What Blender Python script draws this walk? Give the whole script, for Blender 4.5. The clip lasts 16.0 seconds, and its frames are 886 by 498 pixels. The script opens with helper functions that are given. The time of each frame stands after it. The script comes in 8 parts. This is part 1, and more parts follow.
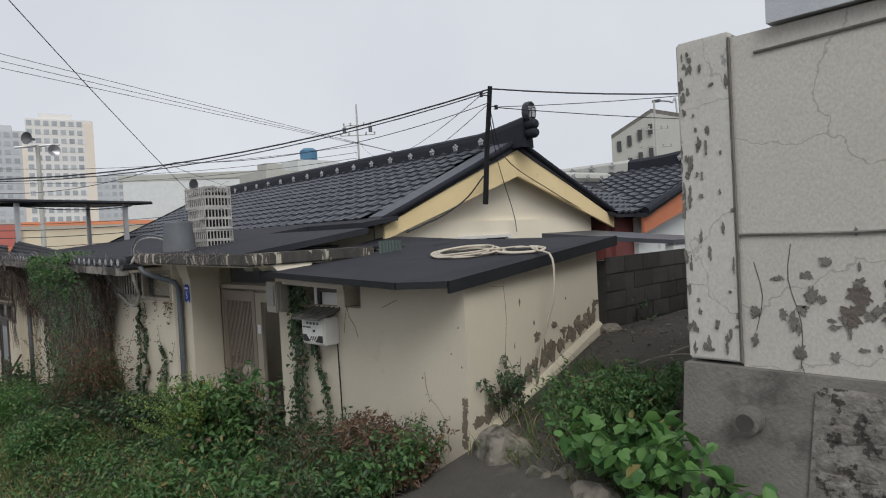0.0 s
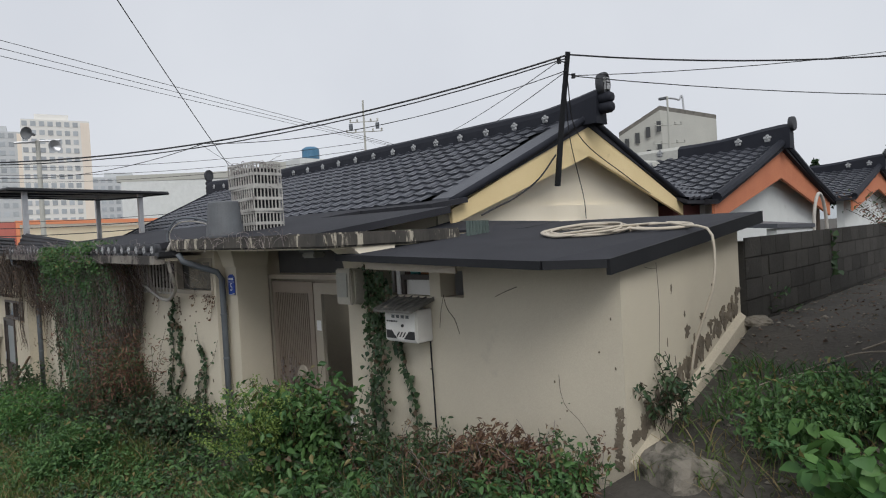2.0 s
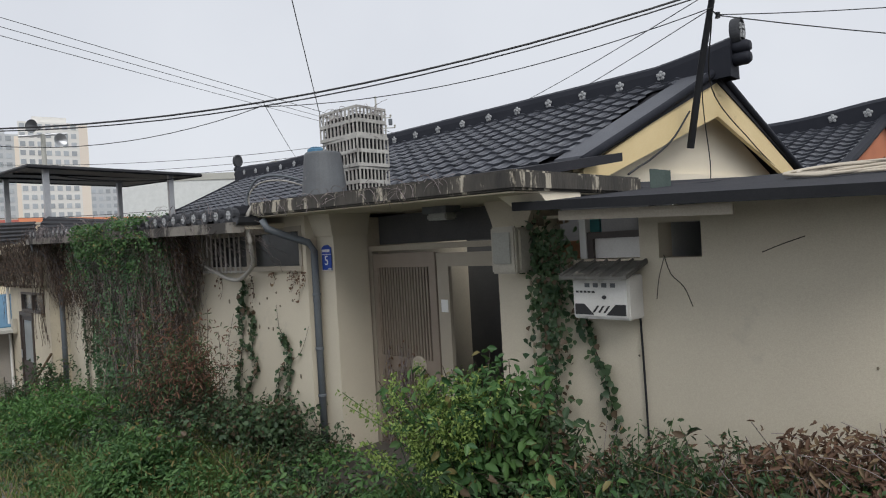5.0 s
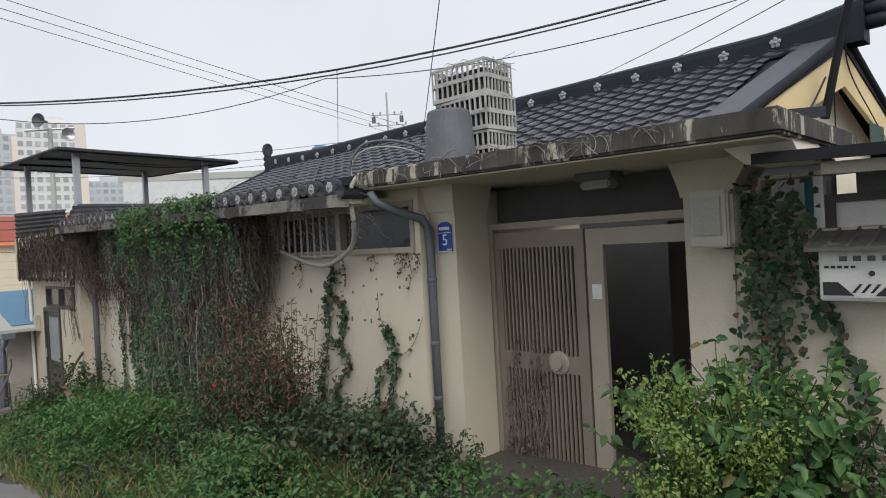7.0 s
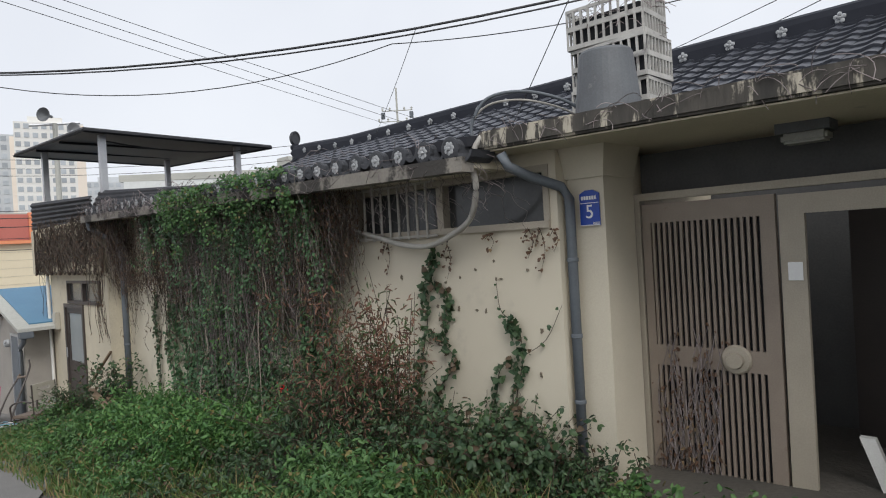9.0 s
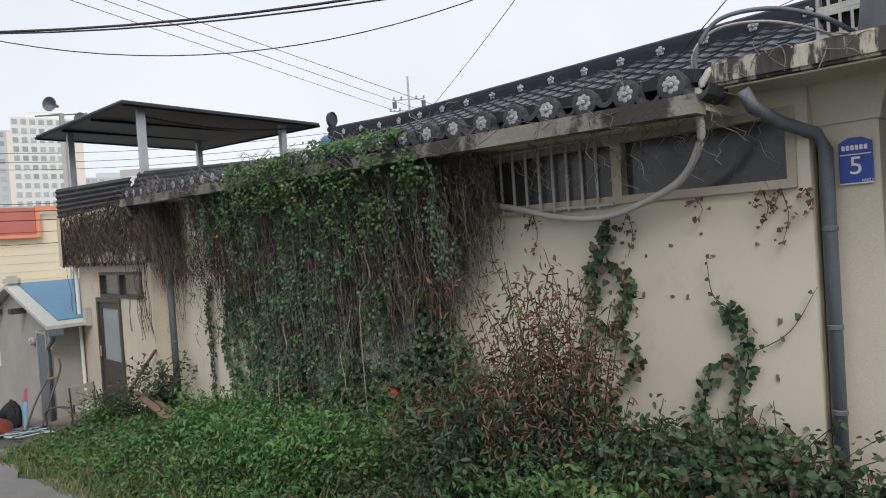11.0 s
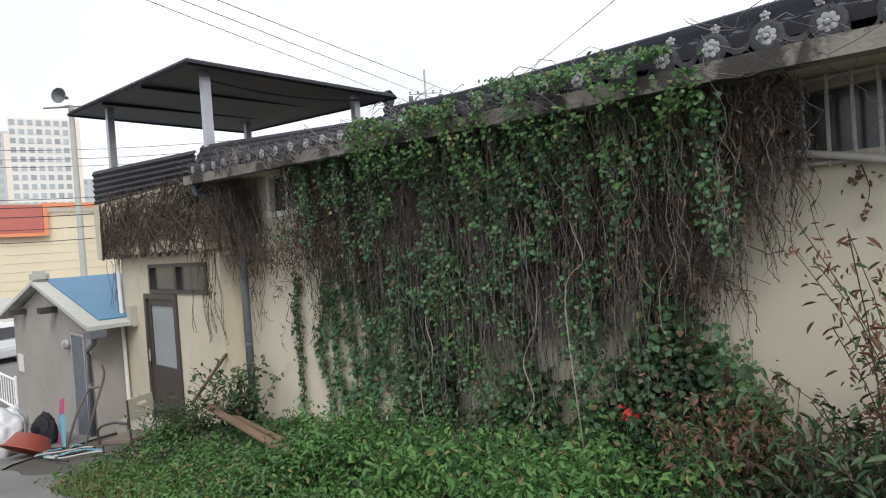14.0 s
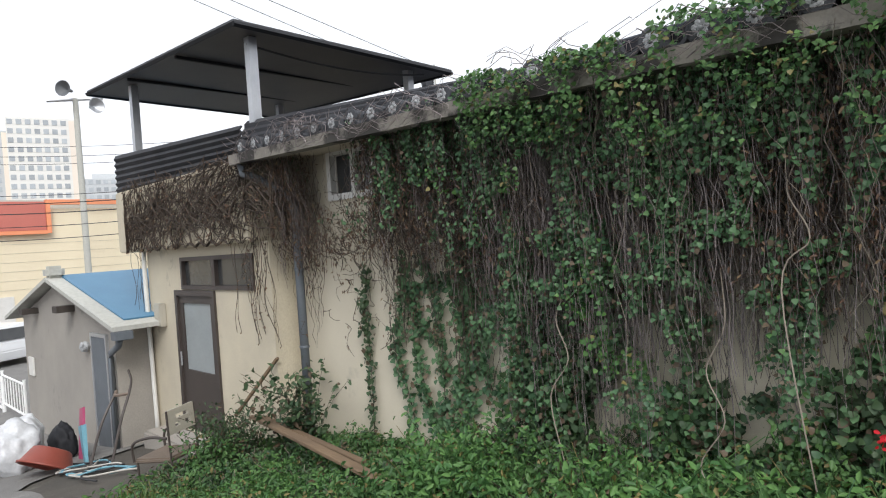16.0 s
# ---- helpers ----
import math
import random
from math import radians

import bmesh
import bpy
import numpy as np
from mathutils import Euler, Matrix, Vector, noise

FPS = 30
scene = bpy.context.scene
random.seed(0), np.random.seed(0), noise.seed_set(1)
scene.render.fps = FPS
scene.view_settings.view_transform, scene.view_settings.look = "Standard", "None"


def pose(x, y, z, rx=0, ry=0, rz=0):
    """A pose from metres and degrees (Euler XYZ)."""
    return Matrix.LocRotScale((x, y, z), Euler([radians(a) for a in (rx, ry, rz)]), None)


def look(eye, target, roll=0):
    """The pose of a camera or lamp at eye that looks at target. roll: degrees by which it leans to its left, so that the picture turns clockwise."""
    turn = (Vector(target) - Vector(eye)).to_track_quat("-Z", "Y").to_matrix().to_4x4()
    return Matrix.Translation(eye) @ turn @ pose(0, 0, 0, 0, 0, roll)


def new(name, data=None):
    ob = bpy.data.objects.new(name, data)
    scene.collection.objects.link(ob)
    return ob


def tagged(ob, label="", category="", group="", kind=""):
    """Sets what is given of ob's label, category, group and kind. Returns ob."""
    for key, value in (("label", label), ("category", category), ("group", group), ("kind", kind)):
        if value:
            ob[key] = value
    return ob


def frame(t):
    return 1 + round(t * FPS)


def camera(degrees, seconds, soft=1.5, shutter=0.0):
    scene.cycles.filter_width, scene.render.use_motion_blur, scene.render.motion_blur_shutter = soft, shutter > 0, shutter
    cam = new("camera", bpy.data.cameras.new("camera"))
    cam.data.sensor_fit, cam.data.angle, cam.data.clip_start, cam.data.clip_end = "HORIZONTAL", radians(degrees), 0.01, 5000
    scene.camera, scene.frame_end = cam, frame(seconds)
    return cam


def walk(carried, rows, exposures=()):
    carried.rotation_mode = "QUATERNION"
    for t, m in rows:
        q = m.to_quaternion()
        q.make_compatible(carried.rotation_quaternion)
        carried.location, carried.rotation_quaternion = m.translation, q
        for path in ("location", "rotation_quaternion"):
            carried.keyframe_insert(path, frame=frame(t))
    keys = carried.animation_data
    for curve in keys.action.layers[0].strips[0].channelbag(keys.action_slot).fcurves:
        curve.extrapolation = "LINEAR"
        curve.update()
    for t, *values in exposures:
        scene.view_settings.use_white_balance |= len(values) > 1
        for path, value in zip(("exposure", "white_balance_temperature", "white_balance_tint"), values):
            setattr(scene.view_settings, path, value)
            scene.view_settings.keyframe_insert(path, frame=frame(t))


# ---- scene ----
cam = camera(69.9, 16.0, soft=1.1)
METRES, EYE, TILT, LEAN, TURN = 11.2, 1.55, 0.0, 0.0, 46.0
ROWS = [
    (0.0, 0.0, 0.0, 0.0, -0.06, -1.2, 3.1),
    (0.5, -0.0241, 0.0254, -0.0016, -0.16, -1.23, 3.17),
    (1.0, -0.0458, 0.0456, -0.006, -0.24, -1.17, 3.17),
    (1.5, -0.0683, 0.0698, -0.0126, -0.26, -1.01, 3.1),
    (2.0, -0.0908, 0.0961, -0.0147, -0.4, -1.1, 3.22),
    (2.5, -0.1116, 0.1151, -0.0211, -0.43, -0.94, 3.19),
    (3.0, -0.1323, 0.1392, -0.0232, -0.45, -0.95, 3.24),
    (3.5, -0.1515, 0.1611, -0.028, -0.49, -0.85, 3.25),
    (6.0, -0.2665, 0.2576, -0.0481, -0.82, -0.66, 3.17),
    (6.5, -0.2931, 0.2774, -0.0475, -0.88, -0.68, 3.19),
    (7.0, -0.3188, 0.2978, -0.0564, -0.97, -0.57, 3.16),
    (7.5, -0.3405, 0.3173, -0.0576, -1.04, -0.59, 3.22),
    (8.0, -0.3641, 0.3356, -0.0641, -1.02, -0.53, 3.14),
    (8.5, -0.3844, 0.3563, -0.067, -1.1, -0.48, 3.19),
    (11.0, -0.5088, 0.469, -0.0748, -1.33, -1.11, 3.78),
    (11.5, -0.5348, 0.4884, -0.0775, -1.41, -1.11, 3.84),
    (12.0, -0.5595, 0.5105, -0.0808, -1.45, -1.13, 3.85),
    (12.5, -0.5815, 0.532, -0.0803, -1.51, -1.12, 3.88),
    (13.0, -0.6048, 0.5499, -0.0844, -1.55, -1.12, 3.89),
    (13.5, -0.6235, 0.5701, -0.0846, -1.59, -1.01, 3.86),
    (14.0, -0.641, 0.5939, -0.0853, -1.61, -1.01, 3.92),
    (14.5, -0.6609, 0.6163, -0.0851, -1.69, -1.0, 3.93),
    (15.0, -0.679, 0.6348, -0.0866, -1.72, -1.02, 3.9),
    (15.5, -0.6989, 0.6572, -0.091, -1.77, -0.97, 3.9),
    (16.0, -0.718, 0.6803, -0.0923, -1.79, -0.96, 3.91),
]
EXPOSURES = [(0.0, 0.0), (3.5, 0.02), (7.0, 0.22), (11.0, 0.36), (13.5, 0.52), (16.0, 0.72)]
walk(cam, [(t, pose(0, 0, EYE, TILT, LEAN, TURN) @ pose(METRES * x, METRES * y, METRES * z, 90 + pitch, roll, yaw)) for t, x, y, z, yaw, pitch, roll in ROWS], EXPOSURES)

# ---- world, sun ----
world = bpy.data.worlds.new("overcast")
scene.world = world
world.use_nodes = True
wn, wl = world.node_tree.nodes, world.node_tree.links
wn.clear()
SUN_EL, SUN_AZ = 46.0, 124.0
sky = wn.new("ShaderNodeTexSky")
sky.sky_type, sky.sun_disc = "NISHITA", False
sky.sun_elevation, sky.sun_rotation = radians(SUN_EL), radians(SUN_AZ)
sky.dust_density, sky.air_density = 4.0, 1.0
cloud_tc = wn.new("ShaderNodeTexCoord")
cloud_noise = wn.new("ShaderNodeTexNoise")
cloud_noise.inputs["Scale"].default_value, cloud_noise.inputs["Detail"].default_value = 1.6, 5.0
cloud_ramp = wn.new("ShaderNodeValToRGB")
cloud_ramp.color_ramp.elements[0].position, cloud_ramp.color_ramp.elements[1].position = 0.3, 0.75
cloud_ramp.color_ramp.elements[0].color = (6.25, 6.5, 7.05, 1)
cloud_ramp.color_ramp.elements[1].color = (7.4, 7.65, 8.1, 1)
cloud_mix = wn.new("ShaderNodeMixRGB")
cloud_mix.inputs["Fac"].default_value = 0.93
wbg, wout = wn.new("ShaderNodeBackground"), wn.new("ShaderNodeOutputWorld")
wbg.inputs["Strength"].default_value = 0.105
wl.new(cloud_tc.outputs["Generated"], cloud_noise.inputs["Vector"])
wl.new(cloud_noise.outputs["Fac"], cloud_ramp.inputs["Fac"])
wl.new(sky.outputs["Color"], cloud_mix.inputs["Color1"])
wl.new(cloud_ramp.outputs["Color"], cloud_mix.inputs["Color2"])
wl.new(cloud_mix.outputs["Color"], wbg.inputs["Color"])
wl.new(wbg.outputs["Background"], wout.inputs["Surface"])
sun_data = bpy.data.lights.new("sun", "SUN")
sun_data.energy, sun_data.angle, sun_data.color = 1.65, radians(30), (1.0, 0.985, 0.96)
sun = new("sun", sun_data)
# compass bearing of the sun, clockwise from +y
_az, _el = radians(SUN_AZ), radians(SUN_EL)
sun_way = Vector((math.sin(_az) * math.cos(_el), math.cos(_az) * math.cos(_el), math.sin(_el)))
sun.matrix_world = look(sun_way * 60, (0, 0, 0))


# ---- materials ----
def surface(name, c1, c2, scale=3.0, rough=0.85, bump=0.3, fine=60.0, stain=None, stain_scale=1.2, stain_at=0.6,
            metal=0.0, stretch=(1, 1, 1), vary=0.0, island=0.0, stain_soft=0.12, spec=0.5):
    """Two mixed tones, fine grain with relief, and shaped stains, in world metres."""
    m = bpy.data.materials.new(name)
    m.use_nodes = True
    n, l = m.node_tree.nodes, m.node_tree.links
    bsdf = n["Principled BSDF"]
    geo = n.new("ShaderNodeNewGeometry")
    mapping = n.new("ShaderNodeMapping")
    mapping.inputs["Scale"].default_value = stretch
    l.new(geo.outputs["Position"], mapping.inputs["Vector"])
    big = n.new("ShaderNodeTexNoise")
    big.inputs["Scale"].default_value, big.inputs["Detail"].default_value, big.inputs["Roughness"].default_value = scale, 6, 0.62
    l.new(mapping.outputs["Vector"], big.inputs["Vector"])
    mix = n.new("ShaderNodeMixRGB")
    mix.inputs["Color1"].default_value, mix.inputs["Color2"].default_value = (*c1, 1), (*c2, 1)
    ramp = n.new("ShaderNodeMapRange")
    ramp.inputs["From Min"].default_value, ramp.inputs["From Max"].default_value = 0.3, 0.7
    l.new(big.outputs["Fac"], ramp.inputs["Value"])
    l.new(ramp.outputs["Result"], mix.inputs["Fac"])
    colour = mix.outputs["Color"]
    grain = n.new("ShaderNodeTexNoise")
    grain.inputs["Scale"].default_value, grain.inputs["Detail"].default_value = fine, 4
    l.new(mapping.outputs["Vector"], grain.inputs["Vector"])
    speck = n.new("ShaderNodeMixRGB")
    speck.blend_type = "OVERLAY"
    speck.inputs["Fac"].default_value = 0.22
    l.new(colour, speck.inputs["Color1"])
    l.new(grain.outputs["Fac"], speck.inputs["Color2"])
    colour = speck.outputs["Color"]
    if stain:
        sn = n.new("ShaderNodeTexNoise")
        sn.inputs["Scale"].default_value, sn.inputs["Detail"].default_value, sn.inputs["Roughness"].default_value = stain_scale, 9, 0.68
        l.new(mapping.outputs["Vector"], sn.inputs["Vector"])
        sr = n.new("ShaderNodeMapRange")
        sr.inputs["From Min"].default_value, sr.inputs["From Max"].default_value = stain_at, stain_at + stain_soft
        l.new(sn.outputs["Fac"], sr.inputs["Value"])
        sm = n.new("ShaderNodeMixRGB")
        sm.inputs["Color2"].default_value = (*stain, 1)
        l.new(sr.outputs["Result"], sm.inputs["Fac"])
        l.new(colour, sm.inputs["Color1"])
        colour = sm.outputs["Color"]
    if vary or island:
        source = n.new("ShaderNodeObjectInfo").outputs["Random"] if vary else geo.outputs["Random Per Island"]
        amount = vary or island
        vr = n.new("ShaderNodeMapRange")
        vr.inputs["To Min"].default_value, vr.inputs["To Max"].default_value = 1 - amount, 1 + amount
        l.new(source, vr.inputs["Value"])
        hs = n.new("ShaderNodeHueSaturation")
        l.new(vr.outputs["Result"], hs.inputs["Value"])
        l.new(colour, hs.inputs["Color"])
        colour = hs.outputs["Color"]
    l.new(colour, bsdf.inputs["Base Color"])
    bsdf.inputs["Roughness"].default_value, bsdf.inputs["Metallic"].default_value = rough, metal
    bsdf.inputs["Specular IOR Level"].default_value = spec
    if bump:
        b = n.new("ShaderNodeBump")
        b.inputs["Strength"].default_value, b.inputs["Distance"].default_value = bump, 0.01
        l.new(grain.outputs["Fac"], b.inputs["Height"])
        l.new(b.outputs["Normal"], bsdf.inputs["Normal"])
    return m


def leafy(name, c1, c2, dry=None, dry_share=0.0, scale=2.5, gloss=0.45):
    """A leaf: its tone differs from leaf to leaf and from clump to clump, and some light passes through."""
    m = bpy.data.materials.new(name)
    m.use_nodes = True
    n, l = m.node_tree.nodes, m.node_tree.links
    bsdf = n["Principled BSDF"]
    geo = n.new("ShaderNodeNewGeometry")
    big = n.new("ShaderNodeTexNoise")
    big.inputs["Scale"].default_value, big.inputs["Detail"].default_value = scale, 3
    l.new(geo.outputs["Position"], big.inputs["Vector"])
    add = n.new("ShaderNodeMath")
    add.operation = "ADD"
    l.new(big.outputs["Fac"], add.inputs[0])
    l.new(geo.outputs["Random Per Island"], add.inputs[1])
    mr = n.new("ShaderNodeMapRange")
    mr.inputs["From Min"].default_value, mr.inputs["From Max"].default_value = 0.35, 1.35
    l.new(add.outputs[0], mr.inputs["Value"])
    mix = n.new("ShaderNodeMixRGB")
    mix.inputs["Color1"].default_value, mix.inputs["Color2"].default_value = (*c1, 1), (*c2, 1)
    l.new(mr.outputs["Result"], mix.inputs["Fac"])
    colour = mix.outputs["Color"]
    if dry:
        gt = n.new("ShaderNodeMath")
        gt.operation = "GREATER_THAN"
        gt.inputs[1].default_value = 1.0 - dry_share
        frac = n.new("ShaderNodeMath")
        frac.operation = "FRACT"
        times = n.new("ShaderNodeMath")
        times.operation = "MULTIPLY"
        times.inputs[1].default_value = 17.31
        l.new(geo.outputs["Random Per Island"], times.inputs[0])
        l.new(times.outputs[0], frac.inputs[0])
        l.new(frac.outputs[0], gt.inputs[0])
        dm = n.new("ShaderNodeMixRGB")
        dm.inputs["Color2"].default_value = (*dry, 1)
        l.new(gt.outputs[0], dm.inputs["Fac"])
        l.new(colour, dm.inputs["Color1"])
        colour = dm.outputs["Color"]
    l.new(colour, bsdf.inputs["Base Color"])
    bsdf.inputs["Roughness"].default_value = gloss
    bsdf.inputs["Specular IOR Level"].default_value = 0.3
    trans = n.new("ShaderNodeBsdfTranslucent")
    l.new(colour, trans.inputs["Color"])
    ms = n.new("ShaderNodeMixShader")
    ms.inputs["Fac"].default_value = 0.25
    l.new(bsdf.outputs["BSDF"], ms.inputs[1])
    l.new(trans.outputs["BSDF"], ms.inputs[2])
    l.new(ms.outputs["Shader"], n["Material Output"].inputs["Surface"])
    return m


def glass(name, tint=(0.8, 0.85, 0.85), rough=0.05):
    m = bpy.data.materials.new(name)
    m.use_nodes = True
    b = m.node_tree.nodes["Principled BSDF"]
    b.inputs["Base Color"].default_value = (*tint, 1)
    b.inputs["Roughness"].default_value, b.inputs["Transmission Weight"].default_value = rough, 1.0
    b.inputs["IOR"].default_value = 1.45
    return m


CREAM = surface("cream_render", (0.60, 0.545, 0.435), (0.545, 0.495, 0.395), 1.3, 0.9, 0.12, 170, (0.42, 0.385, 0.315), 1.1, 0.62)
CREAM_OLD = surface("old_cream_render", (0.56, 0.50, 0.38), (0.47, 0.42, 0.33), 2.0, 0.92, 0.35, 70, (0.22, 0.20, 0.17), 1.7, 0.60)
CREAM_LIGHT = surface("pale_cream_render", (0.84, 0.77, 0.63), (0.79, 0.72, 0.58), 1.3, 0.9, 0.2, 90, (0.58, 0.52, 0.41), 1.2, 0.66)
CRATE = surface("dirty_crate_plastic", (0.50, 0.49, 0.46), (0.38, 0.37, 0.35), 6, 0.55, 0.15, 100, (0.16, 0.15, 0.14), 5, 0.55)
YELLOW = surface("yellow_render", (0.78, 0.63, 0.36), (0.72, 0.57, 0.31), 1.4, 0.9, 0.2, 80, (0.38, 0.28, 0.16), 1.8, 0.62)
GREY_RENDER = surface("grey_render", (0.47, 0.45, 0.40), (0.40, 0.385, 0.345), 1.1, 0.92, 0.35, 60, (0.21, 0.21, 0.195), 1.9, 0.58, stain_soft=0.05)
GREY_BASE = surface("grey_base_concrete", (0.20, 0.188, 0.168), (0.125, 0.118, 0.106), 2.2, 0.95, 0.8, 45, (0.085, 0.08, 0.072), 2.5, 0.55)
CONCRETE = surface("weathered_concrete", (0.27, 0.25, 0.215), (0.19, 0.175, 0.155), 3.0, 0.93, 0.5, 50, (0.05, 0.046, 0.042), 2.6, 0.47, stain_soft=0.07)
SOFFIT = surface("soffit_render", (0.62, 0.56, 0.44), (0.54, 0.485, 0.38), 1.6, 0.92, 0.15, 90, (0.27, 0.24, 0.2), 1.5, 0.64)
DARK_SHEET = surface("dark_roof_sheet", (0.026, 0.027, 0.033), (0.037, 0.038, 0.045), 1.5, 0.8, 0.15, 120, (0.08, 0.08, 0.078), 2.8, 0.68, spec=0.2)
TILE = surface("dark_metal_tile", (0.048, 0.052, 0.064), (0.075, 0.080, 0.095), 2.0, 0.38, 0.12, 150, (0.10, 0.10, 0.10), 3.0, 0.68, vary=0.12)
TILE_FAR = surface("dark_tile_sheet", (0.048, 0.052, 0.064), (0.075, 0.080, 0.095), 2.0, 0.38, 0.12, 150, (0.10, 0.10, 0.10), 3.0, 0.68, island=0.12)
# grey render darkened, so its colour carries the enclosed porch's shade
PORCH_SHADE_GREY = surface("porch_shade_grey_render", (0.11, 0.11, 0.11), (0.08, 0.08, 0.082), 2, 0.9, 0.2, 60, (0.09, 0.09, 0.088), 1.6, 0.6)
SLAB_EDGE = surface("mossy_slab", (0.035, 0.034, 0.032), (0.095, 0.086, 0.074), 5.0, 0.95, 0.8, 45, (0.46, 0.42, 0.34), 8.0, 0.555, stretch=(1, 1, 0.22), stain_soft=0.05)
FLAKE = surface("flaked_patch", (0.20, 0.165, 0.12), (0.12, 0.10, 0.078), 9, 0.95, 0.7, 50, (0.30, 0.27, 0.22), 14, 0.56)
CRACK = surface("crack_shadow", (0.05, 0.045, 0.04), (0.075, 0.068, 0.06), 9, 0.95, 0.2, 50)
CANOPY = surface("dark_canopy_sheet", (0.045, 0.046, 0.05), (0.06, 0.061, 0.066), 2, 0.6, 0.1, 90, (0.09, 0.085, 0.08), 2, 0.66)
RUBBLE = surface("speckled_rubble", (0.24, 0.228, 0.205), (0.10, 0.09, 0.08), 16, 0.95, 1.0, 45, (0.045, 0.04, 0.036), 12, 0.53, stain_soft=0.04)
RUST = surface("dark_rubble", (0.15, 0.125, 0.105), (0.095, 0.086, 0.078), 6, 0.95, 1.0, 30, (0.23, 0.215, 0.195), 4, 0.57)
VERGE = surface("grey_verge_mortar", (0.085, 0.09, 0.105), (0.06, 0.065, 0.078), 3.0, 0.5, 0.2, 80, (0.12, 0.12, 0.125), 3, 0.62)
RIDGE = surface("ridge_tile", (0.016, 0.018, 0.025), (0.024, 0.026, 0.034), 2.0, 0.6, 0.2, 100, spec=0.15)
CAP = surface("moulded_cap", (0.44, 0.45, 0.46), (0.28, 0.29, 0.30), 30, 0.7, 0.4, 160, (0.07, 0.07, 0.072), 16, 0.54)
CAP_DARK = surface("weathered_cap", (0.05, 0.053, 0.06), (0.032, 0.034, 0.04), 9, 0.7, 0.4, 120, (0.15, 0.15, 0.145), 12, 0.64)
DARK_WOOD = surface("old_pole_wood", (0.035, 0.028, 0.024), (0.06, 0.05, 0.042), 4, 0.85, 0.5, 60, stretch=(1, 1, 0.15))
WOOD = surface("weathered_timber", (0.20, 0.135, 0.08), (0.125, 0.085, 0.055), 5, 0.85, 0.5, 60, (0.09, 0.07, 0.05), 4, 0.6, stretch=(0.2, 1, 1))
BROWN_METAL = surface("brown_gate_metal", (0.285, 0.235, 0.19), (0.235, 0.19, 0.155), 3, 0.5, 0.12, 120, (0.18, 0.11, 0.075), 3.5, 0.64, metal=0.1)
BEIGE_METAL = surface("beige_gate_frame", (0.40, 0.355, 0.285), (0.345, 0.305, 0.245), 3, 0.5, 0.12, 120, (0.22, 0.165, 0.12), 3, 0.66, metal=0.1)
GALV = surface("galvanised_steel", (0.52, 0.53, 0.54), (0.44, 0.45, 0.47), 5, 0.4, 0.15, 90, (0.3, 0.25, 0.2), 4, 0.7, metal=0.7)
BLACK_METAL = surface("black_metal", (0.016, 0.017, 0.02), (0.024, 0.025, 0.028), 3, 0.7, 0.12, 100, (0.05, 0.042, 0.038), 3, 0.7, spec=0.2)
DARK_PROFILE = surface("corrugated_dark_sheet", (0.030, 0.031, 0.036), (0.046, 0.047, 0.052), 3, 0.65, 0.15, 100, (0.09, 0.075, 0.062), 3, 0.66, spec=0.2)
PIPE = surface("grey_plastic_pipe", (0.13, 0.147, 0.165), (0.10, 0.114, 0.13), 4, 0.6, 0.15, 90, (0.10, 0.092, 0.08), 4, 0.62)
TUBE = surface("pale_conduit", (0.48, 0.46, 0.42), (0.38, 0.36, 0.33), 6, 0.7, 0.25, 90, (0.2, 0.18, 0.16), 5, 0.62)
WHITE_PLASTIC = surface("white_plastic", (0.70, 0.69, 0.66), (0.62, 0.61, 0.58), 5, 0.5, 0.1, 100, (0.38, 0.36, 0.33), 6, 0.62)
GREY_PLASTIC = surface("grey_plastic", (0.125, 0.135, 0.145), (0.095, 0.10, 0.108), 5, 0.6, 0.15, 90, (0.28, 0.28, 0.27), 5, 0.66)
BEIGE_PLASTIC = surface("beige_plastic", (0.44, 0.41, 0.34), (0.38, 0.355, 0.30), 5, 0.55, 0.1, 100, (0.22, 0.2, 0.17), 6, 0.62)
LENS = surface("milky_lens", (0.33, 0.33, 0.29), (0.28, 0.28, 0.25), 7, 0.35, 0.05, 80)
BLUE_ENAMEL = surface("blue_enamel", (0.012, 0.05, 0.30), (0.015, 0.06, 0.36), 6, 0.35, 0.03, 80)
WHITE_PAINT = surface("white_paint", (0.80, 0.80, 0.79), (0.74, 0.74, 0.73), 5, 0.6, 0.05, 80)
BLACK_PAINT = surface("black_paint", (0.02, 0.02, 0.022), (0.03, 0.03, 0.032), 5, 0.6, 0.05, 80)
# unlit rooms: their shade is put into this wall colour
VOID = surface("interior_shade", (0.055, 0.053, 0.05), (0.075, 0.072, 0.068), 2, 0.9, 0.1, 60)
TEAL_BOARD = surface("teal_board", (0.10, 0.42, 0.44), (0.085, 0.36, 0.39), 3, 0.6, 0.1, 70, (0.2, 0.4, 0.4), 4, 0.62)
LID_GREY = surface("weathered_lid", (0.15, 0.145, 0.13), (0.10, 0.098, 0.09), 8, 0.7, 0.4, 60, (0.30, 0.28, 0.24), 9, 0.58)
TEAL_GREY = surface("cloudy_green_plastic", (0.085, 0.115, 0.107), (0.06, 0.085, 0.078), 4, 0.4, 0.1, 60, (0.12, 0.15, 0.14), 5, 0.6)
ORANGE_PANEL = surface("orange_brown_panel", (0.19, 0.085, 0.03), (0.13, 0.06, 0.024), 2, 0.5, 0.1, 60, (0.08, 0.04, 0.02), 2, 0.6)
BLOCK = surface("dark_concrete_block", (0.062, 0.059, 0.054), (0.043, 0.041, 0.038), 3, 0.95, 0.8, 45, (0.10, 0.097, 0.088), 3, 0.62, vary=0.2, spec=0.2)
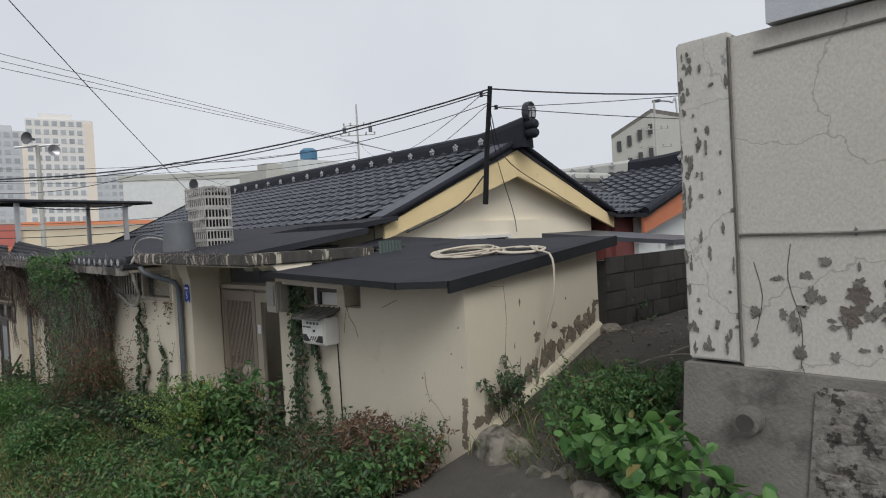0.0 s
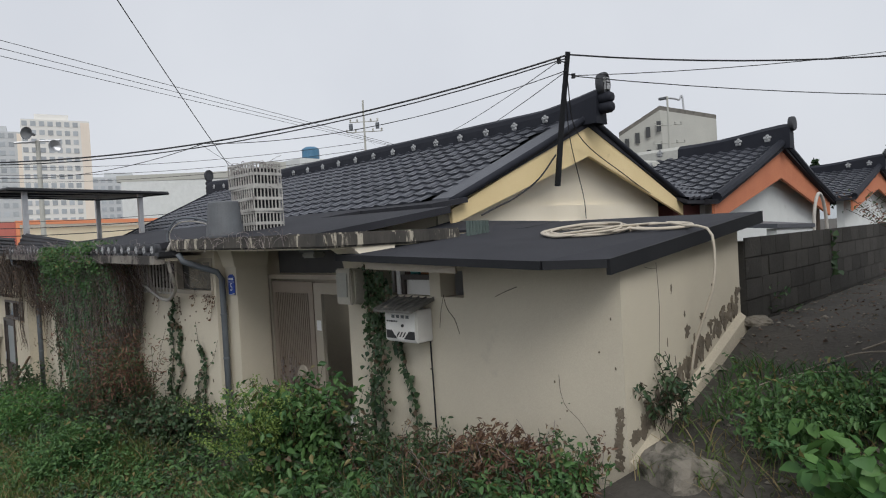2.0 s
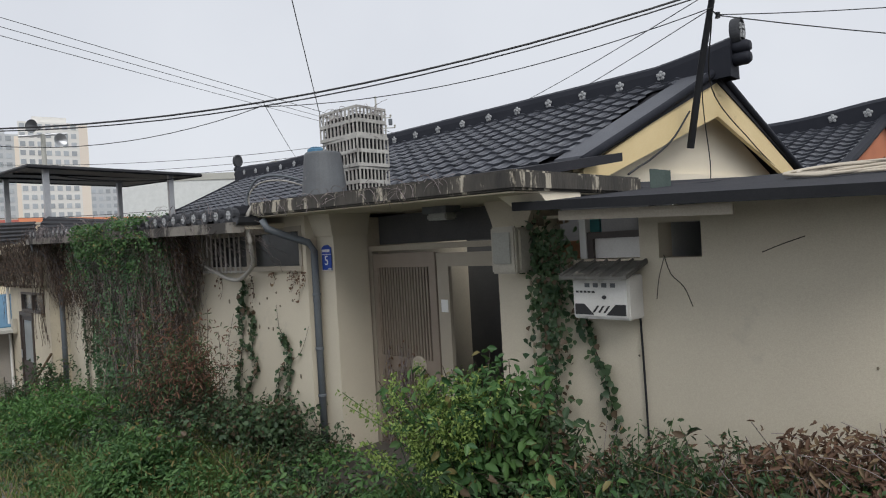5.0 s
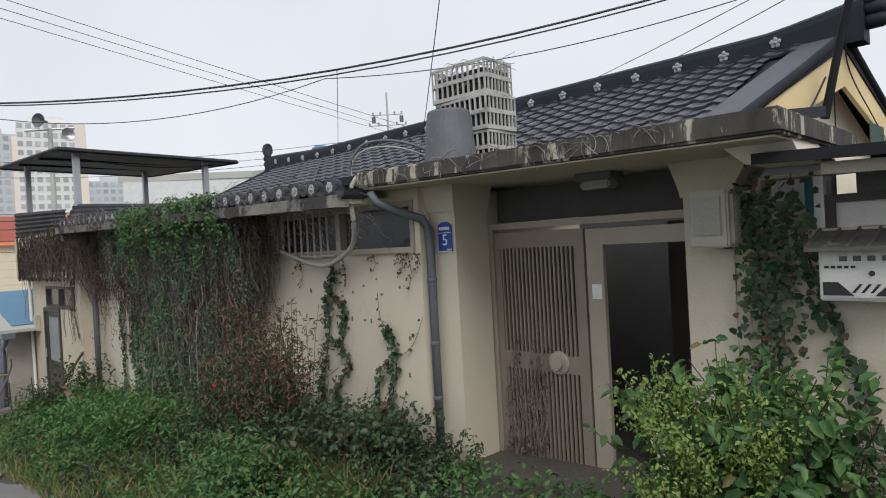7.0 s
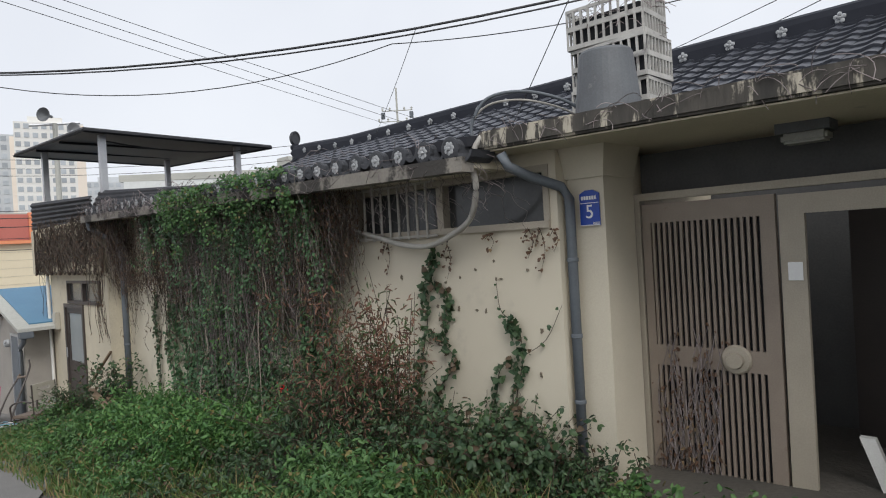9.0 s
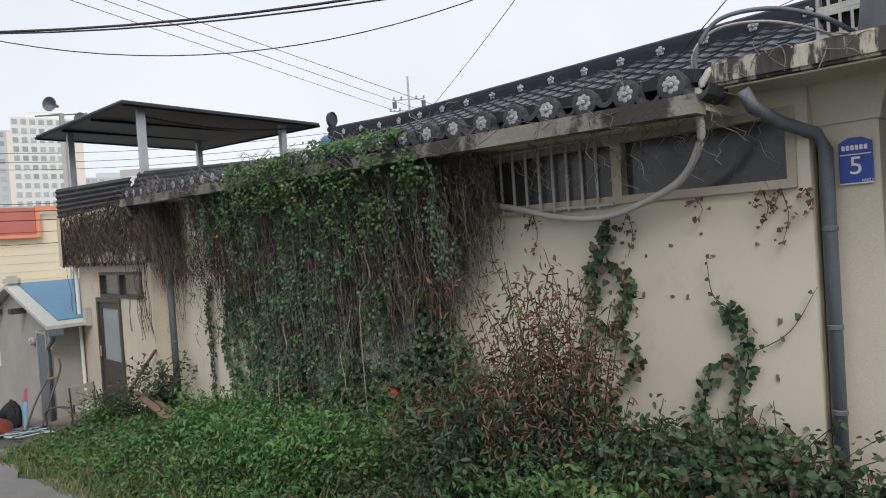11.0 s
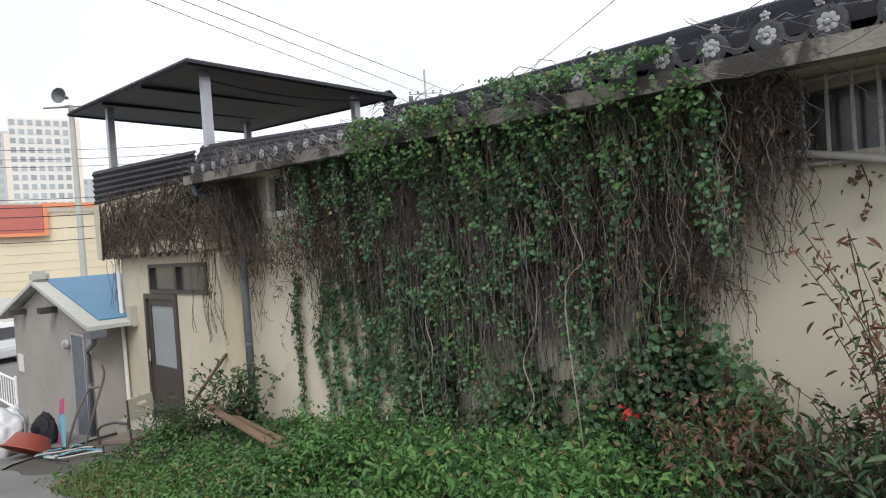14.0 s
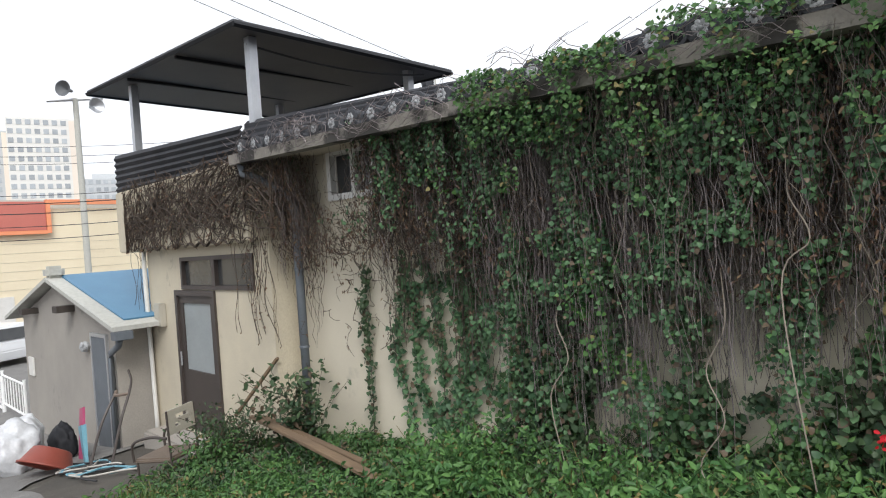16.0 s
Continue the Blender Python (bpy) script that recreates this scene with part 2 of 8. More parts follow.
ROCK = surface("rough_field_stone", (0.25, 0.225, 0.185), (0.12, 0.108, 0.09), 5, 0.95, 1.0, 40, (0.05, 0.048, 0.034), 5, 0.50)
SOIL = surface("damp_soil", (0.085, 0.076, 0.064), (0.055, 0.05, 0.043), 1.6, 0.97, 1.0, 30, (0.13, 0.12, 0.10), 2.2, 0.6)
ASPHALT = surface("worn_asphalt", (0.19, 0.185, 0.175), (0.145, 0.14, 0.135), 1.4, 0.93, 0.8, 70, (0.26, 0.25, 0.235), 2.0, 0.62)
HOSE = surface("beige_hose", (0.55, 0.49, 0.40), (0.47, 0.42, 0.34), 8, 0.6, 0.1, 90)
CABLE = surface("black_cable", (0.018, 0.018, 0.02), (0.025, 0.025, 0.027), 5, 0.6, 0.0, 60)
ORANGE = surface("orange_render", (0.55, 0.20, 0.10), (0.48, 0.165, 0.085), 1.5, 0.85, 0.2, 70, (0.3, 0.14, 0.09), 2, 0.64)
WHITE_WALL = surface("white_render", (0.68, 0.70, 0.69), (0.60, 0.62, 0.61), 1.5, 0.9, 0.2, 70, (0.36, 0.37, 0.36), 1.6, 0.64)
RED_BROWN = surface("red_brown_board", (0.17, 0.05, 0.045), (0.13, 0.04, 0.036), 2, 0.7, 0.2, 70)
# red and orange lightened, so the colours carry the haze across the lot
RED_SIGN = surface("red_panel", (0.52, 0.16, 0.125), (0.48, 0.145, 0.115), 1, 0.6, 0.05, 50)
ORANGE_SIGN = surface("orange_panel", (0.80, 0.30, 0.15), (0.76, 0.28, 0.14), 1, 0.6, 0.05, 50)
YELLOW_PANEL = surface("pale_yellow_panel", (0.76, 0.67, 0.49), (0.72, 0.63, 0.46), 0.6, 0.7, 0.05, 30, (0.6, 0.52, 0.38), 0.6, 0.62)
BLUE_SHEET = surface("blue_roof_sheet", (0.075, 0.20, 0.315), (0.06, 0.165, 0.275), 1.5, 0.5, 0.1, 90, (0.16, 0.3, 0.4), 2, 0.66)
SHED_WALL = surface("shed_render", (0.34, 0.315, 0.28), (0.28, 0.26, 0.235), 1.4, 0.93, 0.3, 60, (0.19, 0.18, 0.165), 1.5, 0.6)
PALE_CONC = surface("pale_concrete_building", (0.46, 0.46, 0.42), (0.40, 0.40, 0.37), 0.3, 0.9, 0.1, 20, (0.3, 0.3, 0.28), 0.25, 0.62)
# tower walls and windows are paled: distance haze put into the colours
APART = surface("apartment_facade", (0.76, 0.75, 0.71), (0.72, 0.71, 0.68), 0.05, 0.9, 0.0, 5)
APART_SIDE = surface("apartment_band", (0.80, 0.72, 0.62), (0.77, 0.69, 0.60), 0.05, 0.9, 0.0, 5)
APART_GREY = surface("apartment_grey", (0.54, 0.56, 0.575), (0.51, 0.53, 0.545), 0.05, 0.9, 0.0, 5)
HAZED_WINDOW = surface("hazed_window", (0.34, 0.37, 0.40), (0.44, 0.47, 0.49), 0.3, 0.4, 0.0, 5, vary=0.2)
WINDOW_DARK = surface("dark_window_pane", (0.035, 0.037, 0.038), (0.055, 0.057, 0.058), 2, 0.18, 0.02, 60)
DOOR_BROWN = surface("dark_brown_door", (0.045, 0.036, 0.032), (0.06, 0.048, 0.042), 3, 0.5, 0.15, 80)
FROSTED = surface("frosted_pane", (0.30, 0.325, 0.33), (0.25, 0.275, 0.28), 2, 0.35, 0.05, 60)
CLAY = surface("clay_red_plastic", (0.27, 0.062, 0.042), (0.21, 0.05, 0.035), 4, 0.5, 0.1, 80)
BAG = surface("pale_plastic_bag", (0.60, 0.61, 0.62), (0.50, 0.51, 0.53), 8, 0.35, 0.4, 25)
PINK = surface("pink_plastic", (0.38, 0.06, 0.14), (0.32, 0.05, 0.12), 5, 0.45, 0.05, 80)
TEAL = surface("pale_blue_plastic", (0.13, 0.30, 0.37), (0.11, 0.26, 0.33), 5, 0.45, 0.05, 80)
CHAIR_SEAT = surface("brown_vinyl", (0.17, 0.13, 0.10), (0.13, 0.10, 0.078), 5, 0.6, 0.2, 80)
CAR_PAINT = surface("white_car_paint", (0.72, 0.73, 0.74), (0.69, 0.70, 0.71), 1, 0.2, 0.0, 50)
STEM = surface("dry_vine_stem", (0.28, 0.24, 0.235), (0.155, 0.132, 0.13), 6, 0.9, 0.3, 60, island=0.5)
STEM_PALE = surface("pale_dry_stem", (0.30, 0.26, 0.21), (0.21, 0.175, 0.145), 6, 0.9, 0.3, 60, island=0.3)
BARK = surface("shrub_bark", (0.075, 0.055, 0.042), (0.05, 0.038, 0.03), 8, 0.9, 0.4, 60)
LEAF_VINE = leafy("ivy_leaf", (0.034, 0.090, 0.046), (0.115, 0.215, 0.100), (0.16, 0.12, 0.08), 0.10)
LEAF_BRIGHT = leafy("fresh_leaf", (0.042, 0.120, 0.038), (0.11, 0.225, 0.062), (0.22, 0.19, 0.07), 0.04)
LEAF_WEED = leafy("weed_leaf", (0.036, 0.098, 0.036), (0.095, 0.185, 0.058), (0.19, 0.165, 0.065), 0.07)
LEAF_DARK = leafy("dark_weed_leaf", (0.027, 0.060, 0.032), (0.070, 0.115, 0.052), (0.11, 0.078, 0.05), 0.12)
LEAF_DRY = leafy("dead_leaf", (0.085, 0.050, 0.035), (0.17, 0.10, 0.065), (0.24, 0.17, 0.10), 0.15)
LEAF_RED = leafy("reddish_leaf", (0.13, 0.070, 0.055), (0.22, 0.115, 0.075), (0.085, 0.12, 0.05), 0.35)
LEAF_LIME = leafy("seedhead", (0.13, 0.20, 0.045), (0.21, 0.29, 0.075))
GRASS = leafy("grass_blade", (0.06, 0.115, 0.028), (0.13, 0.18, 0.055), (0.26, 0.20, 0.10), 0.3)
PETAL = leafy("red_petal", (0.45, 0.012, 0.02), (0.60, 0.02, 0.03))
PINE = leafy("distant_foliage", (0.020, 0.042, 0.022), (0.05, 0.085, 0.04))


# ---- mesh helpers ----
def mesh_of(bm, material, smooth=False):
    me = bpy.data.meshes.new("mesh")
    bmesh.ops.recalc_face_normals(bm, faces=bm.faces)
    bm.to_mesh(me)
    bm.free()
    me.materials.append(material)
    if smooth:
        me.polygons.foreach_set("use_smooth", [True] * len(me.polygons))
    return me


def part(name, bm, material, parent=None, label="", smooth=False):
    """One mesh object, under a thing or a part. The mesh is in world metres."""
    ob = new(name, bm if isinstance(bm, bpy.types.Mesh) else mesh_of(bm, material, smooth))
    if parent:
        ob.parent = parent
        ob.matrix_parent_inverse = parent.matrix_world.inverted()
    return tagged(ob, label)


def thing(name, label, category, at=(0, 0, 0), group="", kind=""):
    ob = new(name)
    ob.empty_display_size = 0.1
    ob.location = at
    ob.matrix_world = Matrix.Translation(at)
    return tagged(ob, label, category, group, kind)


def single(name, bm, material, label, category, group="", kind="", smooth=False):
    return tagged(part(name, bm, material, None, label, smooth), label, category, group, kind)


def box(bm, x0, x1, y0, y1, z0, z1, bevel=0.0):
    vs = [bm.verts.new((x, y, z)) for x in (x0, x1) for y in (y0, y1) for z in (z0, z1)]
    fs = [bm.faces.new([vs[i] for i in q]) for q in ((0, 1, 3, 2), (4, 6, 7, 5), (0, 4, 5, 1), (2, 3, 7, 6), (0, 2, 6, 4), (1, 5, 7, 3))]
    if bevel:
        es = list({e for f in fs for e in f.edges})
        bmesh.ops.bevel(bm, geom=es, offset=bevel, segments=2, affect="EDGES")
    return bm


def boxes(*rows, bevel=0.0):
    bm = bmesh.new()
    for r in rows:
        box(bm, *r, bevel=bevel)
    return bm


def hull(bm, low, high):
    """A closed prism between two loops of equal length."""
    a, b = [bm.verts.new(p) for p in low], [bm.verts.new(p) for p in high]
    n = len(a)
    for i in range(n):
        bm.faces.new((a[i], a[(i + 1) % n], b[(i + 1) % n], b[i]))
    bm.faces.new(a[::-1]), bm.faces.new(b)
    return bm


def prism(*loops):
    bm = bmesh.new()
    for low, high in loops:
        hull(bm, low, high)
    return bm


def tube(bm, points, r, n=8, r_end=None):
    pts = [Vector(p) for p in points]
    rings = []
    for i, p in enumerate(pts):
        d = (pts[min(i + 1, len(pts) - 1)] - pts[max(i - 1, 0)]).normalized()
        u = d.cross(Vector((0.13, 0.31, 1.0)) if abs(d.z) < 0.9 else Vector((1, 0.1, 0))).normalized()
        v = d.cross(u)
        rr = r if r_end is None else r + (r_end - r) * i / max(1, len(pts) - 1)
        rings.append([bm.verts.new(p + (u * math.cos(a) + v * math.sin(a)) * rr) for a in (2 * math.pi * k / n for k in range(n))])
    for a, b in zip(rings, rings[1:]):
        for k in range(n):
            bm.faces.new((a[k], a[(k + 1) % n], b[(k + 1) % n], b[k]))
    bm.faces.new(rings[0][::-1]), bm.faces.new(rings[-1])
    return bm


def tubed(points, r, n=8, r_end=None):
    return tube(bmesh.new(), points, r, n, r_end)


def pierced(u0, u1, v0, v1, z0, z1, holes, axis="x"):
    """A wall along x (or y) with thickness v0..v1 and openings (u0, u1, z0, z1) that go right through, as one closed mesh."""
    bm, made = bmesh.new(), {}
    us = sorted({u0, u1, *[h[0] for h in holes], *[h[1] for h in holes]})
    zs = sorted({z0, z1, *[h[2] for h in holes], *[h[3] for h in holes]})

    def vert(i, v, j):
        key = (i, v, j)
        if key not in made:
            made[key] = bm.verts.new((us[i], v, zs[j]) if axis == "x" else (v, us[i], zs[j]))
        return made[key]

    def solid(i, j):
        if not (0 <= i < len(us) - 1 and 0 <= j < len(zs) - 1):
            return False
        cu, cz = (us[i] + us[i + 1]) / 2, (zs[j] + zs[j + 1]) / 2
        return not any(h[0] < cu < h[1] and h[2] < cz < h[3] for h in holes)

    for i in range(len(us) - 1):
        for j in range(len(zs) - 1):
            if not solid(i, j):
                continue
            for v in (v0, v1):
                bm.faces.new([vert(i, v, j), vert(i + 1, v, j), vert(i + 1, v, j + 1), vert(i, v, j + 1)])
            for di, dj, a, b in ((-1, 0, (i, j), (i, j + 1)), (1, 0, (i + 1, j), (i + 1, j + 1)), (0, -1, (i, j), (i + 1, j)), (0, 1, (i, j + 1), (i + 1, j + 1))):
                if not solid(i + di, j + dj):
                    bm.faces.new([vert(a[0], v0, a[1]), vert(b[0], v0, b[1]), vert(b[0], v1, b[1]), vert(a[0], v1, a[1])])
    return bm


def lathe(profile, at, axis="z", n=24, bm=None):
    """A turned shape from (radius, height) pairs."""
    bm = bm or bmesh.new()
    rings = []
    for r, h in profile:
        ring = []
        for k in range(n):
            a = 2 * math.pi * k / n
            c, s = r * math.cos(a), r * math.sin(a)
            p = {"z": (c, s, h), "y": (c, h, s), "x": (h, c, s)}[axis]
            ring.append(bm.verts.new((at[0] + p[0], at[1] + p[1], at[2] + p[2])))
        rings.append(ring)
    for a, b in zip(rings, rings[1:]):
        for k in range(n):
            bm.faces.new((a[k], a[(k + 1) % n], b[(k + 1) % n], b[k]))
    bm.faces.new(rings[0][::-1]), bm.faces.new(rings[-1])
    return bm


def curve_points(points, steps=8):
    """A smooth line through the points."""
    p = [Vector(q) for q in points]
    p = [p[0] * 2 - p[1]] + p + [p[-1] * 2 - p[-2]]
    out = []
    for i in range(1, len(p) - 2):
        a, b, c, d = p[i - 1:i + 3]
        for k in range(steps):
            t = k / steps
            out.append(0.5 * (2 * b + (c - a) * t + (2 * a - 5 * b + 4 * c - d) * t * t + (3 * b - a - 3 * c + d) * t ** 3))
    return out + [p[-2]]


def sag(a, b, drop, steps=24):
    a, b = Vector(a), Vector(b)
    return [a.lerp(b, i / steps) - Vector((0, 0, 4 * drop * (i / steps) * (1 - i / steps))) for i in range(steps + 1)]


def array_mesh(verts, faces, material):
    """A mesh from numpy arrays; faces is a list of equal-sided index arrays."""
    me = bpy.data.meshes.new("mesh")
    me.vertices.add(len(verts))
    me.vertices.foreach_set("co", np.asarray(verts, np.float32).ravel())
    k = faces.shape[1]
    me.loops.add(faces.size)
    me.loops.foreach_set("vertex_index", faces.astype(np.int32).ravel())
    me.polygons.add(len(faces))
    me.polygons.foreach_set("loop_start", np.arange(0, faces.size, k, dtype=np.int32))
    me.update(calc_edges=True)
    me.materials.append(material)
    return me


rng = np.random.default_rng(7)


def leaves(points, out, size, material, wide=0.62, droop=0.35, spread=0.9, fold=0.18, lobed=False):
    """Leaves at points (n,3), leaning out along (n,3): folded blades, each an island of its own."""
    n = len(points)
    size = np.asarray(size) * rng.uniform(0.6, 1.25, n)
    nrm = out + rng.normal(0, spread * 0.5, (n, 3))
    nrm /= np.linalg.norm(nrm, axis=1)[:, None] + 1e-9
    tip = rng.normal(0, 1, (n, 3))
    tip[:, 2] -= droop * 2
    tip -= nrm * np.sum(tip * nrm, axis=1)[:, None]
    tip /= np.linalg.norm(tip, axis=1)[:, None] + 1e-9
    side = np.cross(nrm, tip)
    s = size[:, None]
    if lobed:
        row = [(0, 0, 0), (-.52, .18, .06), (-.40, .55, .10), (0, 1.0, -.08), (.40, .55, .10), (.52, .18, .06)]
        quads = np.array([(0, 1, 2, 3), (0, 3, 4, 5)])
    else:
        w = wide / 2
        row = [(0, 0, 0), (-w * .85, .3, fold * .6), (-w * .7, .68, fold * .4), (0, 1.0, -.12), (w * .7, .68, fold * .4), (w * .85, .3, fold * .6)]
        quads = np.array([(0, 1, 2, 3), (0, 3, 4, 5)])
    v = np.stack([points + s * (a * side + b * tip + c * nrm) for a, b, c in row], axis=1)
    idx = (np.arange(n) * 6)[:, None, None] + quads[None]
    return array_mesh(v.reshape(-1, 3), idx.reshape(-1, 4), material)


def strands(lines, r, material, sides=3):
    """Many thin stems joined: lines is (n, k, 3), r one radius or one each."""
    lines = np.asarray(lines, float)
    n, k, _ = lines.shape
    r = np.broadcast_to(np.asarray(r, float), (n,))[:, None, None]
    d = np.gradient(lines, axis=1)
    d /= np.linalg.norm(d, axis=2)[..., None] + 1e-9
    ref = np.where(np.abs(d[..., 2:3]) > 0.8, np.array([0.9, 0.43, 0.0]), np.array([0.0, 0.1, 1.0]))
    u = np.cross(d, ref)
    u /= np.linalg.norm(u, axis=2)[..., None] + 1e-9
    w = np.cross(d, u)
    ring = [lines + r * (u * math.cos(a) + w * math.sin(a)) for a in (2 * math.pi * j / sides for j in range(sides))]
    v = np.stack(ring, axis=2)
    base = (np.arange(n) * k * sides)[:, None, None] + (np.arange(k - 1) * sides)[None, :, None]
    f = []
    for j in range(sides):
        j2 = (j + 1) % sides
        f.append(np.stack([base[..., 0] + j, base[..., 0] + j2, base[..., 0] + sides + j2, base[..., 0] + sides + j], axis=-1))
    return array_mesh(v.reshape(-1, 3), np.concatenate([q.reshape(-1, 4) for q in f]), material)


def words(text, size, material, m, parent, name="lettering", depth=0.002, align="CENTER"):
    """Lettering as a mesh, from the built-in font."""
    cu = bpy.data.curves.new("text", "FONT")
    cu.body, cu.size, cu.extrude, cu.align_x, cu.align_y = text, size, depth, align, "CENTER"
    tmp = bpy.data.objects.new("text", cu)
    scene.collection.objects.link(tmp)
    bpy.context.view_layer.update()
    me = bpy.data.meshes.new_from_object(tmp.evaluated_get(bpy.context.evaluated_depsgraph_get()))
    bpy.data.objects.remove(tmp)
    me.materials.clear()
    me.materials.append(material)
    me.transform(m)
    return part(name, me, material, parent)


def peeling(name, top, under, at, scale, crack=1.1, stretch=(1, 1, .6)):
    """Old paint that has flaked off in shaped patches, with a net of fine cracks."""
    m = surface(name, top, tuple(c * .88 for c in top), 1.2, .92, .3, 70, under, scale, at, stretch=stretch, stain_soft=.025)
    n, l = m.node_tree.nodes, m.node_tree.links
    bsdf = n["Principled BSDF"]
    colour = bsdf.inputs["Base Color"].links[0].from_socket
    geo = n.new("ShaderNodeNewGeometry")
    warp = n.new("ShaderNodeTexNoise")
    warp.inputs["Scale"].default_value, warp.inputs["Detail"].default_value = 3.0, 5
    l.new(geo.outputs["Position"], warp.inputs["Vector"])
    mixv = n.new("ShaderNodeMixRGB")
    mixv.blend_type, mixv.inputs["Fac"].default_value = "ADD", .45
    l.new(geo.outputs["Position"], mixv.inputs["Color1"])
    l.new(warp.outputs["Color"], mixv.inputs["Color2"])
    vor = n.new("ShaderNodeTexVoronoi")
    vor.feature = "DISTANCE_TO_EDGE"
    vor.inputs["Scale"].default_value = crack
    l.new(mixv.outputs["Color"], vor.inputs["Vector"])
    mr = n.new("ShaderNodeMapRange")
    mr.inputs["From Min"].default_value, mr.inputs["From Max"].default_value = .002, .007
    mr.inputs["To Min"].default_value, mr.inputs["To Max"].default_value = .35, 0
    l.new(vor.outputs["Distance"], mr.inputs["Value"])
    mx = n.new("ShaderNodeMixRGB")
    mx.inputs["Color2"].default_value = (.10, .092, .08, 1)
    l.new(mr.outputs["Result"], mx.inputs["Fac"])
    l.new(colour, mx.inputs["Color1"])
    l.new(mx.outputs["Color"], bsdf.inputs["Base Color"])
    return m


GREY_PEEL = peeling("peeling_grey_paint", (.55, .535, .49), (.28, .28, .265), .63, 4.5)
GREY_FACE = peeling("cracked_grey_render", (.53, .505, .455), (.31, .30, .28), .66, 2.2, 1.0)


# ---- ground ----
ROAD_X = (-400, -60, -30, -24, -21, -17, -11, -9.8, -7.7, -5.9, -4.9, -2.5, 0, 6, 30, 400)
ROAD_Z = (-3, -3, -2.9, -2.5, -2.15, -1.6, -1.03, -.96, -.84, -.75, -.63, -.31, 0, .7, 2.5, 2.5)


def smooth(a, b, v):
    t = min(1, max(0, (v - a) / (b - a)))
    return t * t * (3 - 2 * t)


def ground_z(x, y):
    road = float(np.interp(x, ROAD_X, ROAD_Z))
    yard = float(np.interp(y, (1.2, 3.0, 3.8, 5.6, 8, 10.5, 16), (-.35, -.3, -.1, .5, .5, .48, .6)))
    k = smooth(-3.98, -3.62, x) * smooth(1.5, 3.4, y) * (1 - smooth(16, 30, y))
    z = road + (yard - road) * k
    near = smooth(-34, -24, x) * (1 - smooth(10, 20, x)) * smooth(-12, -6, y) * (1 - smooth(12, 20, y))
    return z + near * 0.03 * noise.noise((x * 2.1, y * 2.1, 0)) * smooth(1.1, 1.8, abs(y) if y > 0 else 0)


def sheet(xs, ys, height, thick=0.0):
    bm = bmesh.new()
    grid = [[bm.verts.new((x, y, height(x, y))) for y in ys] for x in xs]
    for i in range(len(xs) - 1):
        for j in range(len(ys) - 1):
            bm.faces.new((grid[i][j], grid[i + 1][j], grid[i + 1][j + 1], grid[i][j + 1]))
    return bm


def steps(a, b, d):
    return list(np.arange(a, b + d * 0.5, d))


gx = [-3000, -800, -250, -120, -80, -60, -45] + steps(-36, 8, 0.5) + [12, 20, 40, 120, 600, 3000]
gy = [-3000, -600, -120, -40, -20, -12, -8] + steps(-5, 16, 0.35) + [20, 26, 36, 60, 140, 500, 3000]
single("ground", sheet(gx, gy, ground_z), SOIL, "dark damp soil with a rough worn surface", "ground", kind="structure", smooth=True)


def road_edge(x):
    return 1.12 + 0.14 * math.sin(x * 1.7) + 0.09 * math.sin(x * 4.3 + 1)


def road_sheet():
    bm = bmesh.new()
    xs = [-60, -45] + steps(-36, 8, 0.3) + [14, 20]
    rows = []
    for x in xs:
        wide = 12 * smooth(-19, -24, x) if x < -19 else 0
        ys = (-4.5, -2.5, -1, 0.2, road_edge(x) + wide)
        rows.append([bm.verts.new((x, y, ground_z(x, min(y, 1.0)) + 0.02)) for y in ys])
    for a, b in zip(rows, rows[1:]):
        for k in range(4):
            bm.faces.new((a[k], b[k], b[k + 1], a[k + 1]))
    return bm


single("road", road_sheet(), ASPHALT, "worn grey asphalt lane sloping down past the house", "road", kind="structure", smooth=True)

# ---- the tiled house ----
RIDGE_Y, EAVE_Y, EAVE_Z = 8.35, 5.76, 1.84
GABLE_X, END_X = -6.72, -19.6
APEX = 3.06


def ridge_z(x):
    """The ridge dips in the middle and sweeps up at both ends."""
    return 3.15 + 0.15 * (max(0, x + 7.6) / 1.1) ** 1.25 + 0.10 * smooth(-17.3, -19.8, x)


def skew(y):
    """The gable does not stand square to the ridge: it runs out towards the back."""
    return (0.15 if y < RIDGE_Y else 0.08) * (y - RIDGE_Y)


def skewed(bm):
    for v in bm.verts:
        v.co.x += skew(v.co.y)
    return bm


house = thing("tiled_house", "low cream house with a dark tiled gable roof", "house", (-13, 8.2, -1))
WALL_X0, WALL_X1 = -19.2, -7.0
part("wall", boxes((WALL_X0, WALL_X1 - 0.6, 5.9, 6.1, -1.6, 1.72)), CREAM, house)
part("wall", boxes((WALL_X0, WALL_X1 + 0.08, 10.4, 10.6, -1.6, 1.72)), CREAM, house)
part("wall", boxes((WALL_X0, WALL_X0 + 0.2, 6.1, 10.4, -1.6, 1.8)), CREAM, house)
WIN = (7.25, 8.35, 1.0, 1.52)
part("gable_wall", skewed(pierced(5.9, 10.6, WALL_X1 - 0.2, WALL_X1, -1, 1.76, [WIN], "y")), CREAM_LIGHT, house, "cream rendered gable wall")
part("gable_peak", skewed(prism(([(WALL_X1 - 0.2, 5.9, 1.76), (WALL_X1 - 0.2, 10.6, 1.76), (WALL_X1 - 0.2, RIDGE_Y, 2.84)], [(WALL_X1, 5.9, 1.76), (WALL_X1, 10.6, 1.76), (WALL_X1, RIDGE_Y, 2.84)]))),CREAM_LIGHT, house)
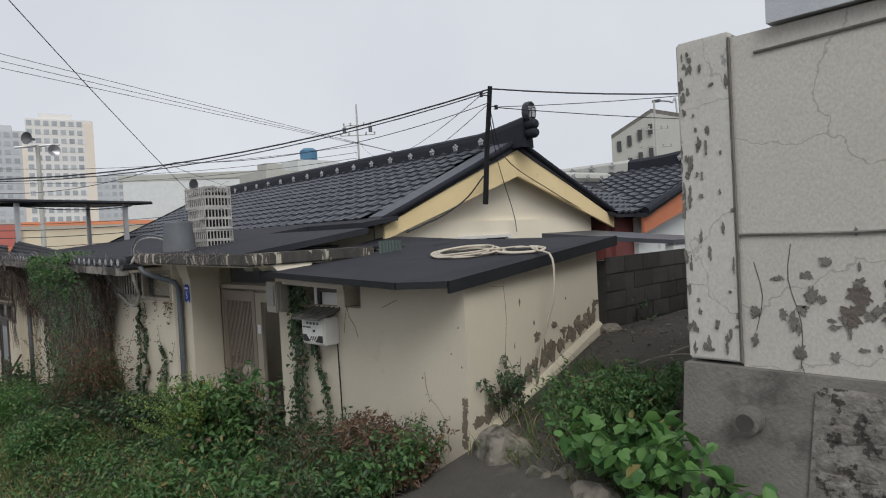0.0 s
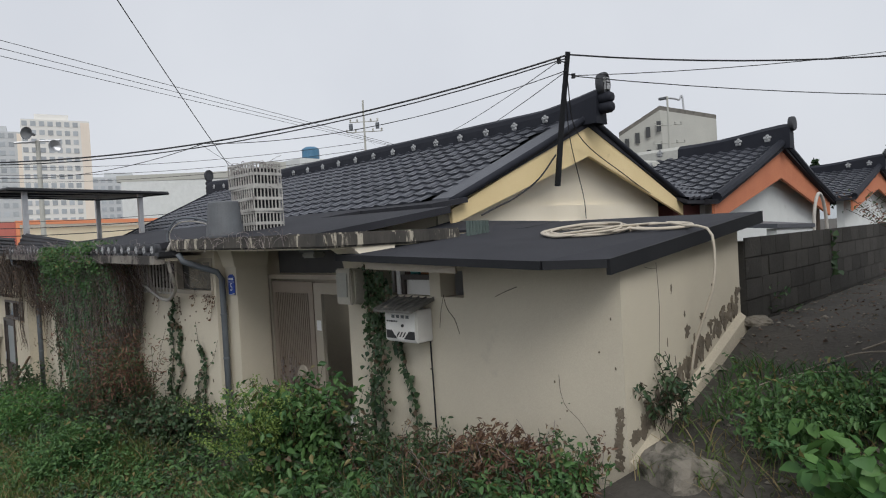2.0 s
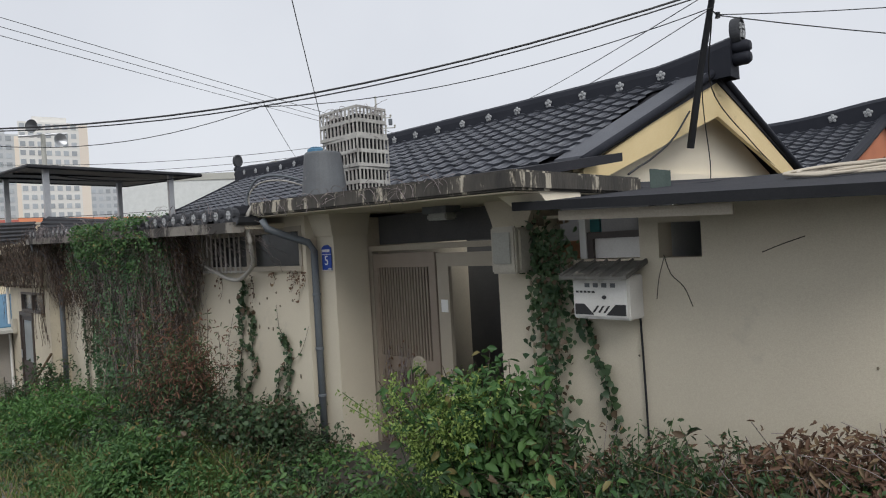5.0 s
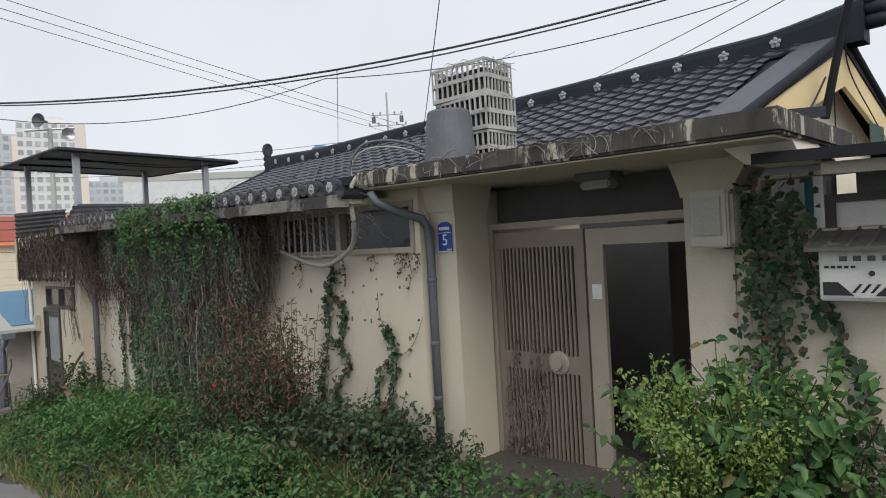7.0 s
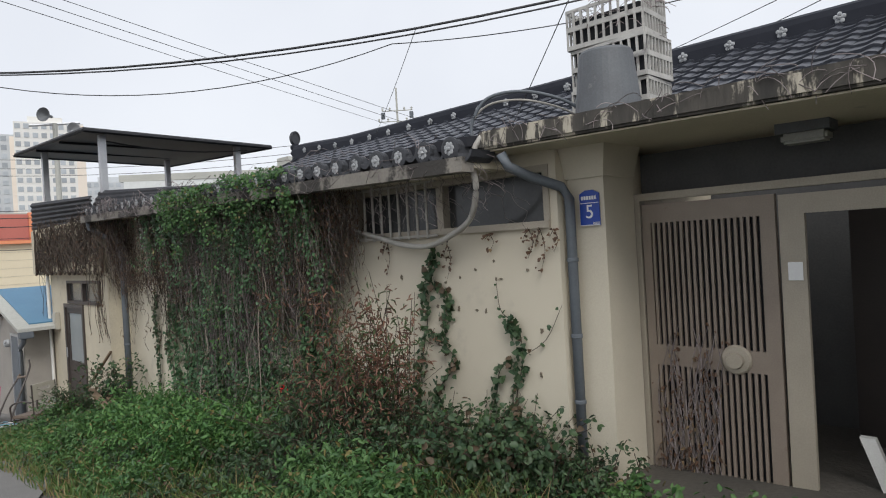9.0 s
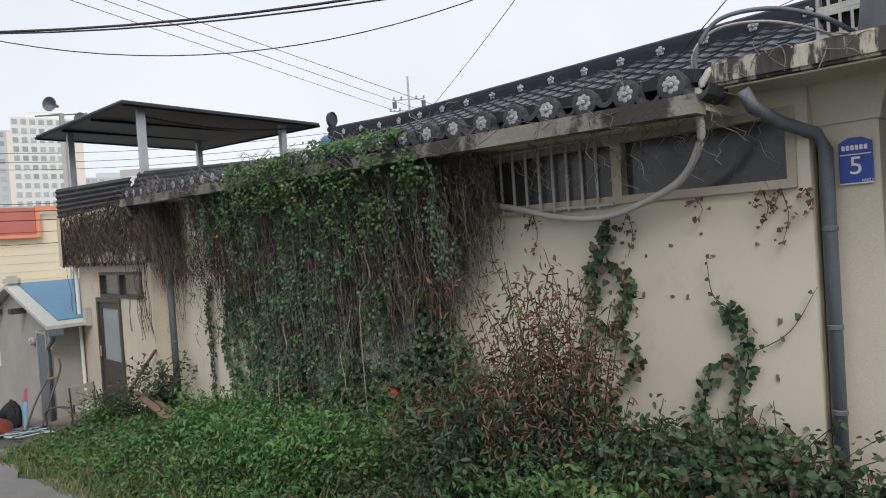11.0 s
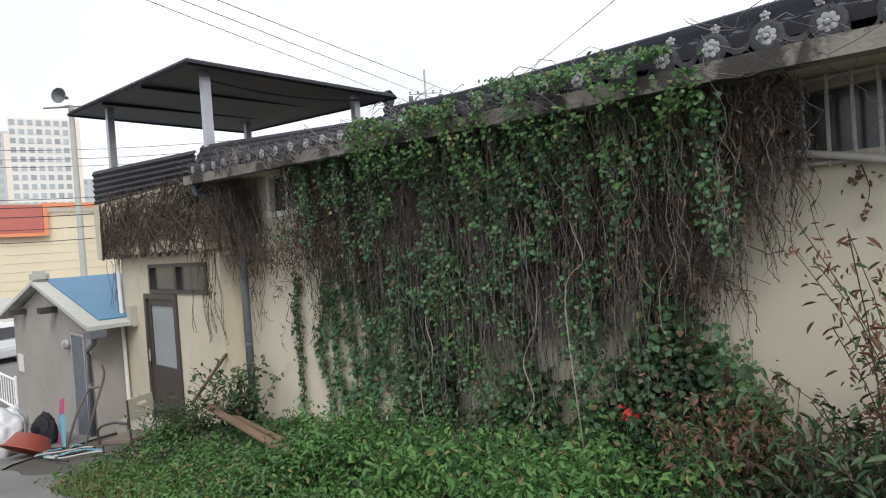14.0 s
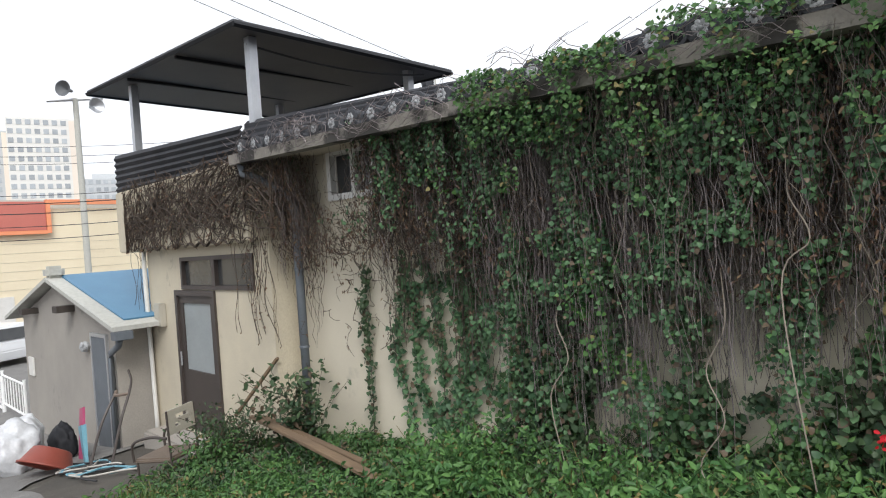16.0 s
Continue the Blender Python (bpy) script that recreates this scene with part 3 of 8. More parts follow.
gwin = part("window", skewed(boxes((WALL_X1 - 0.12, WALL_X1 + 0.03, WIN[0], WIN[1], WIN[3] - .05, WIN[3]), (WALL_X1 - 0.12, WALL_X1 + 0.03, WIN[0], WIN[1], WIN[2], WIN[2] + .05),
                            (WALL_X1 - 0.12, WALL_X1 + 0.03, WIN[0], WIN[0] + .05, WIN[2] + .05, WIN[3] - .05), (WALL_X1 - 0.12, WALL_X1 + 0.03, WIN[1] - .05, WIN[1], WIN[2] + .05, WIN[3] - .05),
                            (WALL_X1 - 0.1, WALL_X1 + 0.02, 7.76, 7.83, WIN[2] + .05, WIN[3] - .05))), WHITE_PLASTIC, house, "white plastic gable window")
for y0, y1 in ((WIN[0] + .05, 7.76), (7.83, WIN[1] - .05)):
    part("pane", skewed(boxes((WALL_X1 - 0.07, WALL_X1 - 0.05, y0, y1, WIN[2] + .05, WIN[3] - .05))), WINDOW_DARK, gwin)
# bargeboards: two wide yellow boards that follow the slopes
for name, ye in (("bargeboard", EAVE_Y - 0.02), ("bargeboard", 2 * RIDGE_Y - EAVE_Y + 0.02)):
    drop_top, wide = 0.10, 0.42
    zt = lambda y: EAVE_Z + (APEX - EAVE_Z) * (1 - abs(y - RIDGE_Y) / (RIDGE_Y - EAVE_Y))
    lo = [(GABLE_X - 0.07, ye, zt(ye) - drop_top), (GABLE_X - 0.07, RIDGE_Y, zt(RIDGE_Y) - drop_top), (GABLE_X - 0.07, RIDGE_Y, zt(RIDGE_Y) - drop_top - wide - .06), (GABLE_X - 0.07, ye, zt(ye) - drop_top - 0.20)]
    part(name, skewed(prism((lo, [(x + 0.05, y, z) for x, y, z in lo]))), YELLOW, house, "wide stained yellow bargeboard")

roof = part("roof", prism((
    [(END_X, EAVE_Y, EAVE_Z - 0.05), (END_X, RIDGE_Y, APEX - .02), (END_X, 2 * RIDGE_Y - EAVE_Y, EAVE_Z - 0.05), (END_X, RIDGE_Y, APEX - .14)],
    [(GABLE_X + skew(EAVE_Y), EAVE_Y, EAVE_Z - 0.05), (GABLE_X, RIDGE_Y, APEX - .02), (GABLE_X + skew(2 * RIDGE_Y - EAVE_Y), 2 * RIDGE_Y - EAVE_Y, EAVE_Z - 0.05), (GABLE_X, RIDGE_Y, APEX - .14)])), DARK_SHEET, house, "dark tiled roof with curved ridge")
# verge caps along the slopes of the gable
for sgn in (-1, 1):
    ye = RIDGE_Y + sgn * (RIDGE_Y - EAVE_Y + 0.05)
    for xv in (GABLE_X, END_X):
        bm = bmesh.new()
        n = 9
        pts = [(xv + (skew(RIDGE_Y + (ye - RIDGE_Y) * i / n) if xv == GABLE_X else 0), RIDGE_Y + (ye - RIDGE_Y) * i / n, APEX + .015 - (APEX + .035 - EAVE_Z) * (i / n) ** 0.97) for i in range(n + 1)]
        tube(bm, pts, 0.052, 8)
        part("verge_cap", bm, RIDGE, roof, smooth=True)
# smooth mortared bands beside the tiles along the gable's edge
for sgn in (-1, 1):
    ye = RIDGE_Y + sgn * (RIDGE_Y - EAVE_Y)
    lo = [(GABLE_X - .40 + skew(ye), ye, EAVE_Z + .0), (GABLE_X + .01 + skew(ye), ye, EAVE_Z + .0), (GABLE_X + .01, RIDGE_Y, APEX + .0), (GABLE_X - .40, RIDGE_Y, APEX + .0)]
    part("verge_band", prism((lo, [(x, y, z + .045) for x, y, z in lo])), VERGE, roof, "smooth grey verge band")
# ridge: a tall curved wall of stacked tiles with a round cap
rb = bmesh.new()
xs = steps(-19.75, -6.5, 0.265)
prev = None
for x in xs:
    z = ridge_z(x)
    ring = [rb.verts.new((x, RIDGE_Y + dy, z + dz if dz > -.2 else 2.93)) for dy, dz in ((-.15, -.22), (-.12, .03), (-.09, .11), (0, .16), (.09, .11), (.12, .03), (.15, -.22))]
    if prev:
        for k in range(6):
            rb.faces.new((prev[k], ring[k], ring[k + 1], prev[k + 1]))
    else:
        rb.faces.new(ring)
    prev = ring
rb.faces.new(prev[::-1])
ridge = part("ridge", rb, RIDGE, house, "dark ridge with moulded white rosettes")


def rosette(at, r, axis, lobes=5, material=CAP, parent=None, name="rosette"):
    """A moulded flower: petals round a boss."""
    bm = bmesh.new()
    for k in range(lobes):
        a = 2 * math.pi * k / lobes + 0.3
        c, s = 0.55 * r * math.cos(a), 0.55 * r * math.sin(a)
        lathe([(0.05 * r, 0.20 * r), (0.24 * r, 0.17 * r), (0.36 * r, 0.05 * r), (0.36 * r, 0)], (0, 0, 0), "z", 8, bm)
        fresh = list(bm.verts)[-32:]
        for v in fresh:
            v.co.x += c
            v.co.y += s
    lathe([(0.03 * r, 0.45 * r), (0.2 * r, 0.4 * r), (0.28 * r, 0.1 * r)], (0, 0, 0), "z", 8, bm)
    turn = Matrix.Translation(at) @ axis
    bmesh.ops.transform(bm, matrix=turn, verts=bm.verts)
    return part(name, bm, material, parent)


FACE_STREET = Matrix.Rotation(radians(90), 4, "X")
first = rosette((0, 0, 0), 0.078, FACE_STREET, 5, CAP, ridge)
n_ros = 0
for x in steps(-19.2, -7.3, 0.62):
    at = Matrix.Translation((x, RIDGE_Y - 0.138, ridge_z(x) - 0.03))
    if n_ros == 0:
        first.data.transform(at)
        base_x, base = x, at
    else:
        ob = new("rosette", first.data)
        ob.parent = ridge
        ob.location = (x - base_x, 0, ridge_z(x) - ridge_z(base_x))
    n_ros += 1


def ridge_ornament(x, z, out, r):
    """The upright disc with its stacked rolls at a ridge's end."""
    t = thing("ridge_end_ornament", "dark moulded ridge-end tile with a pale round face", "roof ornament", (x, RIDGE_Y, z))
    bm = bmesh.new()
    lathe([(r, -0.06), (r * 1.04, -0.03), (r * 1.04, 0.03), (r, 0.06), (r * 0.84, 0.06), (r * 0.8, 0.04)], (x, RIDGE_Y, z + r * 1.55), "x", 28, bm)
    bmesh.ops.scale(bm, vec=(1, 0.8, 1.12), space=Matrix.Translation((-x, -RIDGE_Y, -z - r * 1.2)), verts=bm.verts)
    part("disc", bm, CAP_DARK, t, smooth=False)
    for dz in (0.02, -0.12):
        part("roll", lathe([(0.02, -0.10), (0.07, -0.1), (0.085, -.06), (0.085, 0.09), (0.06, 0.13), (.02, .13)], (x + 0.02 * out, RIDGE_Y, z + dz), "x", 14), RIDGE, t, smooth=True)
    # the raised sign on the face, as plain strokes
    c = Vector((x + out * 0.062, RIDGE_Y, z + r * 1.62))
    st = bmesh.new()
    for y0, y1, z0, z1 in ((-.09, -.02, .05, .07), (-.06, -.04, -.1, .08), (-.09, -.03, 0, .02), (0.0, .08, .07, .085), (.0, .08, .02, .055), (0.0, .08, -.09, 0.0)):
        box(st, c.x - 0.006, c.x + 0.006, c.y + y0 * r * 7, c.y + y1 * r * 7, c.z + z0 * r * 7, c.z + z1 * r * 7)
    part("relief", st, CAP, t, "pale raised character strokes")
    return t


ridge_ornament(-6.45, 3.27, 1, 0.145)
ridge_ornament(-19.8, ridge_z(-19.8) + 0.1, -1, 0.15)

# ---- front range: flat sheet roof behind a tiled eave ----
FRONT_Y = 3.3


def eave_z(x):
    return 1.36 + 0.022 * (-9.1 - x)


front = thing("front_range", "long cream street range with tiled eave and vines", "outbuilding", (-13, 4, -1))
W1 = (-10.95, -8.76, 0.85, 1.29)
W2 = (-16.27, -15.55, 0.96, 1.46)
part("wall", pierced(-17.1, -8.70, FRONT_Y, FRONT_Y + 0.18, -2.4, 1.5, [W1, W2]), CREAM, front, "cream rendered wall, peeling behind vines")
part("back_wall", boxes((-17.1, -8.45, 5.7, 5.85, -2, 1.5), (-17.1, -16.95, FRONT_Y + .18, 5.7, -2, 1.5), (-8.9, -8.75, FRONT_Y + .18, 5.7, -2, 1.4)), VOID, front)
def sheet_z(x, y):
    """The flat roof's underside, rising towards the house."""
    f0 = (x + 17.2) / 11.25
    near_y, near_z = 2.84 + .14 * f0, eave_z(-17.2) + (1.40 - eave_z(-17.2)) * f0
    return near_z + (1.86 - .06 * f0 - near_z) * (y - near_y) / (5.9 - near_y)


# the sheets leave an added gap that lets daylight down behind the gate
for x0, x1, y0, y1 in ((-17.2, -9.1, 2.86, 5.9), (-9.1, -8.42, 3.0, 5.9), (-8.42, -6.05, 3.0, 4.62), (-8.42, -7.0, 5.26, 5.9)):
    lo = [(x, y, sheet_z(x, y)) for x, y in ((x0, y0), (x1, y0), (x1, y1), (x0, y1))]
    part("sheet_roof", prism((lo, [(x, y, z + 0.07) for x, y, z in lo])), DARK_SHEET, front, "dark flat sheet roof")
# a lower sheet between the slab and the gable, with a corrugated screen standing on its end
lo = [(-7.3, 5.25, 1.44), (-5.62, 5.25, 1.40), (-5.62, 5.9, 1.46), (-7.3, 5.9, 1.56)]
part("low_sheet_roof", prism((lo, [(x, y, z + 0.03) for x, y, z in lo])), DARK_SHEET, front, "low dark sheet roof below the gable")
scr = bmesh.new()
prev = None
for k in range(15):
    row = [scr.verts.new((-5.80 + (.016 if k % 2 else 0), 4.57 + .024 * k, z)) for z in (1.30, 1.53)]
    if prev:
        scr.faces.new((prev[0], row[0], row[1], prev[1]))
    prev = row
o = part("corrugated_screen", scr, TEAL_GREY, front, "cloudy green corrugated plastic screen")
mod = o.modifiers.new("thick", "SOLIDIFY")
mod.thickness = 0.006
# fascia gutter under the tile caps
lo = [(-17.25, 2.74, eave_z(-17.25) - 0.11), (-9.05, 2.74, eave_z(-9.05) - 0.11), (-9.05, 2.86, eave_z(-9.05) - 0.11), (-17.25, 2.86, eave_z(-17.25) - 0.11)]
part("fascia", prism((lo, [(x, y, z + 0.10) for x, y, z in lo])), CONCRETE, front, "weathered eave board")
lo = [(-17.2, 2.87, eave_z(-17.2) - 0.08), (-9.06, 2.87, eave_z(-9.06) - 0.08), (-9.06, FRONT_Y, eave_z(-9.06) - 0.08), (-17.2, FRONT_Y, eave_z(-17.2) - 0.08)]
part("soffit", prism((lo, [(x, y, z + 0.05) for x, y, z in lo])), SOFFIT, front)


def eave_cap():
    """A round tile end with a moulded flower, and the tongue of the pan tile beside it."""
    bm = bmesh.new()
    lathe([(0.07, 0.26), (0.07, 0.02), (0.08, 0.0), (0.08, -0.02), (0.062, -0.025)], (0, 0, 0), "y", 14, bm)
    return bm


cap_mesh = mesh_of(eave_cap(), CAP_DARK)
pan = bmesh.new()
prev = None
for k in range(7):
    a = math.pi * (k / 6 - 0.5)
    x, z = 0.075 * math.sin(a), -0.085 * math.cos(a)
    row = [pan.verts.new((x + 0.13, -0.02, z)), pan.verts.new((x + 0.13, 0.22, z)), pan.verts.new((x * .85 + 0.13, 0.22, z * .75 + .01)), pan.verts.new((x * .85 + 0.13, -0.02, z * .75 + .01))]
    if prev:
        for q in range(4):
            pan.faces.new((prev[q], row[q], row[(q + 1) % 4], prev[(q + 1) % 4]))
    prev = row
pan_mesh = mesh_of(pan, CAP_DARK)
flower_ob = rosette((0, -0.018, 0), 0.058, FACE_STREET, 7, CAP, None, "flower")
flower_mesh = flower_ob.data
bpy.data.objects.remove(flower_ob)
for x in steps(-17.05, -9.1, 0.262):
    z = eave_z(x) + 0.06
    cap = new("eave_tile_cap", cap_mesh)
    cap.parent = front
    cap.matrix_parent_inverse = front.matrix_world.inverted()
    cap.location = (x, 2.80, z)
    cap.rotation_euler = (0, random.uniform(-.3, .3), random.uniform(-.06, .06))
    for nm, me in (("flower", flower_mesh), ("pan_tile", pan_mesh)):
        o = new(nm, me)
        o.parent = cap

# barred window
barred = thing("barred_window", "dark window behind old pale vertical bars", "window", (-9.9, FRONT_Y, 0.85))
wz0, wz1 = W1[2], W1[3]
part("window_frame", boxes((W1[0], W1[1], FRONT_Y - .03, FRONT_Y + .12, wz0, wz0 + .05), (W1[0], W1[1], FRONT_Y - .01, FRONT_Y + .12, wz1 - .05, wz1),
                           (W1[0], W1[0] + .05, FRONT_Y - .01, FRONT_Y + .12, wz0 + .05, wz1 - .05), (W1[1] - .05, W1[1], FRONT_Y - .01, FRONT_Y + .12, wz0 + .05, wz1 - .05),
                           (-9.85, -9.78, FRONT_Y - .02, FRONT_Y + .12, wz0 + .05, wz1 - .05)), BEIGE_METAL, barred, "pale weathered frame")
for x0, x1 in ((W1[0] + .05, -9.85), (-9.78, W1[1] - .05)):
    part("pane", boxes((x0, x1, FRONT_Y + .06, FRONT_Y + .07, wz0 + .05, wz1 - .05)), WINDOW_DARK, barred)
for i in range(9):
    x = -10.86 + i * 0.115
    part("bar", tubed([(x, FRONT_Y - .05, wz0 - .02), (x, FRONT_Y - .05, wz1 + .02)], 0.011, 6), TUBE, barred)
for z in (wz0 + .0, wz1 - .0):
    part("rail", tubed([(-10.95, FRONT_Y - .045, z), (-9.83, FRONT_Y - .045, z)], 0.012, 6), TUBE, barred)

small = thing("small_window", "small white framed window half hidden by vines", "window", (-15.85, FRONT_Y, W2[2]))
part("window_frame", boxes((W2[0], W2[1], FRONT_Y - .04, FRONT_Y + .1, W2[2], W2[2] + .06), (W2[0], W2[1], FRONT_Y - .04, FRONT_Y + .1, W2[3] - .06, W2[3]),
                           (W2[0], W2[0] + .06, FRONT_Y - .04, FRONT_Y + .1, W2[2] + .06, W2[3] - .06), (W2[1] - .06, W2[1], FRONT_Y - .04, FRONT_Y + .1, W2[2] + .06, W2[3] - .06),
                           (-15.9, -15.84, FRONT_Y - .03, FRONT_Y + .1, W2[2] + .06, W2[3] - .06)), WHITE_PLASTIC, small, "dusty white frame")
for x0, x1 in ((W2[0] + .06, -15.9), (-15.84, W2[1] - .06)):
    part("pane", boxes((x0, x1, FRONT_Y + .04, FRONT_Y + .05, W2[2] + .06, W2[3] - .06)), WINDOW_DARK, small)
for x in (-16.12, -15.70):
    part("bar", tubed([(x, FRONT_Y - .03, W2[2] + .05), (x, FRONT_Y - .03, W2[3] - .05)], 0.009, 6), TUBE, small)

# ---- gate porch ----
porch = thing("gate_porch", "cream gate porch under a stained concrete slab", "porch", (-7.5, 3.5, -1))
slab = bmesh.new()
z_at = lambda x: 1.345 + 0.018 * (-5.83 - x)
lo = [(-9.08, 2.94, z_at(-9.08)), (-5.83, 2.94, z_at(-5.83)), (-5.86, 4.55, z_at(-5.83)), (-9.08, 4.55, z_at(-9.08))]
hull(slab, lo, [(x, y, z + 0.125) for x, y, z in lo])
bmesh.ops.bevel(slab, geom=list(slab.edges), offset=0.015, segments=2, affect="EDGES")
part("slab", slab, SLAB_EDGE, porch, "blackened concrete canopy slab")


lo = [(-9.04, 2.98, z_at(-9.04) - .014), (-5.87, 2.98, z_at(-5.87) - .014), (-5.9, 4.5, z_at(-5.87) - .014), (-9.04, 4.5, z_at(-9.04) - .014)]
part("slab_soffit", prism((lo, [(x, y, z + 0.010) for x, y, z in lo])), SOFFIT, porch, "cream rendered underside of the slab")


def pillar(x0, x1, y0, y1, z1, left, right):
    """A square post that flares into the slab above."""
    bm = bmesh.new()
    box(bm, x0, x1, y0, y1, -1.3, z1)
    zt = z_at(x0) - 0.016
    rings = []
    for i in range(8):
        k = i / 7
        e = (1 - math.cos(k * math.pi / 2)) ** .7
        f, g = .012 + (left - .012) * e, .012 + (right - .012) * e
        z = z1 + (zt - z1) * k
        rings.append([bm.verts.new(p) for p in ((x0 - f, y0 - .012 - .5 * f, z), (x1 + g, y0 - .012 - .5 * f, z), (x1 + g, y1, z), (x0 - f, y1, z))])
    for low, high in zip(rings, rings[1:]):
        for j in range(4):
            bm.faces.new((low[j], low[(j + 1) % 4], high[(j + 1) % 4], high[j]))
    bm.faces.new(rings[0][::-1]), bm.faces.new(rings[-1])
    return bm


part("pillar", pillar(-8.69, -8.41, 3.42, 3.82, 1.17, 0.15, 0.07), CREAM, porch, "cream square gate pillar")
part("pillar", pillar(-6.66, -6.36, 3.72, 4.05, 1.12, 0.07, 0.14), CREAM, porch, "cream square gate pillar")
part("wall", boxes((-6.62, -6.2, 3.74, 3.92, -1.3, 1.13)), CREAM, porch)
part("inner_wall", boxes((-8.6, -6.2, 5.3, 5.45, -1.2, 1.4)), PORCH_SHADE_GREY, porch)
part("inner_wall", boxes((-8.6, -8.46, 3.83, 5.3, -1.2, 1.34)), CREAM_OLD, porch)
part("lintel_board", boxes((-8.44, -6.66, 4.0, 4.06, 1.06, 1.34)), PORCH_SHADE_GREY, porch)
lamp = thing("porch_lamp", "dusty flat lamp under the canopy slab", "lamp", (-7.28, 3.75, 1.3))
part("base", boxes((-7.42, -7.14, 3.66, 3.84, 1.30, 1.36)), GREY_PLASTIC, lamp)
part("shade", boxes((-7.40, -7.16, 3.68, 3.82, 1.24, 1.30), bevel=0.015), LENS, lamp, "yellowed plastic shade")

# ---- metal gate ----
gate = thing("metal_gate", "brown metal double gate, one leaf with slats, one open", "gate", (-7.5, 3.9, -1.03))
GY = 3.87
part("gate_frame", boxes((-8.44, -6.66, GY - .03, GY + .05, 1.0, 1.05), (-8.44, -8.38, GY - .03, GY + .05, -1.05, 1.0)), BEIGE_METAL, gate, "pale beige top rail")
LX0, LX1 = -8.37, -7.50
leaf = part("gate_leaf", pierced(LX0, LX1, GY - .02, GY + .02, -1.0, .97, [(LX0 + .06, LX1 - .09, -.90, -.15), (LX0 + .06, LX1 - .09, -.01, .84)]), BROWN_METAL, gate)
part("back_sheet", boxes((LX0 + .06, LX1 - .09, GY + .008, GY + .016, -.90, .84)), BLACK_METAL, leaf)
for i in range(18):
    x = LX0 + .07 + i * 0.0395
    for z0, z1 in ((-.90, -.15), (-.01, .84)):
        part("slat", boxes((x, x + .018, GY - .022, GY - .002, z0, z1)), BROWN_METAL, leaf)
part("knob", lathe([(0.02, -0.075), (0.05, -0.075), (0.055, -0.06), (0.04, -0.055), (0.045, -0.045), (0.085, -0.04), (0.095, -0.03), (0.095, -0.02)], (-7.77, GY, -0.07), "y", 28), BEIGE_METAL, leaf, "round cream pull with rings")
leaf2 = part("gate_leaf", boxes((-7.48, -7.34, GY - .02, GY + .02, -1.0, .96), (-7.34, -6.66, GY - .02, GY + .02, .84, .96)), BEIGE_METAL, gate, "beige frame of the open leaf")
part("notice", boxes((-7.44, -7.36, GY - .026, GY - .021, .44, .55)), WHITE_PAINT, leaf2, "small white notice")
part("inner_door", boxes((-7.34, -6.96, 4.9, 4.95, -1.0, 1.0)), DOOR_BROWN, gate, "dark brown inner door")
part("side_panel", boxes((-6.96, -6.66, 4.88, 4.93, -1.0, 1.0)), ORANGE_PANEL, gate, "orange-brown varnished panel")
jb = prism(([(-6.74, 3.95, -1.0), (-6.67, 3.95, -1.0), (-6.67, 4.04, -1.0), (-6.74, 4.04, -1.0)], [(-6.72, 3.93, .84), (-6.665, 3.93, .84), (-6.665, 4.02, .84), (-6.72, 4.02, .84)]))
part("side_jamb", jb, WHITE_PLASTIC, gate, "pale painted side jamb")
dl = []
for i in range(170):
    x0, y0 = random.uniform(-7.3, -6.7), random.uniform(3.95, 4.6)
    a0, ln = random.uniform(0, 3.14), random.uniform(.06, .22)
    z0 = -1.02 + random.uniform(0, .14) * (1 - abs(x0 + 7.0) / .35)
    dl.append([(x0 + math.cos(a0) * ln * u, y0 + math.sin(a0) * ln * u, z0 + .05 * math.sin(u * 2 + i)) for u in (-1, -.3, .3, 1)])
heap = thing("twig_heap", "heap of dry twigs lying in the gateway", "twigs", (-7.0, 4.2, -1.03))
tagged(part("stemwork", strands(np.array(dl), .004, STEM_PALE), STEM_PALE, heap), kind="stuff")
gv_lines = []
for i in range(46):
    x0 = random.uniform(-8.34, -7.95)
    h0 = random.uniform(.25, 1.15)
    ph = random.uniform(0, 6)
    gv_lines.append([(x0 + .05 * math.sin(u * 7 + ph) + .06 * u, GY - .035 - random.uniform(0, .02), -1.0 + h0 * u) for u in (0, .14, .28, .42, .56, .7, .85, 1)])
gv = thing("dry_gate_creeper", "dry brown creeper climbing the gate slats", "vine", (-8.2, GY, -1.0))
tagged(part("stemwork", strands(np.array(gv_lines), .0028, STEM), STEM, gv), kind="stuff")
gpts = np.array(gv_lines).reshape(-1, 3)[rng.integers(0, 46 * 8, 420)] + rng.normal(0, .02, (420, 3)) * np.array([1, .2, 1])
tagged(part("foliage", leaves(gpts, np.tile([0, -.9, .2], (420, 1)), .035, LEAF_DRY, droop=.9, wide=.5), LEAF_DRY, gv), kind="stuff")
plank_ = part("leaning_board", prism(([(-6.95, 3.95, -1.03), (-6.87, 3.95, -1.03), (-6.87, 4.0, -1.03), (-6.95, 4.0, -1.03)], [(-7.15, 4.0, -.5), (-7.07, 4.0, -.5), (-7.07, 4.05, -.5), (-7.15, 4.05, -.5)])), WHITE_PLASTIC, gate, "pale board leaning in the gateway")

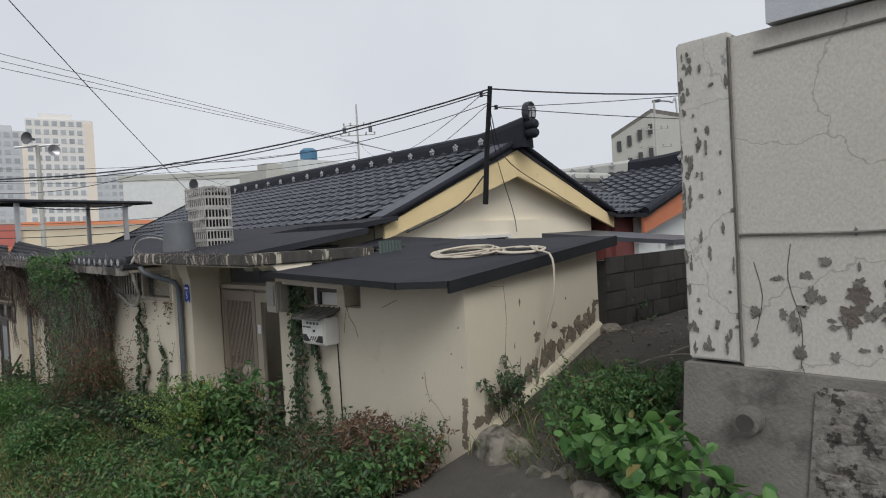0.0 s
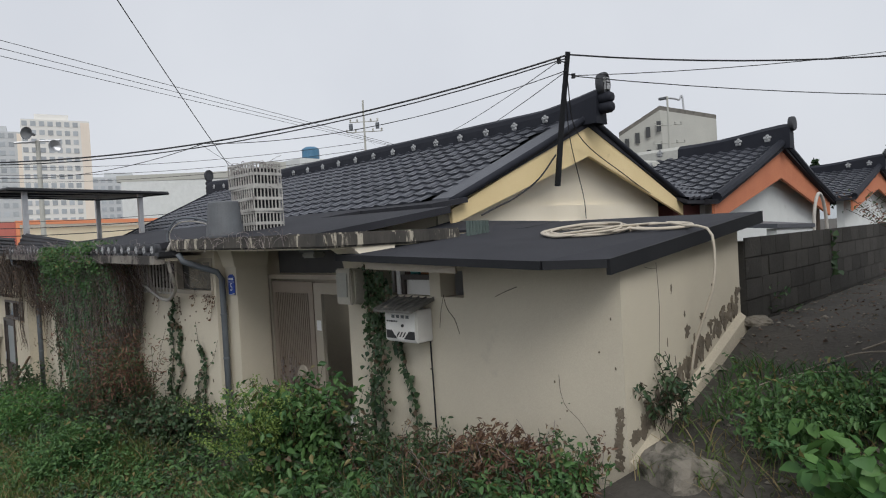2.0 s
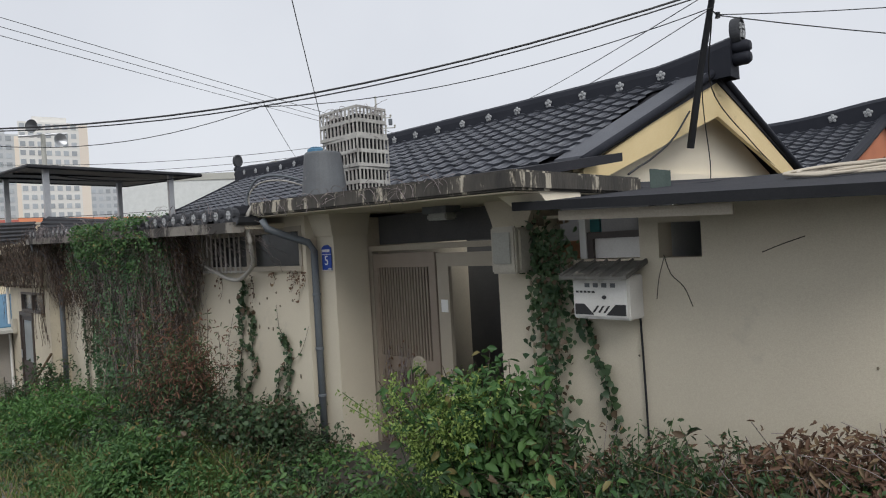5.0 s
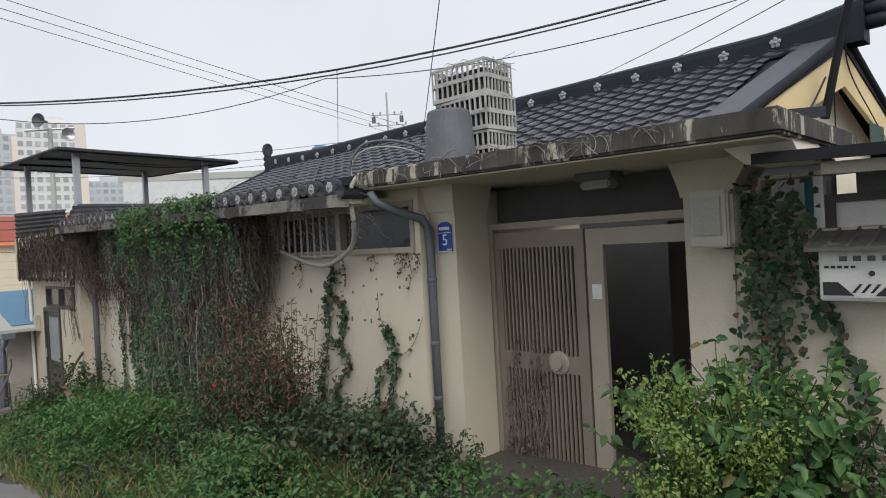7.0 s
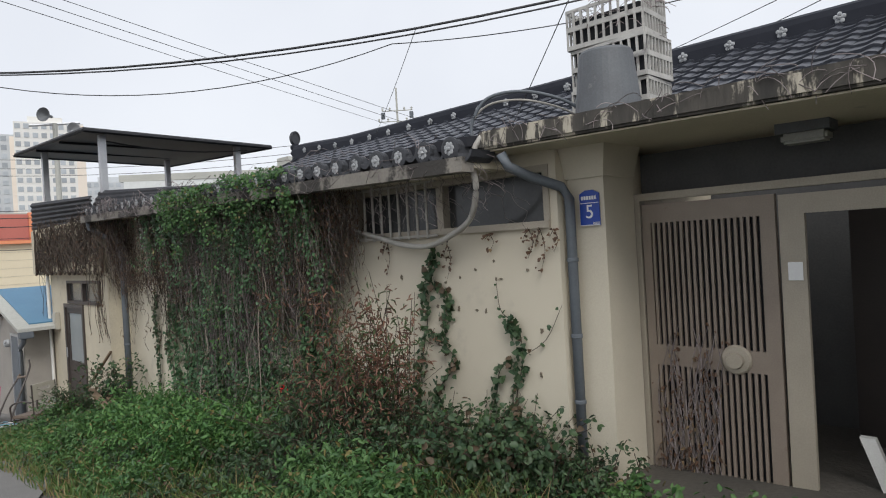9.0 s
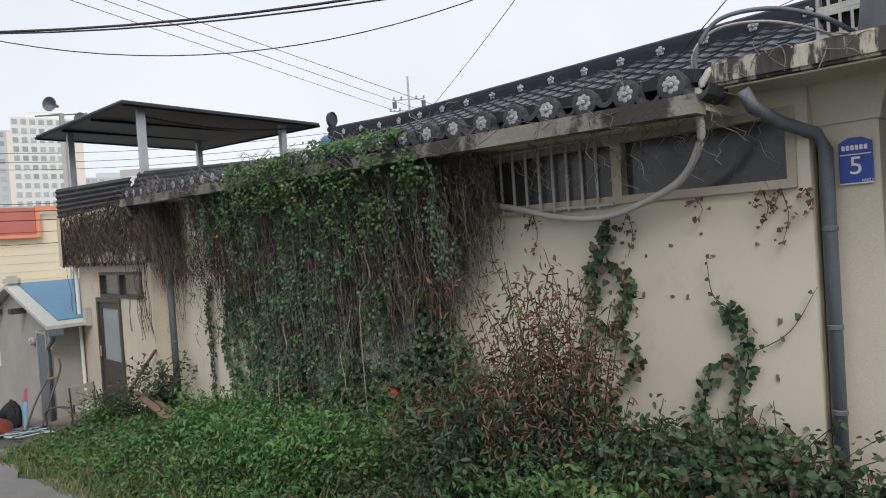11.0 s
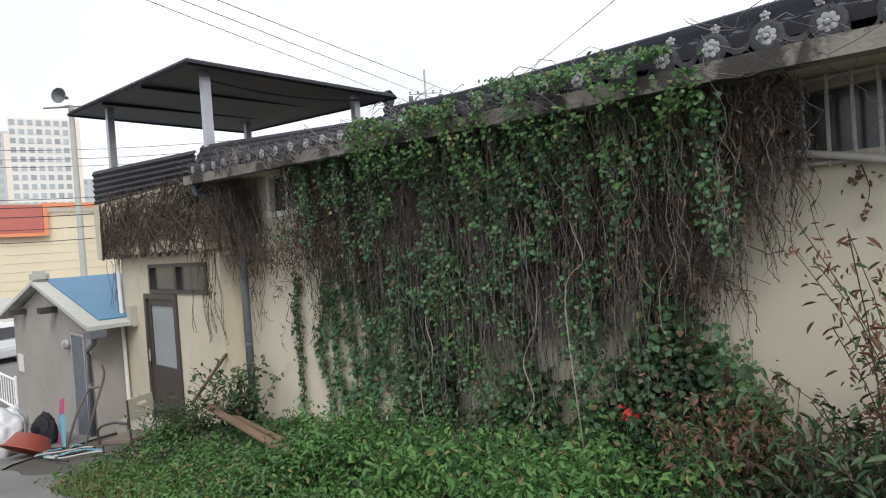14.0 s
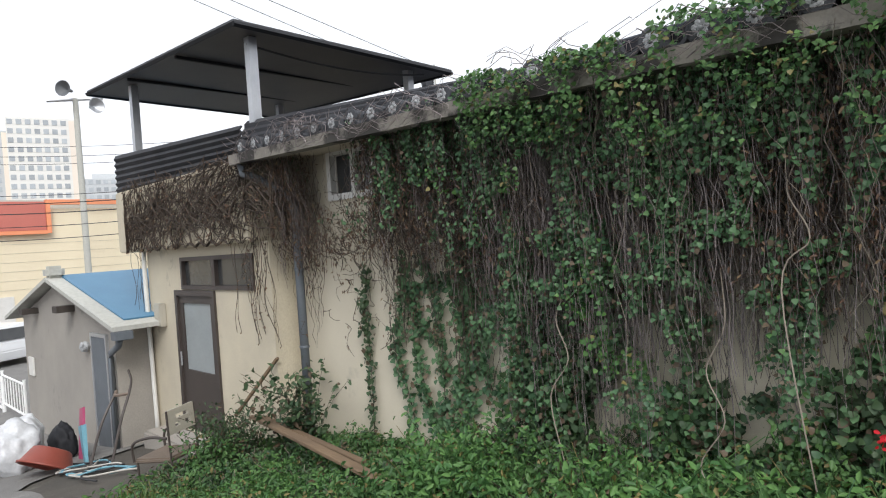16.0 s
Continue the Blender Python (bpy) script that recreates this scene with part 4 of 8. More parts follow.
# ---- store room ----
store = thing("store_room", "cream rendered store with a dark lean-to roof", "outbuilding", (-4.9, 4.7, -.5))
SX = -3.64
HOLES = ((-6.19, -5.46, .88, 1.18), (-5.33, -5.06, .88, 1.10))
part("wall", pierced(-6.2, SX, 3.72, 3.9, -1.2, 1.20, HOLES), CREAM, store, "cream rendered wall with cracks and flaked base")
sw = bmesh.new()
lo = [(SX - .18, 3.9, -1.2), (SX, 3.9, -1.2), (SX, 5.72, -1.2), (SX - .18, 5.72, -1.2)]
hull(sw, lo, [(x, y, 1.195 + (y - 3.9) * 0.118) for x, y, z in lo])
part("side_wall", sw, CREAM, store, "cream side wall, flaked along its base")
part("back_wall", boxes((-6.1, SX - .18, 5.6, 5.72, -1, 1.3)), WHITE_WALL, store)
part("partition", boxes((-5.4, -5.35, 3.9, 5.6, -1, 1.1)), WHITE_WALL, store)
part("pane", boxes((-5.82, -5.47, 3.775, 3.785, .885, 1.02)), WHITE_PLASTIC, store, "milky pane in the opening")
part("pane_frame", boxes((-5.865, -5.465, 3.745, 3.79, 1.02, 1.065), (-5.865, -5.82, 3.745, 3.79, .885, 1.02)), DOOR_BROWN, store)
# the lean-to roof's front corner is cut off at a slant
ROOF_LOOP = ((-6.05, 3.20, 1.26), (-3.87, 3.20, 1.175), (-3.60, 3.50, 1.165), (-3.50, 5.86, 1.43), (-6.05, 5.86, 1.47))
lo = list(ROOF_LOOP)
part("roof", prism((lo, [(x, y, z + 0.022) for x, y, z in lo])), DARK_SHEET, store, "dark flat lean-to sheet roof")
for name, (p0, p1), (ox, oy) in (("front_flashing", ROOF_LOOP[0:2], (0, -.025)), ("corner_flashing", ROOF_LOOP[1:3], (.018, -.018)), ("side_flashing", ROOF_LOOP[2:4], (.03, 0))):
    deep = .075 if name == "side_flashing" else .03
    lo = [(p0[0], p0[1], p0[2] - deep), (p1[0], p1[1], p1[2] - deep), (p1[0] + ox, p1[1] + oy, p1[2] - deep), (p0[0] + ox, p0[1] + oy, p0[2] - deep)]
    part(name, prism((lo, [(x, y, z + deep + .026) for x, y, z in lo])), BLACK_METAL, store)
part("teal_board", boxes((-6.04, -5.93, 4.02, 4.05, .6, 1.2)), TEAL_BOARD, store, "teal painted board inside the opening")
part("white_jamb", boxes((-5.92, -5.87, 3.74, 3.80, .885, 1.175)), WHITE_PAINT, store)

# ---- block wall along the yard ----
bw = tagged(part("block_wall", boxes((-3.80, -3.66, 5.9, 16, -.2, 1.19)), BLOCK, None), "dark mossy concrete block garden wall", "wall", kind="structure")
block_mesh = mesh_of(boxes((0, .012, 0.006, .394, 0.006, .184)), BLOCK)
for j in range(7):
    for i in range(18):
        o = new("block", block_mesh)
        o.parent = bw
        o.location = (-3.66, 5.9 + i * .4 + (j % 2) * .2 - .2 * (j % 2) * (i == 0), -.1 + j * .19)

# ---- grey rendered wall at the lane's top ----
gwall = thing("grey_wall", "peeling grey rendered wall with cracks", "wall", (0, 3.9, 0), kind="structure")
part("wall_face", boxes((-1.48, 6.0, 3.86, 4.1, .68, 2.62)), GREY_FACE, gwall)
part("pilaster", boxes((-1.81, -1.486, 3.85, 4.1, .70, 2.66), bevel=0.012), GREY_PEEL, gwall, "peeling grey corner strip")
bs = bmesh.new()
hull(bs, [(-1.80, 3.62, -.3), (6, 3.62, -.3), (6, 4.1, -.3), (-1.80, 4.1, -.3)], [(-1.82, 3.80, .68), (6, 3.80, .68), (6, 4.1, .68), (-1.82, 4.1, .68)])
part("plinth", bs, GREY_BASE, gwall, "rough dark concrete plinth")
part("end_wall", boxes((-1.79, -1.6, 4.1, 9.0, -.2, 2.6)), GREY_RENDER, gwall)
part("coping_sheet", boxes((-1.26, 6.0, 3.80, 4.2, 2.63, 2.82)), GALV, gwall, "grey folded metal coping")

# ---- left end: door bay, overhang, parapet, shelter ----
bay = thing("door_bay", "cream bay with a brown glazed door and overhang", "outbuilding", (-18.7, 3.5, -1.7))
BY = 3.0
D = (-19.42, -18.30, -1.74, .08)
T = (-19.2, -17.35, .09, .50)
part("wall", pierced(-20.3, -17.02, BY, BY + .18, -2.6, .62, [D, T]), CREAM_OLD, bay, "stained yellowish cream wall")
part("side_wall", boxes((-20.3, -20.12, BY + .18, 6, -2.6, 1.5)), CREAM_OLD, bay)
part("side_wall", boxes((-17.2, -17.02, BY + .18, FRONT_Y + .1, -2.6, .62)), CREAM_OLD, bay)
part("overhang", boxes((-20.95, -17.15, 2.86, 3.3, .62, 1.5), bevel=0.02), CREAM_OLD, bay, "rendered overhang band covered in dry vines")
par = bmesh.new()
prev = None
for k in range(13):
    z = 1.5 + 0.045 * k
    y = 2.93 - (0.03 if k % 2 else 0)
    row = [par.verts.new((-20.97, y, z)), par.verts.new((-17.25, y, z - 0.06 - .011 * k))]
    if prev:
        par.faces.new((prev[0], prev[1], row[1], row[0]))
    prev = row
me = mesh_of(par, DARK_PROFILE)
p = part("parapet", me, DARK_PROFILE, bay, "dark corrugated parapet sheet")
mod = p.modifiers.new("thick", "SOLIDIFY")
mod.thickness = 0.02
door = thing("glazed_door", "dark brown door with a frosted upper pane", "door", (-18.86, BY, D[2]))
part("door_frame", boxes((D[0], D[0] + .07, BY - .03, BY + .12, D[2], D[3]), (D[1] - .07, D[1], BY - .03, BY + .12, D[2], D[3]), (D[0] + .07, D[1] - .07, BY - .03, BY + .12, D[3] - .07, D[3])), DOOR_BROWN, door)
dleaf = part("door_leaf", boxes((D[0] + .07, D[1] - .07, BY + .0, BY + .05, D[2] + .02, -.95), (D[0] + .07, D[0] + .17, BY, BY + .05, -.95, D[3] - .07), (D[1] - .17, D[1] - .07, BY, BY + .05, -.95, D[3] - .07),
                          (D[0] + .17, D[1] - .17, BY, BY + .05, D[3] - .17, D[3] - .07)), DOOR_BROWN, door)
part("pane", boxes((D[0] + .17, D[1] - .17, BY + .02, BY + .03, -.95, D[3] - .17)), FROSTED, dleaf, "frosted glass pane")
part("handle", tubed([(D[0] + .12, BY - .04, -.9), (D[0] + .12, BY - .04, -.72)], .012, 6), GALV, dleaf)
trans = thing("transom_window", "dark transom window above the door", "window", (-18.3, BY, T[2]))
part("window_frame", boxes((T[0], T[1], BY - .02, BY + .1, T[2], T[2] + .05), (T[0], T[1], BY - .02, BY + .1, T[3] - .05, T[3]), (T[0], T[0] + .05, BY - .02, BY + .1, T[2] + .05, T[3] - .05),
                           (T[1] - .05, T[1], BY - .02, BY + .1, T[2] + .05, T[3] - .05), (-18.33, -18.25, BY - .02, BY + .1, T[2] + .05, T[3] - .05)), DOOR_BROWN, trans)
for x0, x1 in ((T[0] + .05, -18.33), (-18.25, T[1] - .05)):
    part("pane", boxes((x0, x1, BY + .03, BY + .04, T[2] + .05, T[3] - .05)), WINDOW_DARK, trans)

shelter = thing("roof_shelter", "dark flat metal shelter on four steel posts", "shelter", (-19, 4.4, 1.6))
lo = [(-21.7, 2.82, 3.10), (-17.05, 2.80, 2.86), (-17.05, 6.06, 2.80), (-21.7, 6.06, 3.04)]
part("canopy", prism((lo, [(x, y, z + 0.05) for x, y, z in lo])), CANOPY, shelter)
for a, b in ((0, 1), (1, 2), (2, 3), (3, 0)):
    pa, pb = Vector(lo[a]), Vector(lo[b])
    part("edge_rail", tubed([pa - Vector((0, 0, .0)), pb], .03, 4), BLACK_METAL, shelter)
for i in range(1, 3):
    x = -21.7 + i * 1.55
    part("purlin", boxes((x - .02, x + .02, 2.86, 6.0, 3.10 - .0516 * (x + 21.7) - .05, 3.10 - .0516 * (x + 21.7) - .012)), BLACK_METAL, shelter)
for x, y in ((-20.6, 3.1), (-17.35, 3.15), (-17.35, 5.5), (-20.6, 5.5)):
    part("post", boxes((x - .05, x + .05, y - .05, y + .05, 1.55, 3.10 - .0516 * (x + 21.7) - .02)), GALV, shelter, "bright steel post" if x > -18 else "")
single("canopy_cable", tubed(sag((-17.35, 3.10, 2.78), (-17.15, 5.6, 2.74), .10, 16), .012, 5), CABLE, "loose cable slung under the shelter canopy", "cable")
part("deck", boxes((-20.2, -17.2, 3.3, 6.0, 1.5, 1.58)), DARK_SHEET, bay)


# ---- wear on the walls ----
SPLATS = [0]


def splat(name, parent, mat, plane, at, size, seed, proud=.002, label=""):
    """An irregular flake or patch lying on a wall; plane 'x' or 'y', its normal towards the lane or the yard."""
    n = 34
    SPLATS[0] += 1
    proud += .00023 * (SPLATS[0] % 40)
    lo, hi = [], []
    for k in range(n):
        a = 2 * math.pi * k / n
        r = max(.25, 1 + .75 * noise.noise((math.cos(a) * 1.7 + seed, math.sin(a) * 1.7, seed * .7)) + .55 * noise.noise((math.cos(a) * 5 + seed, math.sin(a) * 5, 2)) + random.uniform(-.13, .13))
        u, w = size[0] * r * math.cos(a), size[1] * r * math.sin(a)
        p = (at[0], at[1] + u, at[2] + w) if plane == "x" else (at[0] + u, at[1], at[2] + w)
        lo.append(p)
        hi.append((p[0] + proud, p[1], p[2]) if plane == "x" else (p[0], p[1] - proud, p[2]))
    return part(name, prism((lo, hi)), mat, parent, label)


def crack_line(parent, pts, w=.004):
    return part("crack", tubed(curve_points([(x, y, z) for x, y, z in pts], 3), w * .5, 4), CRACK, parent)


side_ground = lambda y: float(np.interp(y, (3.72, 4.4, 5.0, 5.72), (-.25, .02, .28, .5)))
for i in range(120):
    y = 3.85 + (i / 119) * 1.8 + random.uniform(-.05, .05)
    zz = side_ground(y) + .13 + abs(random.gauss(0, .085))
    splat("flake", store, FLAKE, "x", (SX + .0005, y, zz), (random.uniform(.010, .050), random.uniform(.012, .060)), i * 1.37)
for i in range(5):
    splat("flake", store, FLAKE, "x", (SX + .0005, random.uniform(4.2, 5.6), random.uniform(.45, .95)), (random.uniform(.006, .014), random.uniform(.01, .03)), 50 + i)
for i in range(6):
    splat("flake", store, FLAKE, "y", (-3.66 - random.uniform(0, .05), 3.7195, -.2 + i * .07), (.03, .04), 80 + i)
lo = [(SX, 3.74, side_ground(3.74) - .3), (SX + .10, 3.74, side_ground(3.74) - .3), (SX + .10, 5.7, .2), (SX, 5.7, .2)]
hi = [(SX, 3.74, side_ground(3.74) + .08), (SX + .05, 3.74, side_ground(3.74) + .03), (SX + .05, 5.7, .55), (SX, 5.7, .59)]
part("footing", prism((lo, hi)), CREAM_OLD, store, "chipped rendered footing")
crack_line(store, [(SX + .001, 4.22, 1.12), (SX + .001, 4.24, .8), (SX + .001, 4.2, .4), (SX + .001, 4.25, .1)])
crack_line(store, [(SX + .001, 4.05, 1.10), (SX + .001, 4.15, 1.08), (SX + .001, 4.22, 1.08)], .003)
crack_line(store, [(-5.30, 3.719, .9), (-5.26, 3.719, .78), (-5.18, 3.719, .70), (-5.13, 3.719, .58)], .006)
crack_line(store, [(-5.30, 3.719, .88), (-5.34, 3.719, .75), (-5.36, 3.719, .62)], .005)
crack_line(store, [(-4.72, 3.719, .90), (-4.62, 3.719, .94), (-4.50, 3.719, .98)], .006)
for i, (x, z) in enumerate(((-3.72, .78), (-3.70, .45), (-3.82, .55), (-5.5, .25), (-4.2, .3))):
    splat("chip", store, FLAKE, "y", (x, 3.7195, z), (.005, .008), 120 + i)
for i in range(16):
    splat("chip", front, FLAKE, "y", (random.uniform(-10.8, -8.8), FRONT_Y - .0005, random.uniform(-.2, .75)), (random.uniform(.004, .014), random.uniform(.004, .02)), 200 + i)
# the grey wall: groove, ledge, drain hole, rubble toe
part("groove_rib", tubed([(-1.484, 3.846, 2.62), (-1.48, 3.846, 1.6), (-1.484, 3.846, .70)], .009, 5), GREY_BASE, gwall)
part("ledge_line", tubed([(-1.48, 3.853, 1.46), (-.9, 3.853, 1.45), (0, 3.853, 1.47), (3, 3.853, 1.46)], .009, 5), GREY_BASE, gwall)
part("ledge_line", tubed([(-1.35, 3.853, 2.50), (-.5, 3.853, 2.52), (3, 3.853, 2.55)], .009, 5), GREY_BASE, gwall)
for pts in ([(-1.2, 3.858, 1.40), (-1.22, 3.858, 1.2), (-1.16, 3.858, .95), (-1.17, 3.856, .7)], [(-1.40, 3.858, 1.3), (-1.36, 3.858, 1.1), (-1.40, 3.858, .9)],
            [(-.62, 3.858, 1.2), (-.58, 3.858, 1.0), (-.63, 3.858, .8), (-.6, 3.85, .68)], [(-1.16, 3.84, .72), (-1.1, 3.80, .5), (-1.13, 3.76, .3), (-1.05, 3.72, .15), (-.95, 3.66, 0)]):
    crack_line(gwall, pts, .004)
for i in range(70):
    x = random.uniform(-1.44, .3)
    z = .75 + abs(random.gauss(0, .35))
    splat("flake", gwall, GREY_BASE, "y", (x, 3.8595, min(z, 2.3)), (random.uniform(.006, .030), random.uniform(.008, .045)), 300 + i)
for i in range(72):
    splat("flake", gwall, GREY_BASE, "y", (-1.80 + .30 * random.random() ** 1.6, 3.8495, .75 + 1.85 * random.random() ** 1.3), (random.uniform(.004, .013), random.uniform(.008, .04)), 400 + i)
for i in range(5):
    splat("dark_stain", gwall, RUST, "y", (-.75 + random.uniform(-.2, .5), 3.8595, .95 + random.uniform(-.15, .3)), (.05, .06), 440 + i)
rub = bmesh.new()
hull(rub, [(-1.12, 3.60, -.3), (6, 3.45, -.3), (6, 3.8, -.3), (-1.05, 3.8, -.3)], [(-1.08, 3.77, .60), (6, 3.74, .62), (6, 3.8, .64), (-1.05, 3.8, .64)])
part("rubble_toe", rub, RUBBLE, gwall, "rough speckled rubble at the wall's foot")
part("drain_rim", lathe([(.052, -.09), (.075, -.085), (.08, -.02), (.08, .05), (.05, .05)], (-1.415, 3.75, .40), "y", 20), GREY_BASE, gwall, "round drain outlet")
# dark disc over the closed rim, painted as the shade within the outlet
part("drain_shade_disc", lathe([(.01, -.094), (.05, -.094), (.05, -.02)], (-1.415, 3.75, .40), "y", 20), CRACK, gwall)

for i in range(40):
    x = random.uniform(-1.05, .6)
    z = random.uniform(.0, .58)
    y = 3.77 - (.62 - z) * .18
    bm = bmesh.new()
    bmesh.ops.create_icosphere(bm, subdivisions=2, radius=1)
    sz = random.uniform(.03, .09)
    for v in bm.verts:
        k = 1 + .35 * noise.noise(v.co * 1.5 + Vector((i * 3.1, 0, 0)))
        v.co = Vector((x + v.co.x * sz * 1.2 * k, y + v.co.y * sz * .2 * k, z + v.co.z * sz * .7 * k))
    part("stone", bm, RUBBLE, gwall)


# ---- things on and round the house ----
# the corrugated strip that stands behind the left part of the eave
cs = bmesh.new()
prev = None
for k in range(9):
    row = [cs.verts.new((x, 2.98 + 0.02 * k - (0.022 if k % 2 else 0), eave_z(x) + 0.08 + tall * k)) for x, tall in ((-17.5, .042), (-13.4, .012))]
    if prev:
        cs.faces.new((prev[0], prev[1], row[1], row[0]))
    prev = row
o = part("corrugated_strip", cs, DARK_PROFILE, front, "dark corrugated sheet above the eave")
mod = o.modifiers.new("thick", "SOLIDIFY")
mod.thickness = 0.012


def bracket_board():
    lo = [(-6.12, 3.30, 1.245), (-5.86, 3.34, 1.24), (-5.86, 3.7, 1.24), (-6.12, 3.7, 1.245)]
    hi = [(-6.22, 3.22, 1.35), (-5.87, 3.22, 1.346), (-5.87, 3.7, 1.346), (-6.22, 3.7, 1.35)]
    return prism((lo, hi))


part("gutter_box", bracket_board(), CREAM_LIGHT, porch, "pale boxed gutter under the slab")
part("roof_edge_trim", prism(([(-5.76, 3.27, 1.15), (-4.7, 3.27, 1.115), (-4.7, 3.29, 1.115), (-5.76, 3.29, 1.15)], [(-5.76, 3.27, 1.21), (-4.7, 3.27, 1.175), (-4.7, 3.29, 1.175), (-5.76, 3.29, 1.21)])), BEIGE_METAL, store)

# house number plate
plate = thing("house_number_plate", "blue enamel house number plate with white figures", "sign", (-8.515, 3.41, .95))
pl = bmesh.new()
lo = [(-8.590, 3.412, .845), (-8.440, 3.412, .845), (-8.440, 3.412, 1.06), (-8.485, 3.412, 1.085), (-8.545, 3.412, 1.085), (-8.590, 3.412, 1.06)]
part("panel", prism((lo, [(x, 3.404, z) for x, y, z in lo])), BLUE_ENAMEL, plate)
STREET = Matrix.Rotation(radians(90), 4, "X")
words("5", 0.13, WHITE_PAINT, Matrix.Translation((-8.515, 3.402, .935)) @ STREET, plate, "figure")
part("rule", boxes((-8.585, -8.445, 3.40, 3.404, .995, 1.0)), WHITE_PAINT, plate)
part("name_bars", boxes(*[(-8.575 + i * .02, -8.561 + i * .02, 3.40, 3.404, 1.02, 1.045) for i in range(6)]), WHITE_PAINT, plate, "small unreadable white writing")
words("01023", 0.02, WHITE_PAINT, Matrix.Translation((-8.465, 3.402, .86)) @ STREET, plate, "small_figures")
part("rim", boxes((-8.590, -8.440, 3.40, 3.404, .845, .851)), WHITE_PAINT, plate)

# flood lamp box on the gate pillar
fl = thing("outdoor_lamp", "beige outdoor wall lamp with a cloudy lens", "lamp", (-6.370, 3.615, 1.0))
part("housing", boxes((-6.515, -6.285, 3.525, 3.715, .80, 1.13), bevel=0.02), BEIGE_PLASTIC, fl)
part("bezel", boxes((-6.530, -6.300, 3.495, 3.535, .80, 1.14), bevel=0.012), BEIGE_PLASTIC, fl)
part("lens", boxes((-6.505, -6.335, 3.483, 3.497, .87, 1.10), bevel=0.006), LENS, fl, "cloudy yellowed lens")
for i in range(7):
    part("fin", boxes((-6.283, -6.276, 3.555, 3.695, .845 + i * .04, .857 + i * .04)), BEIGE_PLASTIC, fl)
cover = thing("blank_wall_plate", "painted-over blank plate on cream wall", "wall plate", (-6.4, 3.72, .35))
part("plate", boxes((-6.52, -6.28, 3.728, 3.742, .26, .48), bevel=0.006), CREAM, cover)
for x, z in ((-6.5, .28), (-6.3, .28), (-6.5, .46), (-6.3, .46)):
    part("screw", lathe([(.006, -.004), (.006, 0)], (x, 3.727, z), "y", 8), GALV, cover)

# meter cabinet
mt = thing("meter_box", "rusty grey-white utility box with a sloped lid", "meter box", (-5.66, 3.66, .7))
part("body", boxes((-5.86, -5.45, 3.54, 3.72, .50, .78), bevel=0.008), WHITE_PLASTIC, mt)
lo = [(-5.90, 3.44, .765), (-5.41, 3.44, .765), (-5.41, 3.73, .85), (-5.90, 3.73, .85)]
part("lid", prism((lo, [(x, y, z + .02) for x, y, z in lo])), LID_GREY, mt, "weathered corrugated lid")
for i in range(6):
    part("lid_rib", tubed([(-5.89 + i * .094, 3.44, .79), (-5.89 + i * .094, 3.73, .875)], .010, 5), LID_GREY, mt)
part("door", boxes((-5.85, -5.46, 3.528, 3.541, .52, .765)), WHITE_PLASTIC, mt)
for lo in ([(-5.84, 3.527, .53), (-5.70, 3.527, .53), (-5.77, 3.527, .60), (-5.84, 3.527, .60)], [(-5.61, 3.527, .53), (-5.47, 3.527, .53), (-5.47, 3.527, .60), (-5.54, 3.527, .60)]):
    part("dark_mark", prism((lo, [(x, y - .003, z) for x, y, z in lo])), BLACK_PAINT, mt)
for k in range(3):
    part("slash_mark", prism(([(-5.71 + .04 * k, 3.527, .545), (-5.695 + .04 * k, 3.527, .545), (-5.66 + .04 * k, 3.527, .59), (-5.675 + .04 * k, 3.527, .59)], [(-5.71 + .04 * k, 3.524, .545), (-5.695 + .04 * k, 3.524, .545), (-5.66 + .04 * k, 3.524, .59), (-5.675 + .04 * k, 3.524, .59)])), BLACK_PAINT, mt)
for i in range(4):
    part("label_bar", boxes((-5.76 + i * .062, -5.725 + i * .062, 3.524, 3.528, .708, .735)), GREY_PLASTIC, mt, "unreadable faded lettering")
for i in range(5):
    part("label_bar", boxes((-5.83 + i * .03, -5.81 + i * .03, 3.524, 3.528, .672, .685)), BLACK_PAINT, mt)
part("lock", lathe([(.012, -.012), (.014, 0)], (-5.62, 3.528, .645), "y", 12), BLACK_PAINT, mt)
part("supply_pipe", tubed(curve_points([(-5.47, 3.70, .52), (-5.46, 3.70, .1), (-5.45, 3.70, -.6)]), .007, 6), BLACK_METAL, mt)

# crates on the slab
def crate(at, w, d, h, turn, label, rows=2):
    """A slatted plastic bottle crate: posts, rails and uprights."""
    t = thing("plastic_crate", label, "crate", at, "stacked crates on the slab")
    cols = 10
    for k, (ax, fixed) in enumerate((("x", -d / 2), ("x", d / 2), ("y", -w / 2), ("y", w / 2))):
        span = w if ax == "x" else d
        holes = []
        n = cols if ax == "x" else 8
        pitch = span / n
        for r in range(rows):
            for i in range(n):
                u0 = -span / 2 + i * pitch + pitch * .12
                holes.append((u0, u0 + pitch * .76, .02 + r * (h - .02) / rows + .012, (r + 1) * (h - .02) / rows - .012 + .01))
        bm = pierced(-span / 2, span / 2, fixed - .007, fixed + .007, 0, h, holes, ax)
        bmesh.ops.transform(bm, matrix=Matrix.Translation(at) @ Matrix.Rotation(radians(turn), 4, "Z"), verts=bm.verts)
        part("side", bm, CRATE, t)
    bm = bmesh.new()
    box(bm, -w / 2 + .01, w / 2 - .01, -d / 2 + .01, d / 2 - .01, .004, .014)
    bmesh.ops.transform(bm, matrix=Matrix.Translation(at) @ Matrix.Rotation(radians(turn), 4, "Z"), verts=bm.verts)
    part("base", bm, CRATE, t)
    return t


